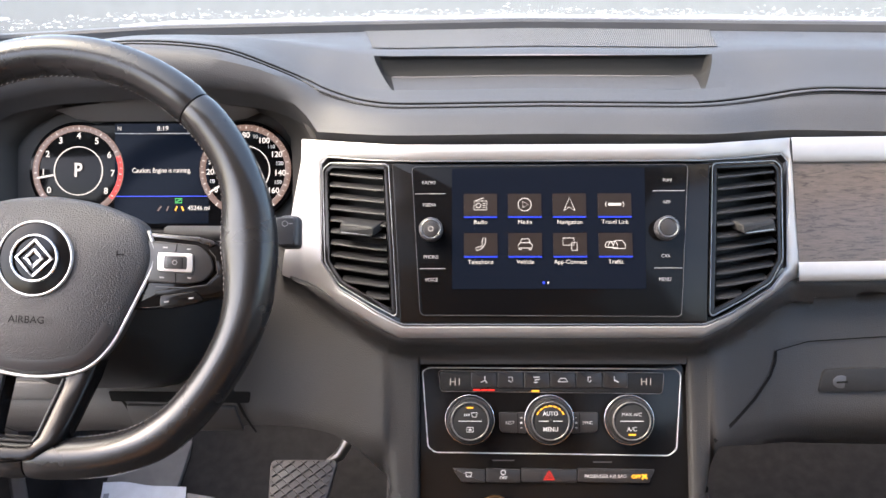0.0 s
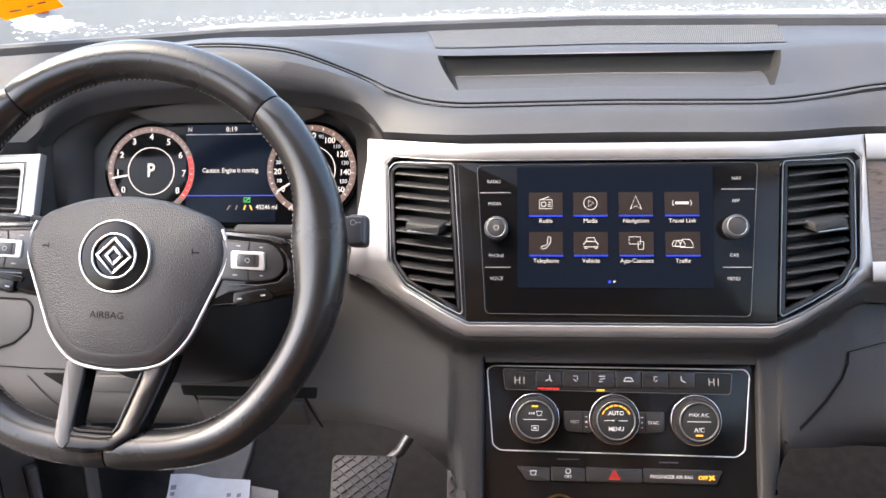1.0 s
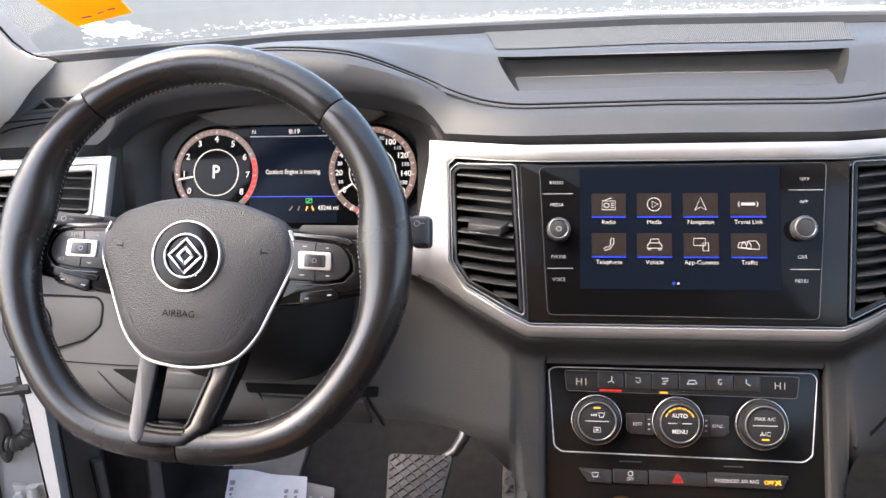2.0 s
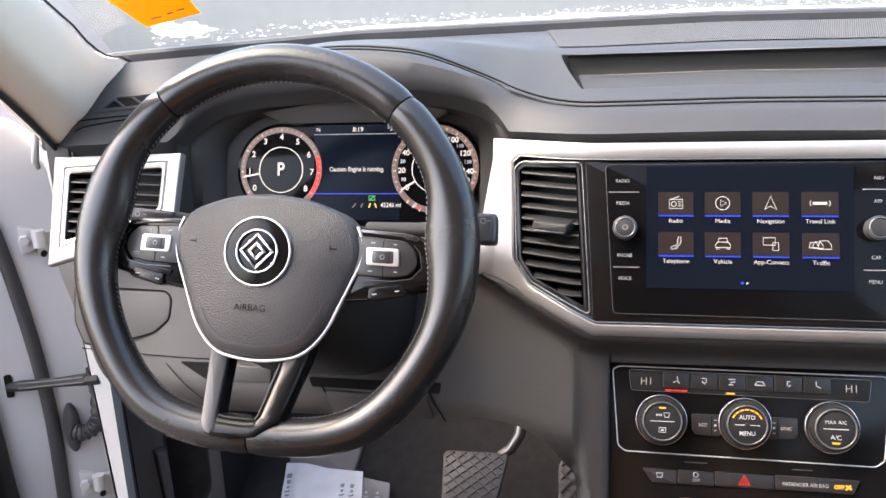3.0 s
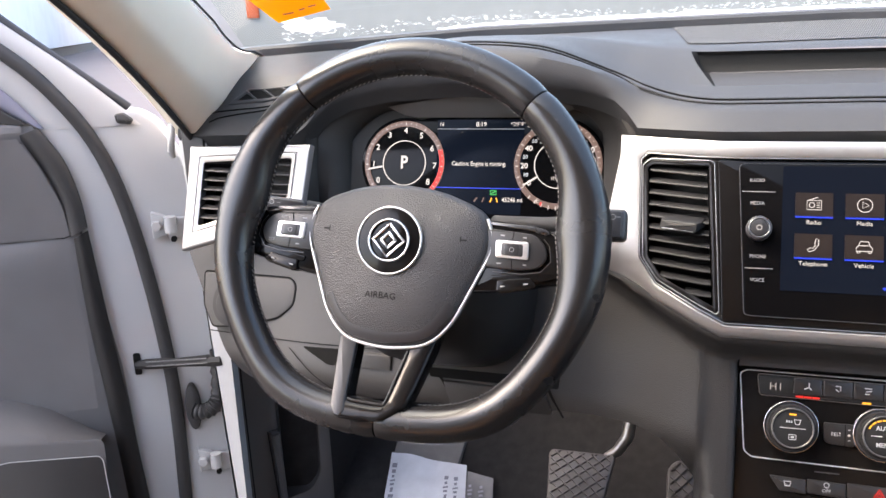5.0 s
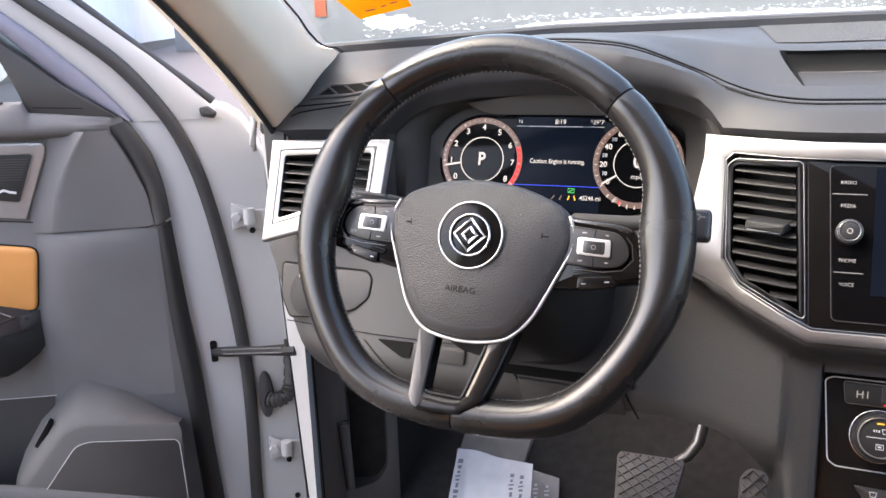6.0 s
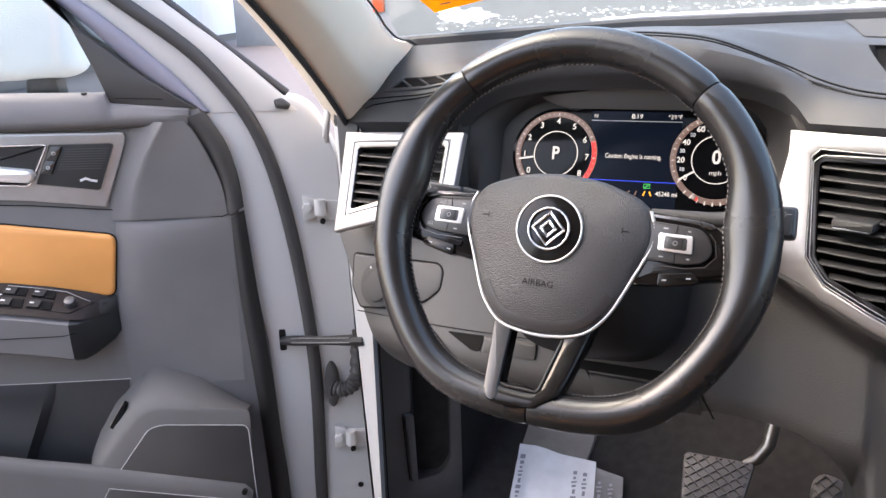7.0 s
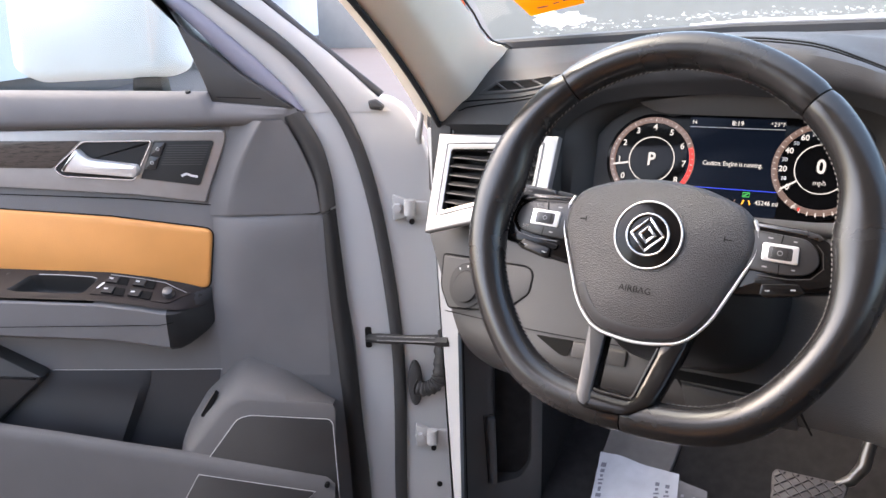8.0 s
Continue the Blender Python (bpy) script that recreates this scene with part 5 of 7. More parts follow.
for k in range(8):
    u0, u1 = EDGES[k] + 0.0006, EDGES[k + 1] - 0.0006
    if k in (0, 7):
        um = (u0 + u1) / 2
        for dx in (-0.0042, 0.0004, 0.0044):
            b = bmesh.new()
            stroke(b, [(um + dx, 0.0326), (um + dx, 0.0392)], CLIMATE, 0.0009, 0.0017)
            part("readout_stroke", b, READ, strip)
        b = bmesh.new()
        stroke(b, [(um - 0.0042, 0.0360), (um + 0.0004, 0.0360)], CLIMATE, 0.0008, 0.0018)
        part("readout_stroke", b, READ, strip)
        continue
    b = bmesh.new()
    prism(b, rounded([(u0, 0.0305), (u1, 0.0302), (u1, 0.0452), (u0, 0.0455)], 0.0012), CLIMATE, 0.0, 0.0026, 0.0008)
    key = part("button", b, BUTTON, strip, "dark grey button")
    um = (u0 + u1) / 2
    b = bmesh.new()
    marks = {1: [[(0.001, 0.004), (0.001, 0.0), (-0.003, -0.002)], [(0.001, 0.0), (0.003, -0.0025)]], 6: [[(-0.001, 0.004), (-0.001, 0.0), (0.003, -0.002)]], 2: [[(-0.002, 0.003), (0.002, 0.003), (0.002, -0.001)], [(-0.002, 0.0), (0.001, -0.002)]], 5: [[(0.002, 0.003), (-0.001, 0.003), (-0.001, -0.001)], [(0.002, 0.0), (0.0, -0.002)]], 3: [[(-0.003, 0.003), (0.003, 0.003)], [(-0.002, 0.0), (0.003, 0.001)], [(-0.003, -0.002), (0.001, -0.002)]], 4: [[(-0.0045, -0.0015), (-0.0025, 0.0018), (0.0025, 0.0018), (0.0045, -0.0015), (0.002, -0.0015), (-0.002, -0.0015), (-0.0045, -0.0015)]]}[k]
    for m in marks:
        stroke(b, [(um + x, 0.0375 + y) for x, y in m], CLIMATE, 0.0010, 0.0030)
    part("symbol", b, UIGREY, key)
for u0, u1, v, mat in ((-0.0720, -0.0655, 0.0282, UIRED), (-0.0645, -0.0585, 0.0281, UIRED), (-0.0575, -0.0515, 0.0280, UIRED), (-0.0160, -0.0085, 0.0272, UIAMBER)):
    b = bmesh.new()
    stroke(b, [(u0, v), (u1, v)], CLIMATE, 0.0016, 0.0018)
    part("indicator_light", b, mat, strip)
for i, u in enumerate((-0.0755, 0.0002, 0.0765)):
    v = 0.0002
    b = bmesh.new()
    prism(b, circle(u, v, 0.0236, 44), CLIMATE, -0.002, 0.004, 0.0012)
    dl = part("dial", b, KNOB, climate, "round grey dial with a chrome ring", 40)
    b = bmesh.new()
    prism(b, circle(u, v, 0.0205, 44), CLIMATE, 0.003, 0.0165, 0.0016)
    part("dial_collar", b, DARK, dl, "", 40)
    b = bmesh.new()
    ring(b, circle(u, v, 0.0168, 44), circle(u, v, 0.0182, 44), CLIMATE, 0.015, 0.0178, 0.0005)
    part("chrome_ring", b, STEEL, dl, "", 50)
    b = bmesh.new()
    prism(b, circle(u, v, 0.0164, 40), CLIMATE, 0.012, 0.0162, 0.0006)
    cap = part("dial_face", b, DARK, dl)
    b = bmesh.new()
    ring(b, circle(u, v, 0.0226, 44), circle(u, v, 0.0238, 44), CLIMATE, 0.003, 0.0052, 0.0004)
    part("base_ring", b, CHROME, dl, "thin chrome base ring", 50)
    b = bmesh.new()
    stroke(b, [(u - 0.0110, v), (u + 0.0110, v)], CLIMATE, 0.0007, 0.0166)
    part("divider", b, UIGREY, cap)
    n = 0.0167
    if i == 1:
        lettering("word", "AUTO", 0.0054, CLIMATE, u, v + 0.0068, n, UIGREY, cap, bold=0.0001, wide=0.95)
        lettering("word", "MENU", 0.0054, CLIMATE, u, v - 0.0078, n, UIGREY, cap, bold=0.0001, wide=0.95)
        b = bmesh.new()
        prism(b, circle(u, v, 0.0022, 16), CLIMATE, 0.0163, 0.0175, 0.0003)
        part("hub_dot", b, DARK, cap)
        for k in range(7):
            b = bmesh.new()
            a0 = 155 - k * 19
            stroke(b, [(u + 0.0140 * math.cos(radians(a0 - j * 3)), v + 0.0140 * math.sin(radians(a0 - j * 3))) for j in range(6)], CLIMATE, 0.0014, n)
            part("indicator_light", b, UIAMBER, cap)
    elif i == 0:
        for dx in (-0.0050, -0.0030, -0.0010):
            b = bmesh.new()
            stroke(b, [(u + dx - 0.0006, v + 0.0058), (u + dx + 0.0006, v + 0.0058)], CLIMATE, 0.0020, n)
            part("symbol_stroke", b, UIGREY, cap)
        b = bmesh.new()
        stroke(b, [(u + 0.0012, v + 0.0078), (u + 0.0068, v + 0.0078), (u + 0.0056, v + 0.0038), (u + 0.0024, v + 0.0038)], CLIMATE, 0.0008, n, True)
        stroke(b, [(u - 0.0030, v - 0.0100), (u + 0.0030, v - 0.0100), (u + 0.0030, v - 0.0058), (u - 0.0030, v - 0.0058)], CLIMATE, 0.0008, n, True)
        stroke(b, [(u - 0.0014, v - 0.0079), (u + 0.0014, v - 0.0079)], CLIMATE, 0.0016, n)
        part("symbol", b, UIGREY, cap)
        b = bmesh.new()
        stroke(b, [(u - 0.0030, v + 0.0124), (u + 0.0030, v + 0.0124)], CLIMATE, 0.0015, n)
        part("indicator_light", b, UIAMBER, cap)
    else:
        lettering("word", "MAX A/C", 0.0046, CLIMATE, u, v + 0.0060, n, UIGREY, cap)
        lettering("word", "A/C", 0.0058, CLIMATE, u, v - 0.0076, n, UIGREY, cap)
        b = bmesh.new()
        stroke(b, [(u - 0.0034, v - 0.0126), (u + 0.0034, v - 0.0126)], CLIMATE, 0.0016, n)
        part("indicator_light", b, UIAMBER, cap)
for sg, word in ((-1, "REST"), (1, "SYNC")):
    b = bmesh.new()
    p = [(0.0215, -0.0130), (0.0440, -0.0120), (0.0470, -0.0090), (0.0475, 0.0070), (0.0215, 0.0070)]
    p = [(sg * x, y) for x, y in p]
    prism(b, rounded(p if sg > 0 else p[::-1], 0.002), CLIMATE, -0.001, 0.0026, 0.0008)
    key = part("button", b, BUTTON, climate, "dark grey button")
    lettering("word", word, 0.0044, CLIMATE, sg * 0.0370, -0.0030, 0.0030, UIGREY, key, wide=0.9)
    b = bmesh.new()
    for v in (-0.0075, -0.0028, 0.002):
        stroke(b, [(sg * 0.0262 - 0.001, v), (sg * 0.0262 + 0.001, v)], CLIMATE, 0.0018 if v == -0.0028 else 0.0008, 0.0030)
    part("symbol", b, UIGREY, key)
    b = bmesh.new()
    stroke(b, [(sg * 0.0295, -0.0124), (sg * 0.0295, 0.0066)], CLIMATE, 0.0006, 0.0029)
    part("gap", b, SEAM, key)
# lower button row
ROW = (-0.0930, -0.0605, -0.0270, 0.0265, 0.1010)
for k in range(4):
    u0, u1 = ROW[k] + 0.0005, ROW[k + 1] - 0.0005
    b = bmesh.new()
    p = [(u0 + (0.009 if k == 0 else 0), -0.0585), (u1 - (0.006 if k == 3 else 0), -0.0592), (u1, -0.0468), (u0, -0.0455)]
    prism(b, rounded(p, 0.0014), CLIMATE, -0.001, 0.0024, 0.0008)
    key = part("button", b, BUTTON, climate, "dark grey button")
    um = (u0 + u1) / 2
    b = bmesh.new()
    if k == 0:
        stroke(b, [(um - 0.003, -0.0495), (um + 0.003, -0.0495), (um + 0.002, -0.0535), (um - 0.002, -0.0535)], CLIMATE, 0.0010, 0.0028, True)
        part("symbol", b, UIGREY, key)
    elif k == 1:
        stroke(b, circle(um, -0.0493, 0.0022, 14), CLIMATE, 0.0008, 0.0028, True)
        part("symbol", b, UIGREY, key)
        lettering("word", "OFF", 0.0042, CLIMATE, um, -0.0545, 0.0028, UIGREY, key)
    elif k == 2:
        stroke(b, [(um - 0.0048, -0.0560), (um + 0.0048, -0.0560), (um, -0.0480)], CLIMATE, 0.0014, 0.0028, True)
        stroke(b, [(um - 0.0020, -0.0545), (um + 0.0020, -0.0545), (um, -0.0512)], CLIMATE, 0.0008, 0.0028, True)
        part("hazard_triangle", b, UIRED, key, "red hazard triangle")
    else:
        b.free()
        lettering("word", "PASSENGER AIR BAG", 0.0047, CLIMATE, um - 0.0105, -0.0530, 0.0028, UIGREY, key, wide=0.92)
        lettering("word", "OFF", 0.0050, CLIMATE, um + 0.0185, -0.0534, 0.0028, UIAMBER, key, bold=0.0002)
        b = bmesh.new()
        stroke(b, [(um + 0.0240, -0.0555), (um + 0.0285, -0.0510)], CLIMATE, 0.0016, 0.0028)
        stroke(b, [(um + 0.0240, -0.0512), (um + 0.0290, -0.0550)], CLIMATE, 0.0016, 0.0028)
        part("seat_symbol", b, UIAMBER, key)
for u0, u1, v in ((-0.054, -0.033, -0.0385), (0.0420, 0.0600, -0.0400)):
    b = bmesh.new()
    stroke(b, [(u0, v), (u1, v)], CLIMATE, 0.0012, 0.0004)
    part("scratch", b, KNOB, panel)
b = bmesh.new()
stroke(b, [(u, -0.0755 + 0.004 * (1 - ((u + 0.052) / 0.011) ** 2)) for u in np.linspace(-0.063, -0.041, 12)], CLIMATE, 0.0022, 0.003)
part("chrome_arc", b, CHROME, climate, "edge of a chrome shifter ring")


# ---- driver's door ----
door = thing("car_door", DOOR(0, -0.6), "open white car door with grey panel and tan leather inlay", "car door")
SHELL = [(0.145, -0.60), (0.140, -0.38), (0.128, -0.115), (0.116, 0.100), (0.108, 0.156), (0.0995, 0.180), (0.0912, 0.2025), (0.080, 0.2265), (0.0695, 0.244), (0.048, 0.2585), (0.020, 0.262), (-0.070, 0.252), (-0.10, 0.240), (-1.05, 0.262), (-1.05, -0.60)]
b = bmesh.new()
prism(b, rounded(SHELL[::-1], 0.01), DOOR, -0.055, -0.010, 0.006, True)
part("door_shell", b, WHITE, door, "white painted door shell")


def band(name, inner, outer, n0, n1, mat, parent, label="", bulge=0.0):
    """A strip between two curves on the door."""
    b = bmesh.new()
    A, B = curve_points([(*p, 0) for p in inner], 6), curve_points([(*p, 0) for p in outer], 6)
    rows = []
    for p, q in zip(A, B):
        c = [(0, n0), (0, n1 - 0.002), (0.04, n1), (0.3, n1 + bulge * 0.8), (0.5, n1 + bulge), (0.7, n1 + bulge * 0.8), (0.96, n1), (1, n1 - 0.002), (1, n0)]
        rows.append([DOOR(p.x + (q.x - p.x) * t, p.y + (q.y - p.y) * t, h) for t, h in c])
    ngrid(b, rows, closed_u=True)
    return part(name, b, mat, parent, label, 40)


# window frame: white outer band, grey inner run, seals
F_IN = [(-0.078, 0.240), (-0.126, 0.298), (-0.243, 0.4025), (-0.43, 0.53), (-0.66, 0.60), (-1.02, 0.63)]
F_OUT = [(0.052, 0.240), (-0.030, 0.318), (-0.130, 0.400), (-0.32, 0.56), (-0.60, 0.67), (-1.04, 0.71)]
band("window_frame", F_IN, F_OUT, -0.05, -0.0085, WHITE, door, "white upper window frame")
P_IN = [(-0.090, 0.2485), (-0.162, 0.2986), (-0.271, 0.4031), (-0.45, 0.515), (-0.67, 0.578), (-1.02, 0.605)]
RUN = material("grey_violet_frame_trim", (0.15, 0.15, 0.19), 0.45, grain=0.2, scale=800, vary=0.06)
band("frame_trim", P_IN, [(x + 0.004, y + 0.002) for x, y in F_IN], -0.04, -0.004, RUN, door, "smooth grey inner frame trim", 0.004)
SEAL = [(0.043, -0.60), (0.043, -0.39), (0.046, -0.114), (0.009, 0.1555), (-0.063, 0.2965), (-0.184, 0.401), (-0.37, 0.538), (-0.625, 0.631), (-1.0, 0.67)]
b = bmesh.new()
tube(b, [DOOR(p.x, p.y, -0.006) for p in curve_points([(*p, 0) for p in SEAL], 8)], 0.0098, 10, flat=0.75, up=DOOR.n)
part("door_seal", b, RUBBER, door, "black rubber door seal", 60)
ORUB = [(0.024, 0.2570), (-0.078, 0.342), (-0.150, 0.404), (-0.34, 0.56), (-0.61, 0.668), (-1.0, 0.705)]
b = bmesh.new()
tube(b, [DOOR(p.x + 0.012, p.y + 0.006, -0.022) for p in curve_points([(*p, 0) for p in ORUB], 8)], 0.0062, 8, flat=0.9, up=DOOR.n)
part("outer_seal", b, RUBBER, door, "outer black rubber strip", 60)
b = bmesh.new()
tube(b, [DOOR(p.x - 0.008, p.y - 0.006, -0.014) for p in curve_points([(*p, 0) for p in ORUB], 8)], 0.0035, 8, up=DOOR.n)
part("outer_seal", b, RUBBER, door, "", 60)
b = bmesh.new()
prism(b, rounded([(0.020, 0.244), (0.038, 0.241), (0.042, 0.248), (0.030, 0.258), (0.018, 0.256)], 0.003), DOOR, -0.02, 0.000, 0.004)
part("seal_end", b, RUBBER, door, "black rubber end cap")
b = bmesh.new()
prism(b, [(-0.95, 0.27), (-0.95, 0.64), (-1.05, 0.66), (-1.05, 0.27)][::-1], DOOR, -0.06, -0.01, 0.004, True)
part("window_frame", b, WHITE, door)
b = bmesh.new()
prism(b, [(-0.10, 0.25), (-0.26, 0.41), (-0.45, 0.53), (-0.67, 0.59), (-0.98, 0.62), (-0.98, 0.25)], DOOR, -0.046, -0.042, 0, True)
pane = part("window_pane", b, GLASS, door, "clear side window")
pane.visible_shadow = False
# mirror triangle
b = bmesh.new()
TRI = [(-0.208, 0.2590), (-0.090, 0.2485), (-0.162, 0.2986), (-0.2303, 0.3556), (-0.271, 0.4031), (-0.33, 0.455), (-0.285, 0.430), (-0.250, 0.370), (-0.222, 0.300)]
prism(b, TRI, DOOR, -0.04, 0.004, 0.004)
tri = part("mirror_corner", b, LOWER, door, "dark grey mirror corner cover")
b = bmesh.new()
stroke(b, [(-0.200, 0.2665), (-0.135, 0.2630)], DOOR, 0.0012, 0.0045)
part("corner_seam", b, SEAM, tri)

# inner panel
PAN = [(-0.0096, -0.60), (-0.0096, -0.396), (-0.0205, -0.113), (-0.0547, 0.156), (-0.0865, 0.2485), (-0.208, 0.2605), (-0.98, 0.284), (-0.98, -0.60)]
b = bmesh.new()
prism(b, PAN[::-1], DOOR, -0.012, 0.0, 0.003)
panel = part("door_panel", b, DOORGREY, door, "dark grey moulded door panel")
band("edge_strip", [(-0.0370, -0.60), (-0.0370, -0.382), (-0.0414, -0.258), (-0.0485, -0.1395), (-0.0555, -0.032), (-0.0575, 0.0885)], [(-0.0045, -0.60), (-0.0060, -0.382), (-0.0130, -0.258), (-0.0197, -0.1395), (-0.0285, -0.032), (-0.0375, 0.0985)], -0.002, 0.002, DARK, door, "black edge strip of the panel", 0.006)
band("edge_strip", [(-0.0612, 0.0915), (-0.0655, 0.1398), (-0.0840, 0.1900), (-0.1070, 0.2350)], [(-0.0372, 0.1030), (-0.0412, 0.1487), (-0.0542, 0.1993), (-0.0800, 0.2440)], -0.002, 0.002, LOWER, door, "dark grey corner strip of the panel", 0.004)
# rounded shoulder along the window
b = bmesh.new()
rows = []
for u in (-0.98, -0.8, -0.6, -0.4, -0.3, -0.23, -0.2125, -0.207, -0.2, -0.17, -0.14, -0.115, -0.10):
    k = max(0.0, min(1, (-0.10 - u) / 0.13)) if u > -0.23 else 1
    top = 0.2750 + (-0.2185 - u) * 0.0265 if u < -0.212 else 0.2605 - (u + 0.208) * 0.10
    rows.append([DOOR(u, top - 0.002, -0.002), DOOR(u, top, 0.001), DOOR(u, top - 0.001, 0.003 + 0.003 * k), DOOR(u, top - 0.005, 0.003 + 0.010 * k), DOOR(u, top - 0.012, 0.003 + 0.017 * k), DOOR(u, 0.240, 0.003 + 0.021 * k), DOOR(u, 0.233, 0.002 + 0.021 * k), DOOR(u, 0.228, 0.001 + 0.016 * k), DOOR(u, 0.2255, 0.001 + 0.008 * k), DOOR(u, 0.2235, -0.001)])
ngrid(b, rows)
part("shoulder", b, DOORGREY, door, "rounded shoulder below the window", 60)
b = bmesh.new()
tube(b, [DOOR(-0.240, 0.2725, 0.006), DOOR(-0.240, 0.2765, 0.0075)], [0.0045, 0.0035], 10)
part("lock_pin", b, DARK, door, "small lock pin")
# convex front field and the crease below it
FIELD = [(0.0915, -0.228, -0.200, -0.0612), (0.106, -0.228, -0.1965, -0.0620), (0.125, -0.226, -0.1915, -0.0640), (0.142, -0.219, -0.1870, -0.0660), (0.165, -0.2095, -0.1765, -0.0745), (0.188, -0.200, -0.1645, -0.0830), (0.210, -0.193, -0.150, -0.0935), (0.2325, -0.180, -0.133, -0.1060)]
b = bmesh.new()
rows = []
for v, s0, s1, s2 in FIELD:
    lean = 0.015 * (v - 0.0915) / 0.141
    rows_v = [DOOR(s0 + (s1 - s0) * t, v, 0.001 + (0.004 + lean) * t * t) for t in (0, 0.35, 0.7, 0.92)]
    rows_v += [DOOR(s1 + (s2 - s1) * t, v, 0.001 + lean * (1 - 0.35 * t) + 0.004 * (1 - t)) for t in (0.0, 0.08, 0.35, 0.7, 1.0)]
    rows.append(rows_v)
ngrid(b, rows)
part("front_field", b, DOORGREY, door, "raised fold below the mirror corner", 60)
b = bmesh.new()
ngrid(b, [[DOOR(-0.2235 - 0.010 * min(1, (0.089 - v) / 0.09) + (0.163 + 0.010 * min(1, (0.089 - v) / 0.09)) * t, v, 0.0004 + 0.012 * k * h) for t, h in ((0, 0.0), (0.06, 0.25), (0.14, 0.7), (0.25, 0.97), (0.4, 0.97), (0.6, 0.72), (0.8, 0.3), (0.92, 0.04), (1.0, -0.08))] for v, k in ((0.0890, 0.0), (0.082, 0.45), (0.070, 0.78), (0.050, 0.92), (0.031, 0.9), (0.001, 0.74), (-0.035, 0.47), (-0.07, 0.24), (-0.10, 0.09), (-0.125, 0.02), (-0.15, -0.035), (-0.17, -0.06))])
part("lower_field", b, DOORGREY, door, "soft fold of the door panel", 60)
b = bmesh.new()
stroke(b, [(-0.565, 0.130), (-0.340, 0.1185), (-0.232, 0.108), (-0.182, 0.101), (-0.070, 0.0905), (-0.045, 0.0985)], DOOR, 0.0016, 0.0012)
part("panel_crease", b, SEAM, panel)
# silver trim with wood, handle bowl and tweeter
SIL = rounded([(-0.1930, 0.2190), (-0.1930, 0.2050), (-0.2315, 0.1130), (-0.335, 0.1255), (-0.5389, 0.141), (-0.90, 0.156), (-0.90, 0.236), (-0.5251, 0.2243), (-0.36, 0.2235)][::-1], [0, 0, 0, 0, 0, 0.002, 0.002, 0.012, 0.012])
b = bmesh.new()
prism(b, SIL, DOOR, -0.001, 0.006, 0.002)
part("silver_trim", b, SILVER, door, "satin silver door trim")
b = bmesh.new()
prism(b, [(-0.4080, 0.2075), (-0.4550, 0.1675), (-0.90, 0.180), (-0.90, 0.219), (-0.5276, 0.2094)][::-1], DOOR, 0.004, 0.0078, 0.001)
part("wood_inlay", b, WOOD, door, "grey-brown wood inlay")
HB = rounded([(-0.4035, 0.2065), (-0.4520, 0.1670), (-0.4400, 0.1560), (-0.3330, 0.1480), (-0.3005, 0.2060)][::-1], 0.006)
b = bmesh.new()
rows = [[DOOR(x, y, h) for x, y in p] for p, h in ((HB, 0.006), (HB, 0.0085), (inset(HB, 0.002), 0.0085), (inset(HB, 0.003), 0.0074), (inset(HB, 0.005), 0.0074))]
vs = ngrid(b, rows, closed_u=True)
b.faces.new(vs[-1])
bowl = part("handle_bowl", b, DARK, door, "dark recess behind the door handle", 30)
b = bmesh.new()
stroke(b, HB, DOOR, 0.0016, 0.0090, True)
part("bowl_edge", b, CHROME, bowl)
b = bmesh.new()
prism(b, rounded([(-0.4390, 0.1640), (-0.3300, 0.1530), (-0.3225, 0.1600), (-0.3240, 0.1715), (-0.3960, 0.1815), (-0.4090, 0.1960), (-0.4140, 0.1950)], [0.004, 0.003, 0.004, 0.004, 0.010, 0.003, 0.003]), DOOR, 0.006, 0.020, 0.005)
part("door_handle", b, BRIGHT, door, "bright chrome inner door handle", 40)
TW = rounded([(-0.2980, 0.2060), (-0.3240, 0.1500), (-0.2380, 0.1380), (-0.2340, 0.1400), (-0.2085, 0.2020), (-0.2120, 0.2050)][::-1], 0.002)
b = bmesh.new()
prism(b, TW, DOOR, 0.004, 0.0075, 0.0006)
tw = part("tweeter_grille", b, DARK, door, "ribbed black tweeter grille")
b = bmesh.new()
stroke(b, TW, DOOR, 0.0012, 0.0080, True)
part("grille_edge", b, STEEL, tw)
for k in range(9):
    y = 0.1985 - k * 0.0035
    t = (0.2060 - y) / 0.056
    b = bmesh.new()
    stroke(b, [(-0.274 - 0.026 * t, y), (-0.2125 - 0.0260 * t, y - 0.0008)], DOOR, 0.0013, 0.0079)
    part("rib", b, LOWER, tw)
b = bmesh.new()
stroke(b, [(-0.262, 0.1530), (-0.254, 0.1560), (-0.246, 0.1530), (-0.238, 0.1515)], DOOR, 0.0034, 0.0081)
part("maker_mark", b, UIGREY, tw, "plain silver mark")
for p in ([(-0.2945, 0.2040), (-0.3045, 0.1850), (-0.2900, 0.1835), (-0.2805, 0.2025)], [(-0.3055, 0.1835), (-0.3150, 0.1650), (-0.3005, 0.1635), (-0.2910, 0.1820)]):
    b = bmesh.new()
    prism(b, rounded(p, 0.001), DOOR, 0.007, 0.0100, 0.0006)
    key = part("lock_button", b, BUTTON, tw, "dark lock button")
    c = (sum(q[0] for q in p) / 4, sum(q[1] for q in p) / 4)
    b = bmesh.new()
    stroke(b, circle(*c, 0.0022, 12), DOOR, 0.0009, 0.0103, True)
    part("lock_mark", b, UIGREY, key)
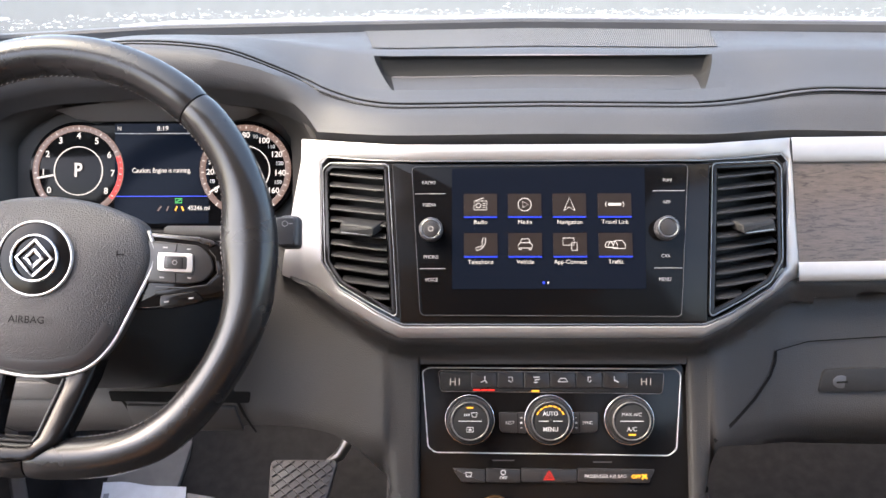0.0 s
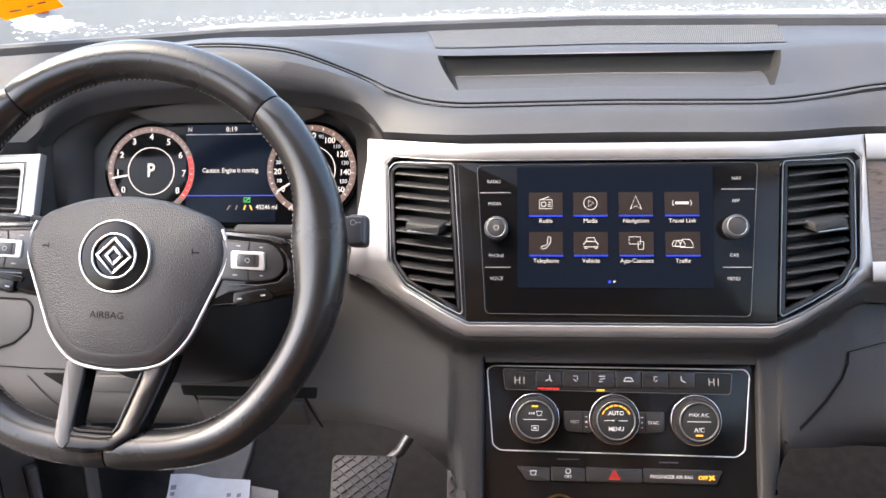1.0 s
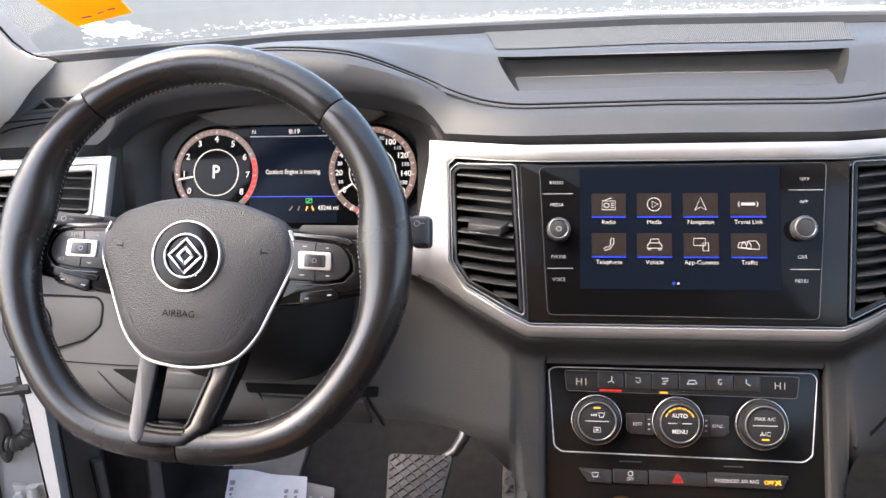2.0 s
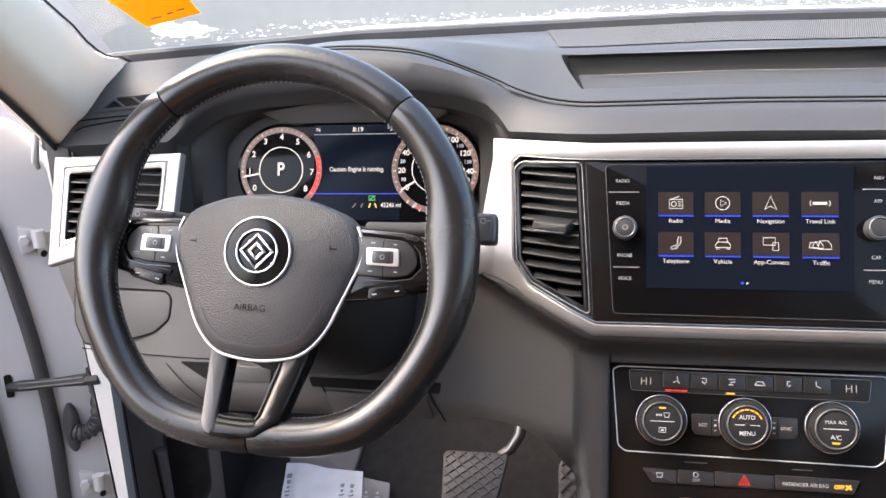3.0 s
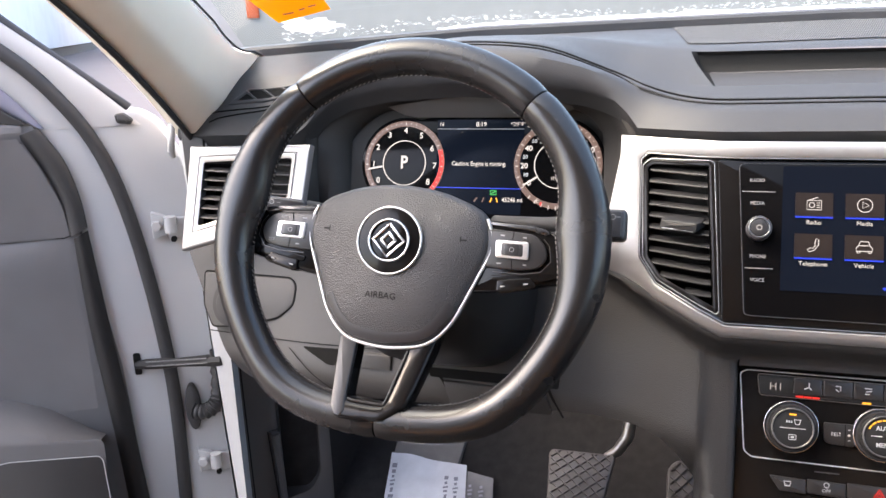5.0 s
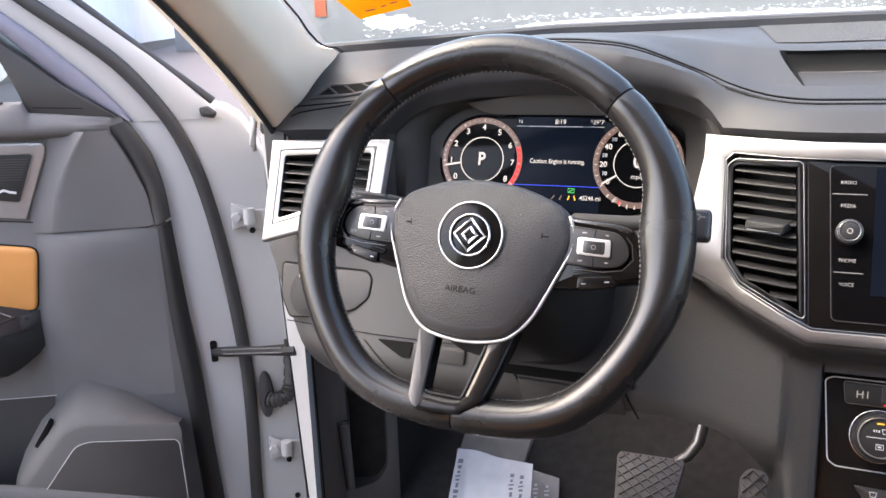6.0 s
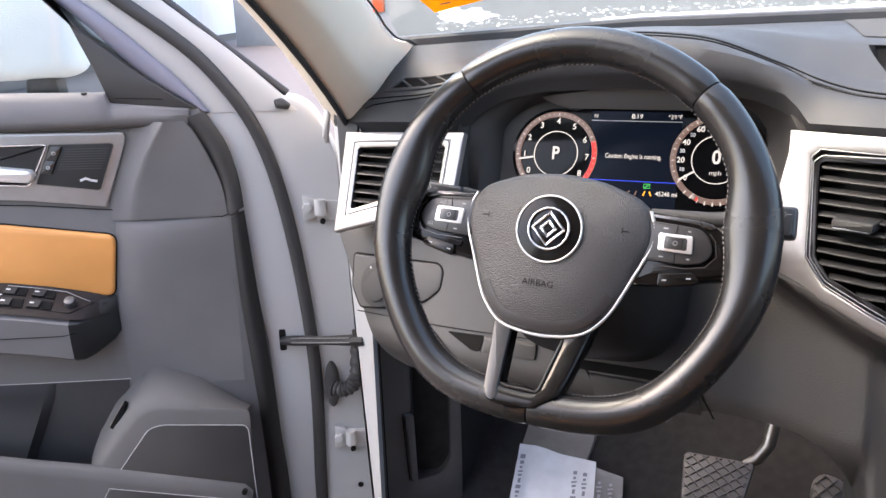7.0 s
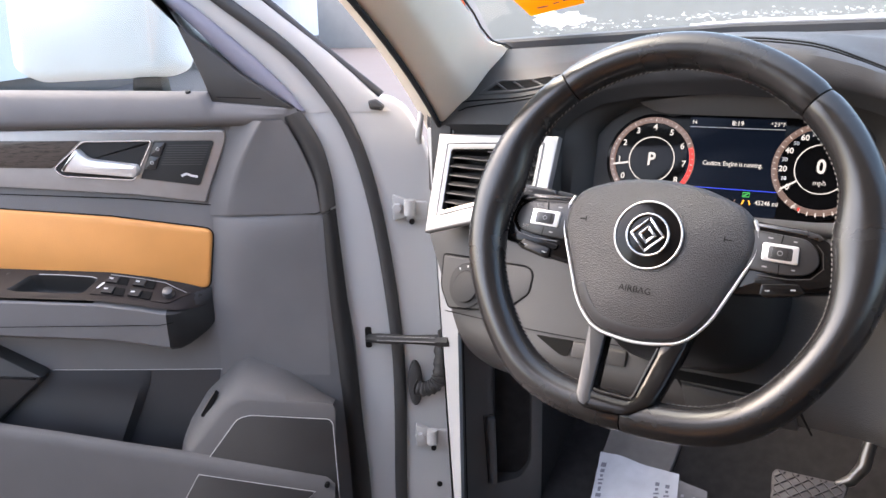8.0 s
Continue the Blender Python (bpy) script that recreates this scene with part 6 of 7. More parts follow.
# leather inlay
ORA = rounded([(-0.2245, 0.0700), (-0.2384, -0.0230), (-0.3876, 0.0000), (-0.564, 0.0080), (-0.88, 0.008), (-0.88, 0.130), (-0.548, 0.1060), (-0.38, 0.0920)][::-1], [0, 0.012, 0.012, 0, 0, 0, 0.012, 0.014])
b = bmesh.new()
prism(b, inset(ORA, -0.0016), DOOR, -0.001, 0.0022, 0.0008)
part("inlay_gap", b, SEAM, door)
b = bmesh.new()
prism(b, ORA, DOOR, 0.001, 0.0075, 0.004)
part("leather_inlay", b, ORANGE, door, "tan leather inlay", 50)
# armrest
def armrest_piece(stations, hole=None):
    b = bmesh.new()
    rows = []
    for u, f, top, d in stations:
        w = 0.060 * f
        vt = top - 0.012 - (0.018 * f)
        rows.append([DOOR(u, top, 0.0), DOOR(u, top + 0.002, 0.006 * f), DOOR(u, top - 0.026 * f * 0.5, w * 0.5), DOOR(u, vt, w - 0.004 * f), DOOR(u, vt - 0.003, w), DOOR(u, vt - 0.030, w - 0.001), DOOR(u, vt - 0.056 + d, w - 0.004 * f), DOOR(u, vt - 0.062 + d, w - 0.012 * f), DOOR(u, -0.085 + d, 0.0)])
    ngrid(b, rows, skip=hole)
    return b


BROWN = material("dark_brown_trim", (0.0135, 0.0100, 0.0095), 0.5, spec=0.2, grain=0.2, scale=900, vary=0.1)
arm = part("armrest", armrest_piece(((-0.95, 1.0, 0.010, 0), (-0.75, 1.0, 0.010, 0), (-0.564, 1.0, 0.0105, 0), (-0.540, 1.0, 0.0096, 0), (-0.398, 1.0, 0.0025, 0), (-0.3876, 1.0, 0.002, 0), (-0.33, 1.0, -0.006, 0), (-0.30, 1.0, -0.0115, 0), (-0.290, 0.99, -0.0135, 0)), lambda i, j: i == 3 and 1 <= j <= 2), DOORGREY, door, "grey armrest with a dark top", 35)
part("armrest_cap", armrest_piece(((-0.290, 0.99, -0.0135, 0), (-0.278, 0.90, -0.016, 0.001), (-0.266, 0.70, -0.0185, 0.004), (-0.255, 0.46, -0.0205, 0.008), (-0.243, 0.2, -0.0230, 0.014), (-0.236, 0.04, -0.0245, 0.022))), DARK, arm, "black front cap of the armrest", 35)


def armtop(u, v, n=0.0):
    """The sloping top of the armrest, v across it from the panel (0) to the edge (1)."""
    top = table(u, [(-0.95, 0.010), (-0.564, 0.0105), (-0.45, 0.006), (-0.3876, 0.002), (-0.33, -0.006), (-0.29, -0.0135), (-0.25, -0.021)])
    w = 0.058 * table(u, [(-0.95, 1), (-0.30, 1), (-0.272, 0.85), (-0.255, 0.5), (-0.24, 0.1)])
    return DOOR(u, top + 0.0035 - 0.033 * v + n * 0.88, w * v + n * 0.47)


b = bmesh.new()
rows = [[armtop(u, v, 0.0040) for v in (0.06, 0.22, 0.5, 0.84, 0.975)] for u in (-0.95, -0.7, -0.564, -0.545, -0.392, -0.3876, -0.33, -0.30, -0.285, -0.272, -0.262, -0.252, -0.244)]
ngrid(b, rows, skip=lambda i, j: i == 3 and 1 <= j <= 2)
part("armrest_top", b, BROWN, arm, "dark brown top plate", 45)
# grab cup sunk into the top plate
MOUTH = subdivided(rounded([(-0.533, 0.74), (-0.516, 0.79), (-0.424, 0.80), (-0.414, 0.72), (-0.402, 0.34), (-0.410, 0.28), (-0.496, 0.255), (-0.508, 0.30)], 0.0015, 3), 2)
BRIM = [(-0.4685 + (x + 0.4685) * min(0.0765 / max(1e-4, abs(x + 0.4685)), 0.31 / max(1e-4, abs(y - 0.53))), 0.53 + (y - 0.53) * min(0.0765 / max(1e-4, abs(x + 0.4685)), 0.31 / max(1e-4, abs(y - 0.53)))) for x, y in MOUTH]
b = bmesh.new()
ngrid(b, [[armtop(-0.4685 + (x + 0.4685) * 1.22, 0.53 + (y - 0.53) * 1.2, 0.0043) for x, y in BRIM], [armtop(x, y, 0.0044) for x, y in MOUTH]], closed_u=True)
part("cup_brim", b, BROWN, arm, "", 45)
b = bmesh.new()
vs = ngrid(b, [[armtop(-0.465 + (x + 0.465) * k, 0.55 + (y - 0.55) * k, h) for x, y in MOUTH] for k, h in ((1.0, 0.0046), (0.985, 0.0040), (0.95, -0.004), (0.90, -0.016), (0.84, -0.024), (0.74, -0.027))], closed_u=True)
b.faces.new(vs[-1])
grab = part("grab_recess", b, LOWER, arm, "dark grab cup", 50)
b = bmesh.new()
tube(b, [armtop(x, y, 0.0052) for x, y in ((-0.494, 0.262), (-0.45, 0.268), (-0.412, 0.282), (-0.404, 0.32))], 0.0010, 6)
part("cup_edge", b, STEEL, grab, "", 50)
b = bmesh.new()
prism(b, rounded([(-0.405, 0.80), (-0.290, 0.80), (-0.262, 0.45), (-0.300, 0.22), (-0.385, 0.20)], 0.006), armtop, 0.004, 0.0056, 0.0006)
swp = part("switch_plate", b, BROWN, arm, "dark window switch plate")
for u in (-0.372, -0.332):
    for v in (0.34, 0.66):
        b = bmesh.new()
        prism(b, rounded([(u - 0.0130 - 0.006 * v, v + 0.10), (u + 0.0040 - 0.006 * v, v + 0.10), (u + 0.0060 - 0.006 * v, v - 0.10), (u - 0.0100 - 0.006 * v, v - 0.10)], 0.002), armtop, 0.005, 0.0085, 0.0012)
        key = part("window_switch", b, DARK, swp, "window switch")
        b = bmesh.new()
        prism(b, rounded([(u + 0.0015, v + 0.11), (u + 0.0160, v + 0.11), (u + 0.0160, v - 0.11), (u + 0.0015, v - 0.11)], 0.002), armtop, 0.005, 0.0060)
        part("switch_well", b, SEAM, swp, "black finger well")
        b = bmesh.new()
        stroke(b, [(u - 0.0090 - 0.006 * v, v), (u - 0.0030 - 0.006 * v, v)], armtop, 0.04, 0.0096)
        part("switch_mark", b, UIGREY, key)
b = bmesh.new()
stroke(b, [(-0.397, 0.62), (-0.390, 0.44)], armtop, 0.004, 0.0060)
part("switch_mark", b, UIGREY, swp)
b = bmesh.new()
c = armtop(-0.292, 0.52)
prism(b, circle(0, 0, 0.0085, 24), lambda u, v, n: c + DOOR.u * u + (DOOR.n * 0.83 - DOOR.v * 0.55) * v + (DOOR.v * 0.83 + DOOR.n * 0.55) * n, 0.004, 0.015, 0.003)
part("mirror_knob", b, KNOB, swp, "round mirror adjuster knob")
# Thin bright line painted in for light along the plate's edge.
b = bmesh.new()
tube(b, [armtop(u, v, 0.0058) for u, v in ((-0.385, 0.19), (-0.345, 0.195), (-0.302, 0.21), (-0.282, 0.34), (-0.268, 0.44))], 0.0007, 6)
part("lit_plate_edge", b, STEEL, swp)
b = bmesh.new()
stroke(b, [(-0.95, -0.062), (-0.30, -0.062), (-0.280, -0.058)], lambda u, v, n: DOOR(u, v, 0.0598 + n), 0.0012, 0.0006)
part("armrest_seam", b, SEAM, arm)
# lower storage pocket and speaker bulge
# Near-black sheet on the panel carries the shade inside the pocket.
HOLL = material("shade_dark_pocket_lining", (0.02, 0.02, 0.022), 0.6, grain=0.3, scale=700, vary=0.15)
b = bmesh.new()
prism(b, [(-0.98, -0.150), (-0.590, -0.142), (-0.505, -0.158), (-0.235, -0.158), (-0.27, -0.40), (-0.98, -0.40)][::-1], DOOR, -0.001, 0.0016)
part("pocket_lining", b, HOLL, door, "door pocket lining, coloured dark for the shade inside")
# Step leans up so the pocket's left part catches more light.
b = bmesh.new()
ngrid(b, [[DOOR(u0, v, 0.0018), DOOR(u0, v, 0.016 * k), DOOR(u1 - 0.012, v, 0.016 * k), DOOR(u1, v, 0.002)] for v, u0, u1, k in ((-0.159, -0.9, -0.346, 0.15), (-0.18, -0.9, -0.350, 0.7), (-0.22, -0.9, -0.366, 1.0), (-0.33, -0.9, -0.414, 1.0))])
part("pocket_step", b, HOLL, door, "shallow step in the door pocket, raised to shade lighter", 30)
b = bmesh.new()
stroke(b, [(-0.505, -0.1565), (-0.38, -0.1575), (-0.232, -0.1575)], DOOR, 0.0012, 0.0022)
part("lining_edge", b, THREAD, panel)
b = bmesh.new()
prism(b, rounded([(-0.98, -0.130), (-0.60, -0.105), (-0.505, -0.158), (-0.580, -0.225), (-0.66, -0.30), (-0.98, -0.30)][::-1], 0.01), DOOR, 0.0, 0.030, 0.010)
part("pocket_shoulder", b, LOWER, door, "dark moulded shoulder of the door pocket")
# outer wall of the pocket
W_TOP = [(-0.98, -0.150), (-0.64, -0.205), (-0.5636, -0.2203), (-0.4729, -0.2353), (-0.3652, -0.2552), (-0.2743, -0.2703), (-0.16, -0.2930), (-0.0640, -0.3125), (-0.052, -0.325)]
b = bmesh.new()
rows = []
for u, v in W_TOP:
    rows.append([DOOR(u, v - 0.03, 0.052), DOOR(u, v - 0.004, 0.055), DOOR(u, v, 0.060), DOOR(u, v - 0.001, 0.066), DOOR(u, v - 0.006, 0.071), DOOR(u, v - 0.020, 0.074), DOOR(u, v - 0.12, 0.072), DOOR(u, -0.58, 0.060), DOOR(u, -0.60, 0.0)])
ngrid(b, rows)
part("pocket_wall", b, DOORLOW, door, "grey outer wall of the door pocket", 40)
b = bmesh.new()
prism(b, rounded([(-0.300, -0.365), (-0.2599, -0.3025), (-0.0830, -0.3330), (-0.112, -0.375)][::-1], 0.006), DOOR, 0.068, 0.0755, 0.001)
bot = part("pocket_inset", b, LOWER, door, "dark inset in the pocket wall")
b = bmesh.new()
stroke(b, [(-0.295, -0.3600), (-0.2610, -0.3010), (-0.0815, -0.3315), (-0.098, -0.350)], DOOR, 0.0012, 0.0758)
part("inset_edge", b, THREAD, bot)
# speaker bulge
b = bmesh.new()
rows = []
BF = [(-0.2900, -0.2900), (-0.2777, -0.2710), (-0.2440, -0.2300), (-0.2128, -0.1929), (-0.1950, -0.1835), (-0.1770, -0.1810), (-0.12, -0.1860), (-0.0600, -0.1905), (-0.050, -0.193)]
BB = [(-0.3040, -0.2720), (-0.2900, -0.2420), (-0.2600, -0.1950), (-0.2200, -0.1565), (-0.2080, -0.1440), (-0.1850, -0.1386), (-0.1300, -0.1610), (-0.075, -0.2020), (-0.055, -0.2140)]
for f, r in zip(BF, BB):
    rows.append([DOOR(*r, -0.001), DOOR(r[0] * 0.8 + f[0] * 0.2, r[1] * 0.8 + f[1] * 0.2, 0.020 if f[0] < -0.1 else 0.006), DOOR(r[0] * 0.35 + f[0] * 0.65, r[1] * 0.35 + f[1] * 0.65, 0.050 if f[0] < -0.1 else 0.035), DOOR(f[0], f[1], 0.059), DOOR(f[0] + 0.004, f[1] - 0.005, 0.0615), DOOR(f[0] + 0.03 * (1 if f[0] < -0.2 else 0), -0.42, 0.060)])
ngrid(b, rows)
part("speaker_bulge", b, DOORLOW, door, "rounded speaker housing", 45)
SPK = rounded([(-0.2580, -0.2950), (-0.1960, -0.2130), (-0.176, -0.2075), (-0.055, -0.2150), (-0.050, -0.222), (-0.046, -0.40), (-0.25, -0.40)][::-1], [0, 0, 0.006, 0.004, 0.008, 0.012, 0])
b = bmesh.new()
prism(b, SPK, DOOR, 0.058, 0.0635, 0.001)
spk = part("speaker_cover", b, LOWER, door, "dark speaker cover")
b = bmesh.new()
stroke(b, SPK, DOOR, 0.0014, 0.0640, True)
part("cover_edge", b, THREAD, spk)
b = bmesh.new()
prism(b, rounded([(-0.2600, -0.2180), (-0.2500, -0.2230), (-0.2310, -0.1850), (-0.2360, -0.1800)], 0.002), DOOR, 0.030, 0.0440, 0.001)
btn = part("bin_button", b, SEAM, door, "small black switch with a silver edge")
b = bmesh.new()
stroke(b, [(-0.2580, -0.2130), (-0.2345, -0.1780)], DOOR, 0.0016, 0.0446)
part("switch_edge", b, STEEL, btn)
b = bmesh.new()
tube(b, [DOOR(-0.063, -0.321, 0.070), DOOR(-0.063, -0.321, 0.077)], 0.004, 12)
part("screw_cap", b, SEAM, door)
# hinges on the shell
for hv, hu in ((0.0975, 0.066), (-0.2785, 0.0890)):
    b = bmesh.new()
    prism(b, rounded([(hu - 0.018, hv + 0.020), (hu - 0.018, hv - 0.020), (hu + 0.002, hv - 0.014), (hu + 0.002, hv + 0.012)], 0.003), DOOR, -0.012, 0.000, 0.002)
    hg = part("hinge", b, WHITE, door, "white painted door hinge")
    b = bmesh.new()
    tube(b, [DOOR(hu + 0.008, hv + 0.013, 0.004), DOOR(hu + 0.008, hv - 0.010, 0.004)], 0.0085, 14)
    part("hinge_pin", b, WHITE, hg, "", 50)
    b = bmesh.new()
    tube(b, [DOOR(hu - 0.011, hv, -0.002), DOOR(hu - 0.011, hv, 0.006)], [0.0085, 0.0065], 6)
    part("hinge_bolt", b, WHITE, hg)
    b = bmesh.new()
    prism(b, rounded([(hu + 0.002, hv - 0.022), (hu + 0.034, hv - 0.020), (hu + 0.034, hv + 0.008), (hu + 0.002, hv + 0.010)], 0.004), DOOR, -0.012, -0.004, 0.002)
    part("hinge_leaf", b, WHITE, hg)
    b = bmesh.new()
    tube(b, [DOOR(hu + 0.010, hv - 0.0215, -0.006), DOOR(hu + 0.010, hv - 0.0215, 0.0005)], 0.0042, 12)
    part("bolt_hole", b, SEAM, hg)
b = bmesh.new()
tube(b, [DOOR(0.1067, -0.370, -0.012), DOOR(0.1067, -0.370, -0.008)], 0.0045, 12)
part("bolt_hole", b, SEAM, door)
# check strap
b = bmesh.new()
prism(b, rounded(rect(-0.004, -0.128, 0.006, -0.094), 0.003), DOOR, -0.012, -0.008)
part("strap_slot", b, SEAM, door)
strap = thing("check_strap", DOOR(0.06, -0.115), "black steel door check strap", "check strap")
S0, S1 = DOOR(0.000, -0.113, -0.010), Vector((-0.672, 0.948, 0.9195))
b = bmesh.new()
pts = [S0.lerp(S1, t) for t in (0, 0.15, 0.35, 0.5, 0.7, 0.85, 0.95, 1.0)]
tube(b, pts, [0.006, 0.0075, 0.0075, 0.0062, 0.0072, 0.0082, 0.009, 0.008], 8, flat=1.1)
part("strap_bar", b, DARK, strap, "", 40)
for dz in (0.0065, -0.0005):
    b = bmesh.new()
    tube(b, [p + Vector((0.001, -0.008, dz)) for p in pts[1:6]], 0.0011, 6)
    part("strap_edge", b, KNOB, strap)
b = bmesh.new()
tube(b, [S1 + Vector((-0.014, 0.004, 0.012)), S1 + Vector((-0.014, 0.004, -0.014))], 0.008, 12)
part("strap_pivot", b, DARK, strap)
# wiring boot
boot = thing("wiring_boot", DOOR(0.075, -0.19), "black ribbed rubber wiring boot between door and body", "rubber boot")
b = bmesh.new()
prism(b, circle(0.0725, -0.188, 0.0115, 24, 0.038), DOOR, -0.011, 0.000, 0.004)
part("flange", b, RUBBER, boot)
path = curve_points([DOOR(0.074, -0.192, 0.0), DOOR(0.090, -0.193, 0.006), DOOR(0.106, -0.184, 0.006), DOOR(0.113, -0.165, 0.002), DOOR(0.116, -0.12, -0.008)], 8)
b = bmesh.new()
tube(b, path, [0.0115 + 0.0016 * math.sin(i * 2.2) for i in range(len(path))], 12)
part("bellows", b, RUBBER, boot, "", 60)
# mirror outside the window
mir = thing("door_mirror", DOOR(-0.44, 0.28, -0.2), "white painted door mirror housing with wet snow", "door mirror")
b = bmesh.new()
rows = []
MO = rounded([(-0.595, 0.300), (-0.560, 0.2800), (-0.330, 0.2860), (-0.303, 0.300), (-0.298, 0.44), (-0.330, 0.490), (-0.560, 0.485), (-0.592, 0.43)], [0.015, 0.02, 0.02, 0.015, 0.03, 0.04, 0.04, 0.04])
rows = [[DOOR(-0.445 + (x + 0.445) * s, 0.385 + (y - 0.385) * s, n) for x, y in MO] for s, n in ((0.8, -0.16), (0.95, -0.175), (1.0, -0.20), (1.0, -0.22), (0.93, -0.26), (0.8, -0.29), (0.5, -0.31))]
vs = ngrid(b, rows, closed_u=True)
b.faces.new(vs[0])
b.faces.new(vs[-1])
part("housing", b, SNOWCAP, mir, "", 60)
b = bmesh.new()
prism(b, rounded([(-0.41, 0.20), (-0.34, 0.20), (-0.35, 0.288), (-0.40, 0.288)], 0.01), DOOR, -0.225, -0.190, 0.008, True)
part("foot", b, DARK, mir, "black mirror foot")


# ---- footwell ----
b = bmesh.new()
ngrid(b, [[Vector((x, y, z)) for x in np.linspace(-0.70, 0.95, 14)] for y, z in ((-2.2, 0.50), (0.75, 0.50), (0.9, 0.53), (1.0, 0.57), (1.1, 0.61), (1.25, 0.67), (1.32, 0.73), (1.36, 0.80), (1.40, 1.2))])
tagged(part("floor", b, CARPET, None, "", 50), "dark grey car floor carpet rising to the firewall", "floor", kind="structure")
FLO = Fr((0, 1.0, 0.57), (1, 0, 0), (0, 0.15, 0.06))
FOOT = material("worn_grey_footrest", (0.125, 0.116, 0.110), 0.6, spec=0.3, grain=0.3, scale=500, vary=0.15, vary_scale=30)
rest = thing("footrest", FLO(-0.47, 0.25), "plain grey plastic footrest plate", "footrest")
b = bmesh.new()
prism(b, rounded([(-0.520, 0.16), (-0.408, 0.16), (-0.405, 0.34), (-0.530, 0.34)], 0.01), FLO, 0.0, 0.010, 0.003)
part("plate", b, FOOT, rest)
paper = thing("paper_floor_mat", FLO(-0.45, 0.1, 0.012), "white protective paper floor mat with grey printed lines", "floor mat")
b = bmesh.new()
rows = []
for i in range(15):
    u = -0.525 + i * 0.0095
    row = []
    for j in range(12):
        v = -0.12 + j * 0.0305
        top = 0.212 - 0.10 * (u + 0.525)
        v = min(v, 10) * (top + 0.12) / 0.3355 - 0.12 + 0.12 * (top + 0.12) / 0.3355
        wav = 0.0035 * noise.noise((u * 22, v * 14, 0)) + 0.0025 * math.sin(u * 70 + v * 20)
        row.append(FLO(u + 0.18 * (0.21 - v), v, 0.0155 + wav))
    rows.append(row)
ngrid(b, rows)
sheet = part("sheet", b, PAPER, paper, "crumpled white paper", 60)
for u in (-0.514, -0.424, -0.408, -0.384, -0.366):
    b = bmesh.new()
    v = -0.10
    k = 0
    while v < 0.178 - 0.1 * (u + 0.525):
        h = (0.004, 0.007, 0.003, 0.009, 0.005)[k * 7 % 5]
        stroke(b, [(u + 0.18 * (0.21 - v), v), (u + 0.18 * (0.21 - v) - 0.001, v + h)], FLO, 0.0045 + 0.002 * (k % 3), 0.0215)
        v += h + 0.004
        k += 1
    part("print_bar", b, INK, sheet)
b = bmesh.new()
rows = [[FLO(u + 0.18 * (0.21 - v * 0.2), v * (0.20 - 0.12 * (u + 0.36)) - 0.12, 0.0130 + 0.002 * noise.noise((u * 30, v * 5, 3))) for v in np.linspace(0, 1.55, 10)] for u in np.linspace(-0.3925, -0.325, 9)]
ngrid(b, rows)
CLEAR = material("cloudy_plastic_film", (0.05, 0.05, 0.053), 0.4, grain=0.5, scale=90, vary=0.3, vary_scale=30)
part("film_edge", b, CLEAR, paper, "cloudy film at the mat's edge", 60)

# pedals
brake = thing("brake_pedal", (-0.20, 1.12, 0.70), "brake pedal with worn cross-hatched rubber pad on steel arm", "pedal", "pedals")
PED = Fr((-0.2005, 1.118, 0.703), (1, 0, 0), (0, 0.93, 0.37))


def pedal_pad(parent, at, outline, step):
    b = bmesh.new()
    prism(b, rounded(outline, 0.009), at, -0.010, 0.0, 0.003, True)
    pad = part("pad", b, PEDALRUB, parent, "cross-hatched rubber pad")
    us, vs_ = [p[0] for p in outline], [p[1] for p in outline]
    hole = inset(outline, 0.004)
    for sg in (1, -1):
        for k in range(-14, 15):
            # one raised rib along a diagonal, cut to the pad
            pts = []
            c = k * step
            for i in range(len(hole)):
                a, e = Vector(hole[i]), Vector(hole[(i + 1) % len(hole)])
                fa, fe = a.y - sg * a.x - c, e.y - sg * e.x - c
                if fa * fe < 0:
                    pts.append(a.lerp(e, fa / (fa - fe)))
            if len(pts) < 2 or (pts[0] - pts[1]).length < 0.008:
                continue
            d = (pts[1] - pts[0]).normalized()
            s = Vector((-d.y, d.x)) * 0.0011
            b = bmesh.new()
            prism(b, [tuple(pts[0] + s), tuple(pts[0] - s), tuple(pts[1] - s), tuple(pts[1] + s)], at, -0.001, 0.0022, 0.0006, False)
            part("rib", b, PEDALRUB, pad)
    return pad


pedal_pad(brake, PED, [(-0.040, -0.055), (0.038, -0.055), (0.050, 0.040), (0.046, 0.045), (-0.046, 0.045), (-0.050, 0.038)], 0.0185)
b = bmesh.new()
tube(b, [(-0.165, 1.163, 0.712), (-0.148, 1.167, 0.722), (-0.134, 1.172, 0.745), (-0.128, 1.19, 0.79), (-0.124, 1.22, 1.0)], [0.006, 0.0085, 0.0095, 0.0095, 0.010], 12)
part("arm", b, STEEL, brake, "worn steel pedal arm", 50)
gas = thing("accelerator_pedal", (-0.055, 1.12, 0.66), "long black accelerator pedal with cross-hatched rubber pad", "pedal", "pedals")
GAS = Fr((-0.052, 1.105, 0.690), (1, 0.10, 0), (0, 0.75, 0.66))
pedal_pad(gas, GAS, [(-0.026, -0.09), (0.026, -0.09), (0.024, 0.052), (-0.004, 0.060), (-0.018, 0.045)], 0.0185)

# ---- body round the cabin ----
b = bmesh.new()
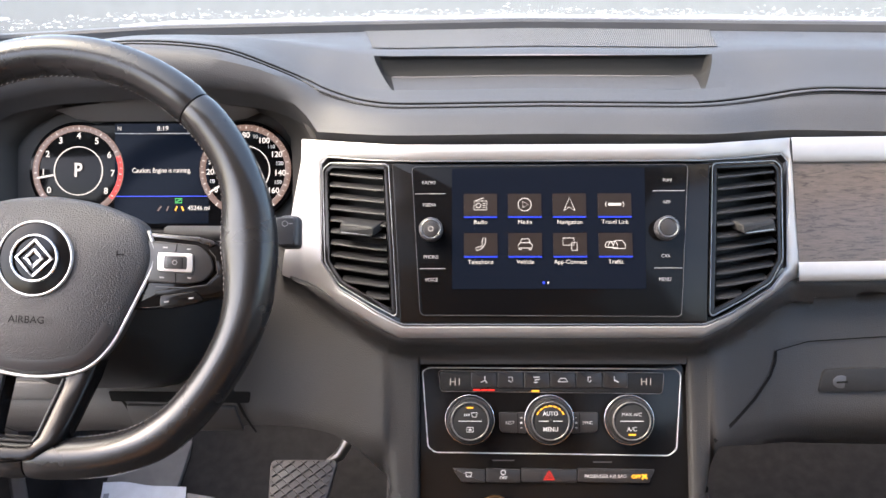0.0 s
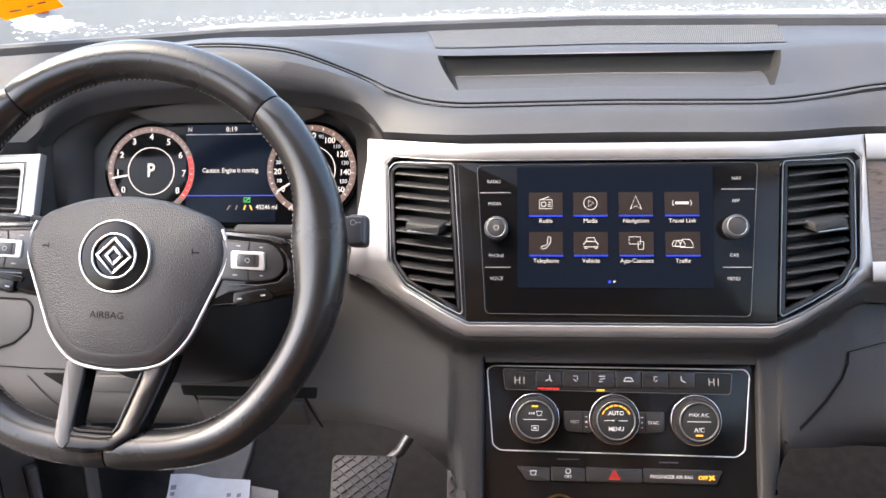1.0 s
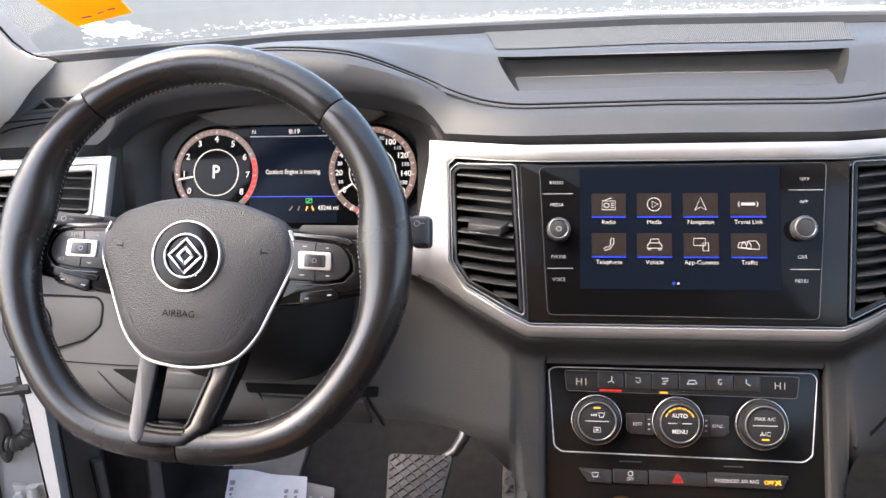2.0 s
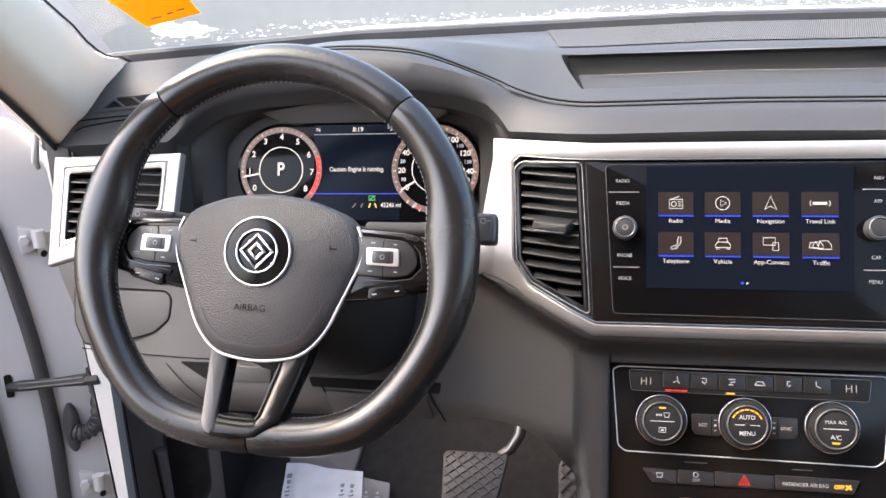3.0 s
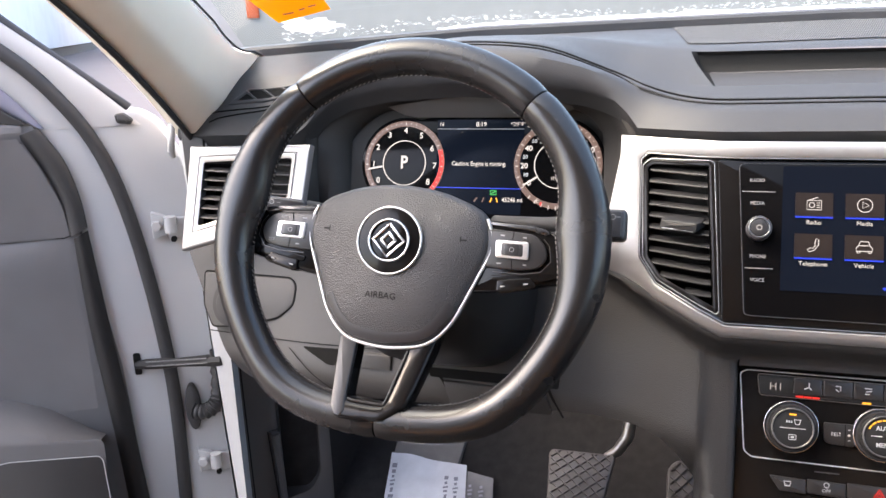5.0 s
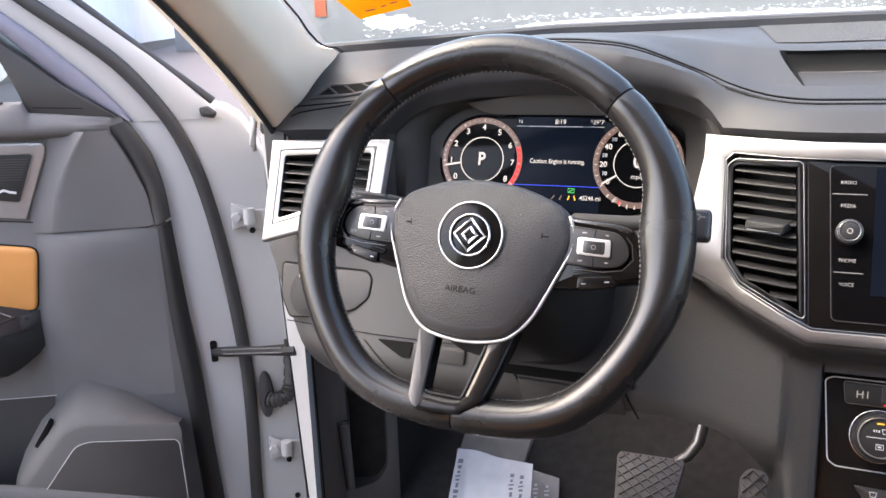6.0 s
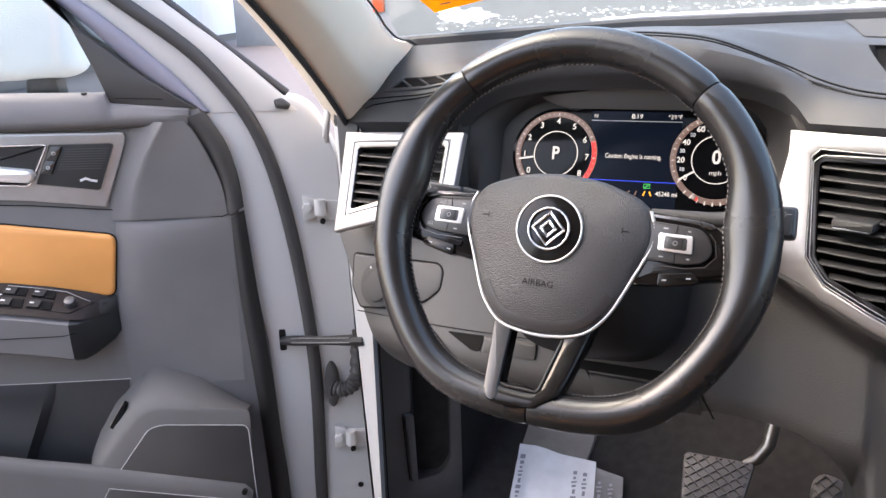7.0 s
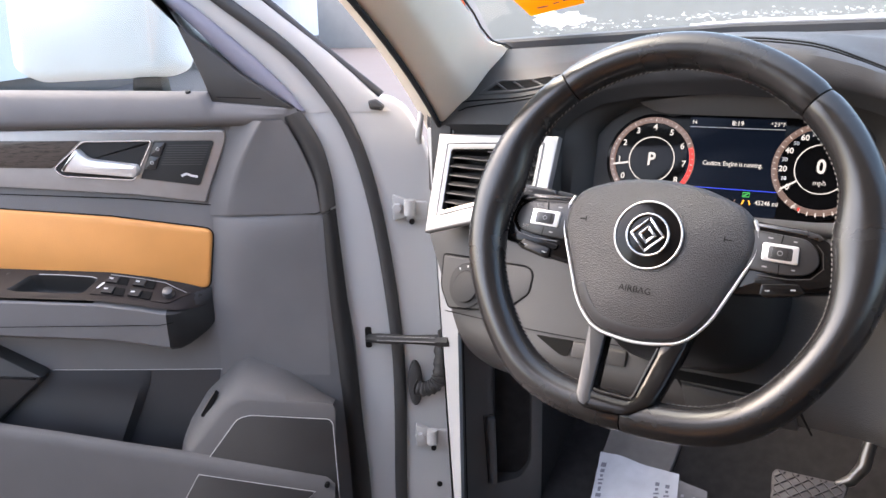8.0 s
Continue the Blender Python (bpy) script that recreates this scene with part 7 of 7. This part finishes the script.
prism(b, [(-0.657, 0.944), (-0.684, 0.943), (-0.689, 0.95), (-0.706, 1.0), (-0.726, 1.08), (-0.77, 1.17), (-0.86, 1.24), (-0.90, 1.7), (-0.75, 1.7), (-0.70, 1.1), (-0.672, 0.97)][::-1], lambda x, y, z: Vector((x + (0.96 - z) * 0.05 * (1 if -0.71 < x < -0.68 else 0), y, z)), 0.3, 1.225, 0.003, True)
tagged(part("wall_hinge_post", b, WHITE), "white painted hinge post of the car body", "door post", kind="structure")
b = bmesh.new()
KICK = Fr((-0.656, 1.02, 0.8), (1, 1, 0), (0, 0, 1))
REC = rounded([(0.0165, -0.150), (0.062, -0.146), (0.0775, -0.120), (0.0800, 0.150), (0.0165, 0.150)], [0.002, 0.012, 0.012, 0.004, 0.002], 6)
OUT = rounded([(-0.052, -0.300), (0.096, -0.300), (0.098, -0.120), (0.098, 0.190), (-0.052, 0.190)], 0.004, 6)
ring(b, REC, OUT, KICK, -0.012, 0.0, 0.004)
kp = tagged(part("wall_kick_panel", b, DOORLOW), "dark grey plastic kick panel beside the footwell", "panel", kind="structure")
b = bmesh.new()
rows = [[KICK(x, y, h) for x, y in p] for p, h in ((REC, -0.002), (inset(REC, 0.004), -0.012), (inset(REC, 0.012), -0.030))]
vs = ngrid(b, rows, closed_u=True)
b.faces.new(vs[-1])
part("kick_recess", b, LOWER, kp, "dark recess with a rounded rim", 30)
b = bmesh.new()
prism(b, rounded([(0.0085, -0.1435), (0.0185, -0.1440), (0.0155, -0.030), (0.0015, -0.0285)], 0.003), KICK, 0.0, 0.011, 0.003)
part("release_handle", b, DOORLOW, kp, "grey bonnet release handle")
b = bmesh.new()
stroke(b, [(0.0065, -0.1450), (-0.0010, -0.0270), (0.0150, -0.0265)], KICK, 0.0016, 0.0006)
part("handle_gap", b, SEAM, kp)
b = bmesh.new()
stroke(b, [(-0.0325, 0.190), (-0.0310, 0.02), (-0.0290, -0.28)], KICK, 0.0020, 0.0006)
part("panel_gap", b, SEAM, kp)
b = bmesh.new()
stroke(b, [(-0.0320, 0.096), (0.014, 0.098)], KICK, 0.0010, 0.0006)
part("panel_gap", b, SEAM, kp)
b = bmesh.new()
prism(b, [(-0.66, 1.05), (-0.592, 1.085), (-0.600, 1.45), (-0.66, 1.45)], PLAN, 0.45, 1.15, 0.004, True)
tagged(part("wall_footwell_side", b, CARPET), "dark carpeted side of the footwell", "wall", kind="structure")


def pillar_edges(k):
    """Windscreen edge and door edge of the pillar, k metres along it, towards the roof's corner."""
    def lower(t):
        bow = 0.036 * t / 0.1 * (1 - t / 0.1) if 0 < t < 0.1 else 0.0
        return Vector((-0.6146 + 0.051 * t + 0.255 * t * t, 1.004 - t, 1.332 + 0.314 * t + 0.762 * t * t - bow)), Vector((-0.667 + 0.239 * t - 0.367 * t * t, 0.929 - t, 1.243 + 0.70 * t - 0.202 * t * t))
    r, l = lower(min(k, 0.28))
    if k > 0.28:
        t = (k - 0.28) / 0.46
        r, l = r.lerp(Vector((-0.475, 0.34, 1.752)), t), l.lerp(Vector((-0.512, 0.20, 1.752)), t)
    return r, l


def pillar(name, sg, label):
    b = bmesh.new()
    rows = []
    for k in (-0.08, -0.04, 0, 0.0125, 0.025, 0.0375, 0.05, 0.075, 0.1, 0.13, 0.16, 0.2, 0.24, 0.28, 0.36, 0.48, 0.6, 0.74):
        r, l = pillar_edges(k)
        inn = Vector((0.62, -0.72, -0.1)) * 0.026
        row = [r + Vector((-0.02, 0.02, 0.002)), r, r.lerp(l, 0.06) + inn * 0.30, r.lerp(l, 0.16) + inn * 0.55, r.lerp(l, 0.34) + inn * 0.80, r.lerp(l, 0.52) + inn * 0.98, r.lerp(l, 0.60) + inn, r.lerp(l, 0.68) + inn * 0.92, r.lerp(l, 0.84) + inn * 0.52, r.lerp(l, 0.95) + inn * 0.18, l, l + Vector((-0.012, 0.004, -0.004)), l + Vector((-0.06, 0.03, 0.01)), r + Vector((-0.07, 0.05, 0.01))]
        rows.append([Vector((p.x if sg < 0 else 2 * XC - p.x, p.y, p.z)) for p in row])
    ngrid(b, rows, closed_u=True)
    return tagged(part(name, b, BEIGE, None, "", 60), label, "pillar", kind="structure")


b = bmesh.new()
prism(b, [(-0.660, 0.990), (-0.660, 0.9395), (-0.688, 0.9375), (-0.716, 0.974), (-0.716, 0.990)], PLAN, 1.135, 1.256, 0.004, True)
tagged(part("trim_pillar_foot", b, LOWER), "dark grey trim between hinge post and dashboard end", "trim", kind="structure")
b = bmesh.new()
tube(b, [Vector((-0.716, 0.966, 1.2610)), Vector((-0.7185, 0.966, 1.256)), Vector((-0.7210, 0.964, 1.235)), Vector((-0.7240, 0.962, 1.208)), Vector((-0.7240, 0.966, 1.200))], [0.0025, 0.0042, 0.0048, 0.0048, 0.0035], 10)
tagged(part("trim_body_flange", b, WHITE, None, "", 60), "white painted body flange beside the hinge post", "trim", kind="structure")
pillar("wall_pillar_left", -1, "beige trimmed windscreen pillar")
pillar("wall_pillar_right", 1, "beige trimmed windscreen pillar")
b = bmesh.new()
tube(b, [pillar_edges(k)[1] + Vector((-0.007, -0.002, -0.004)) for k in np.linspace(-0.05, 0.74, 24)], 0.0036, 8)
tagged(part("trim_pillar_seal", b, RUBBER, None, "", 60), "black rubber seal along the pillar", "seal", kind="structure")

b = bmesh.new()
tube(b, [pillar_edges(k)[0] + Vector((0.002, 0.002, 0.002)) for k in (-0.03, 0, 0.0125, 0.025, 0.0375, 0.05, 0.075, 0.1, 0.15, 0.2, 0.28, 0.5, 0.74)], 0.0014, 8)
tagged(part("trim_pillar_edge", b, COWL, None, "", 60), "black edge between pillar trim and windscreen", "seal", kind="structure")


# windscreen
def screen_row(x):
    a = abs(x - XC)
    p = pad_section(max(-0.69, min(0.92, x)))[17] + Vector((0, 0.062, 0.006))
    top = Vector((XC + (x - XC) * 0.80, 0.36 - 0.10 * (a / 0.8) ** 2, 1.745 - 0.03 * (a / 0.8) ** 2))
    return [p.lerp(top, t) + Vector((0, 0, 0.02 * math.sin(t * math.pi))) for t in np.linspace(0, 1, 9)]


b = bmesh.new()
ngrid(b, [screen_row(x) for x in np.linspace(-0.655, 0.889, 24)])
ws = tagged(part("window_windscreen", b, SCREENGLASS, None, "", 60), "curved windscreen with melting snow and a sticker", "windscreen", kind="structure")
ws.visible_shadow = False


def glassp(u, v, n=0.0):
    """A point on the windscreen: x position u, fraction v of its height, n inside it."""
    r = screen_row(u)
    k = v * 8
    i = min(int(k), 7)
    return r[i].lerp(r[i + 1], k - i) + Vector((0, -0.45, -0.88)) * n


# roof, side and rear walls
b = bmesh.new()
ngrid(b, [[Vector((x, y, 1.745 + 0.03 * (1 - ((x - XC) / 0.62) ** 2) - 0.03 * max(0, (-1.2 - y)))) for x in np.linspace(-0.51, 0.744, 9)] for y in (0.36, 0.0, -0.6, -1.2, -2.0)])
tagged(part("ceiling", b, HEADLINER, None, "", 60), "beige fabric headliner", "ceiling", kind="structure")
for nm, x in (("wall_right_door", 0.93),):
    b = bmesh.new()
    prism(b, [(x, -2.0), (x + 0.08, -2.0), (x + 0.08, 1.2), (x, 1.2)], PLAN, 0.35, 1.22, 0.01, True)
    tagged(part(nm, b, DOORGREY), "grey closed passenger side wall below the windows", "wall", kind="structure")
b = bmesh.new()
prism(b, [(-0.80, -2.0), (-0.70, -2.0), (-0.70, -0.16), (-0.80, -0.16)], PLAN, 0.35, 1.22, 0.01, True)
tagged(part("wall_left_rear", b, DOORGREY), "grey rear door wall below the window", "wall", kind="structure")
b = bmesh.new()
prism(b, [(-0.75, -2.08), (0.95, -2.08), (0.95, -2.0), (-0.75, -2.0)], PLAN, 0.35, 1.76, 0.01, True)
tagged(part("wall_rear", b, ORANGE), "tan closing wall at the rear of the cabin", "wall", kind="structure")

def seat(name, x0, label):
    """A front seat: cushion, reclined backrest, two side bolsters and a headrest, in tan leather."""
    ob = thing(name, (x0, -0.35, 0.50), label, "car seat", "front seats")
    SIDEV = Fr((x0, 0, 0), (0, 1, 0), (0, 0, 1))
    for nm, prof, half, lab in (("base", [(-0.52, 0.502), (-0.08, 0.502), (-0.06, 0.62), (-0.52, 0.60)], 0.22, "dark seat base"), ("cushion", [(-0.55, 0.61), (-0.04, 0.64), (0.00, 0.70), (-0.03, 0.745), (-0.12, 0.75), (-0.50, 0.70)], 0.21, ""), ("backrest", [(-0.60, 0.66), (-0.46, 0.68), (-0.56, 1.00), (-0.66, 1.30), (-0.72, 1.32), (-0.76, 1.28), (-0.70, 1.00)], 0.20, ""), ("headrest", [(-0.70, 1.36), (-0.66, 1.38), (-0.69, 1.53), (-0.75, 1.55), (-0.79, 1.50), (-0.77, 1.37)], 0.13, "")):
        b = bmesh.new()
        prism(b, rounded(prof, 0.04, 5), SIDEV, -half, half, 0.03, True)
        body = part(nm, b, DARK if nm == "base" else ORANGE, ob, lab, 50)
        if nm in ("cushion", "backrest"):
            for sg in (-1, 1):
                b = bmesh.new()
                line = [(-0.50, 0.73), (-0.30, 0.755), (-0.10, 0.775)] if nm == "cushion" else [(-0.50, 0.76), (-0.56, 0.95), (-0.63, 1.18)]
                tube(b, [SIDEV(y, z, sg * 0.20) for y, z in line], [0.03, 0.045, 0.03], 12)
                part("bolster", b, ORANGE, body, "", 60)
    for dx in (-0.05, 0.05):
        bar("headrest_post", [(x0 + dx, -0.70, 1.28), (x0 + dx, -0.725, 1.40)], 0.006, STEEL, ob)
    return ob


seat("driver_seat", -0.335, "tan leather driver seat behind the steering wheel")
seat("passenger_seat", 0.50, "tan leather passenger seat beside the console")


def ngrid_mesh(rows):
    b = bmesh.new()
    ngrid(b, rows)
    return b


TINTED = glass_material("tinted_side_glass", (0.80, 0.82, 0.81))
# Unseen rear panes are darkened to keep light from behind off the dash.
LIGHTCUT = glass_material("light_cutting_glass", (0.20, 0.20, 0.20))


def side_window(name, sg, y0, y1, mat, label):
    edge = [(-0.75, 1.21), (-0.71, 1.4), (-0.63, 1.6), (-0.511, 1.75)] if sg < 0 else [(0.95, 1.21), (0.93, 1.4), (0.86, 1.6), (0.745, 1.75)]
    tagged(part(name, ngrid_mesh([[Vector((x, y, z)) for x, z in edge] for y in np.linspace(y0, y1, 6)]), mat, None, "", 60), label, "side window", kind="structure")


side_window("window_left_rear", -1, -2.0, -0.35, LIGHTCUT, "unseen rear side window, darkened to cut light from behind")
side_window("window_right_rear", 1, -2.0, -0.35, LIGHTCUT, "unseen rear side window, darkened to cut light from behind")
side_window("window_right", 1, -0.33, 0.75, TINTED, "lightly tinted passenger side window")

b = bmesh.new()
ngrid(b, [[Vector((-0.70, y, 1.20)), Vector((-0.66, y, 1.4)), Vector((-0.60, y, 1.6)), Vector((-0.50, y, 1.755))] for y in (-0.35, -0.25, -0.16)] + [[Vector((-0.78, -0.16, 1.20)), Vector((-0.74, -0.16, 1.4)), Vector((-0.67, -0.16, 1.6)), Vector((-0.55, -0.16, 1.77))]])
tagged(part("wall_middle_pillar", b, BEIGE, None, "", 40), "beige trimmed middle pillar of the body", "pillar", kind="structure")

# sticker and snow on the glass
stk = thing("windscreen_sticker", glassp(-0.56, 0.1), "orange inspection sticker with small print on the windscreen", "sticker")
b = bmesh.new()
prism(b, [(-0.592, 0.082), (-0.520, 0.106), (-0.530, 0.20), (-0.615, 0.165)], glassp, 0.001, 0.002, 0, True)
part("sheet", b, STICKER, stk)
for u, v, w in ((-0.580, 0.100, 0.014), (-0.558, 0.108, 0.008), (-0.545, 0.114, 0.010)):
    b = bmesh.new()
    prism(b, [(u, v + 0.002), (u + w, v + 0.005), (u + w, v + 0.008), (u, v + 0.005)], glassp, 0.002, 0.0025)
    part("print_bar", b, INK, stk)
random.seed(4)


def snow_patch(b, u, v, ru, rv, k=14):
    pts = []
    for i in range(k):
        a = 2 * math.pi * i / k
        r = 0.65 + 0.5 * random.random()
        pts.append((u + ru * r * math.cos(a), max(0.001, v + rv * r * math.sin(a))))
    try:
        b.faces.new([b.verts.new(glassp(x, y, -0.002)) for x, y in pts])
    except ValueError:
        pass


b = bmesh.new()
snow_patch(b, -0.550, 0.058, 0.034, 0.020, 34)
snow_patch(b, -0.575, 0.064, 0.020, 0.022, 30)
for i in range(1500):
    u = random.uniform(-0.60, 0.88)
    edge = 0.030 + 0.010 * noise.noise((u * 7, 0.3, 1.0)) + 0.02 * max(0, -0.2 - u)
    v = edge + random.gauss(0, 0.007 + 0.010 * max(0, noise.noise((u * 4, 2.0, 5.0))))
    r = 0.0004 + 0.0016 * random.random() ** 3
    snow_patch(b, u, max(0.012, v), r * 1.6, r * 0.8, 5)
top = [(u, 0.023 + 0.007 * noise.noise((u * 9, 0.0, 2.0)) + 0.004 * noise.noise((u * 60, 0.0, 7.0))) for u in np.linspace(-0.40, 0.88, 260)]
ngrid(b, [[glassp(u, 0.006, -0.002), glassp(u, max(0.010, v), -0.002)] for u, v in top])
tagged(part("windscreen_snow", b, SNOW), "patches of melting snow along the windscreen's lower edge", "snow", kind="stuff")

# ---- outside ----
b = bmesh.new()
ngrid(b, [[Vector((x, y, 0)) for x in (-900, -60, -20, 0, 20, 60, 900)] for y in (-900, -60, -20, 0, 20, 60, 900)])
tagged(part("ground", b, ASPHALT), "wet grey asphalt car park", "ground", kind="structure")
shop = thing("grey_building", (6, 42, 0), "long pale grey building beyond the car park", "building")
b = bmesh.new()
prism(b, [(-33, 42), (34, 42), (34, 54), (-33, 54)], PLAN, 0.0, 5.2, 0.05, True)
part("wall", b, STUCCO, shop)
b = bmesh.new()
prism(b, [(-33.4, 41.6), (34.4, 41.6), (34.4, 54.4), (-33.4, 54.4)], PLAN, 5.2, 5.5, 0.05, True)
part("roof", b, EAVE, shop)
# Added white wall stands in for the blown-out white above the ground.
backdrop = thing("white_backdrop", (-30, 33, 0), "long white wall with a dark base, added for the blank white beyond", "building")
BACKDROP = material("white_backdrop_wall", (0.78, 0.79, 0.80), 0.7, grain=0.4, scale=12, vary=0.04, vary_scale=0.8)
SIDE = Fr((-36, 42.8, 0), (31, -48, 0), (0, 0, 1))
b = bmesh.new()
prism(b, [(-220, 0.55), (42, 0.55), (42, 5.5), (-220, 5.5)], SIDE, 0.0, 9.0, 0.05, True)
part("wall", b, BACKDROP, backdrop)
b = bmesh.new()
prism(b, [(-220, 0), (42, 0), (42, 0.55), (-220, 0.55)], SIDE, 0.15, 8.9, 0.02, True)
part("plinth", b, EAVE, backdrop, "dark plinth")
sign = thing("orange_sign", (-23.1, 41.9, 2.4), "upright orange sign board on the grey building", "sign")
b = bmesh.new()
FAC = Fr((0, 41.95, 0), (1, 0, 0), (0, 0, 1))
prism(b, rounded([(-23.45, 1.70), (-22.75, 1.70), (-22.75, 3.3), (-23.45, 3.3)], 0.04), FAC, -0.05, 0.05, 0.01, True)
part("board", b, CONE, sign)
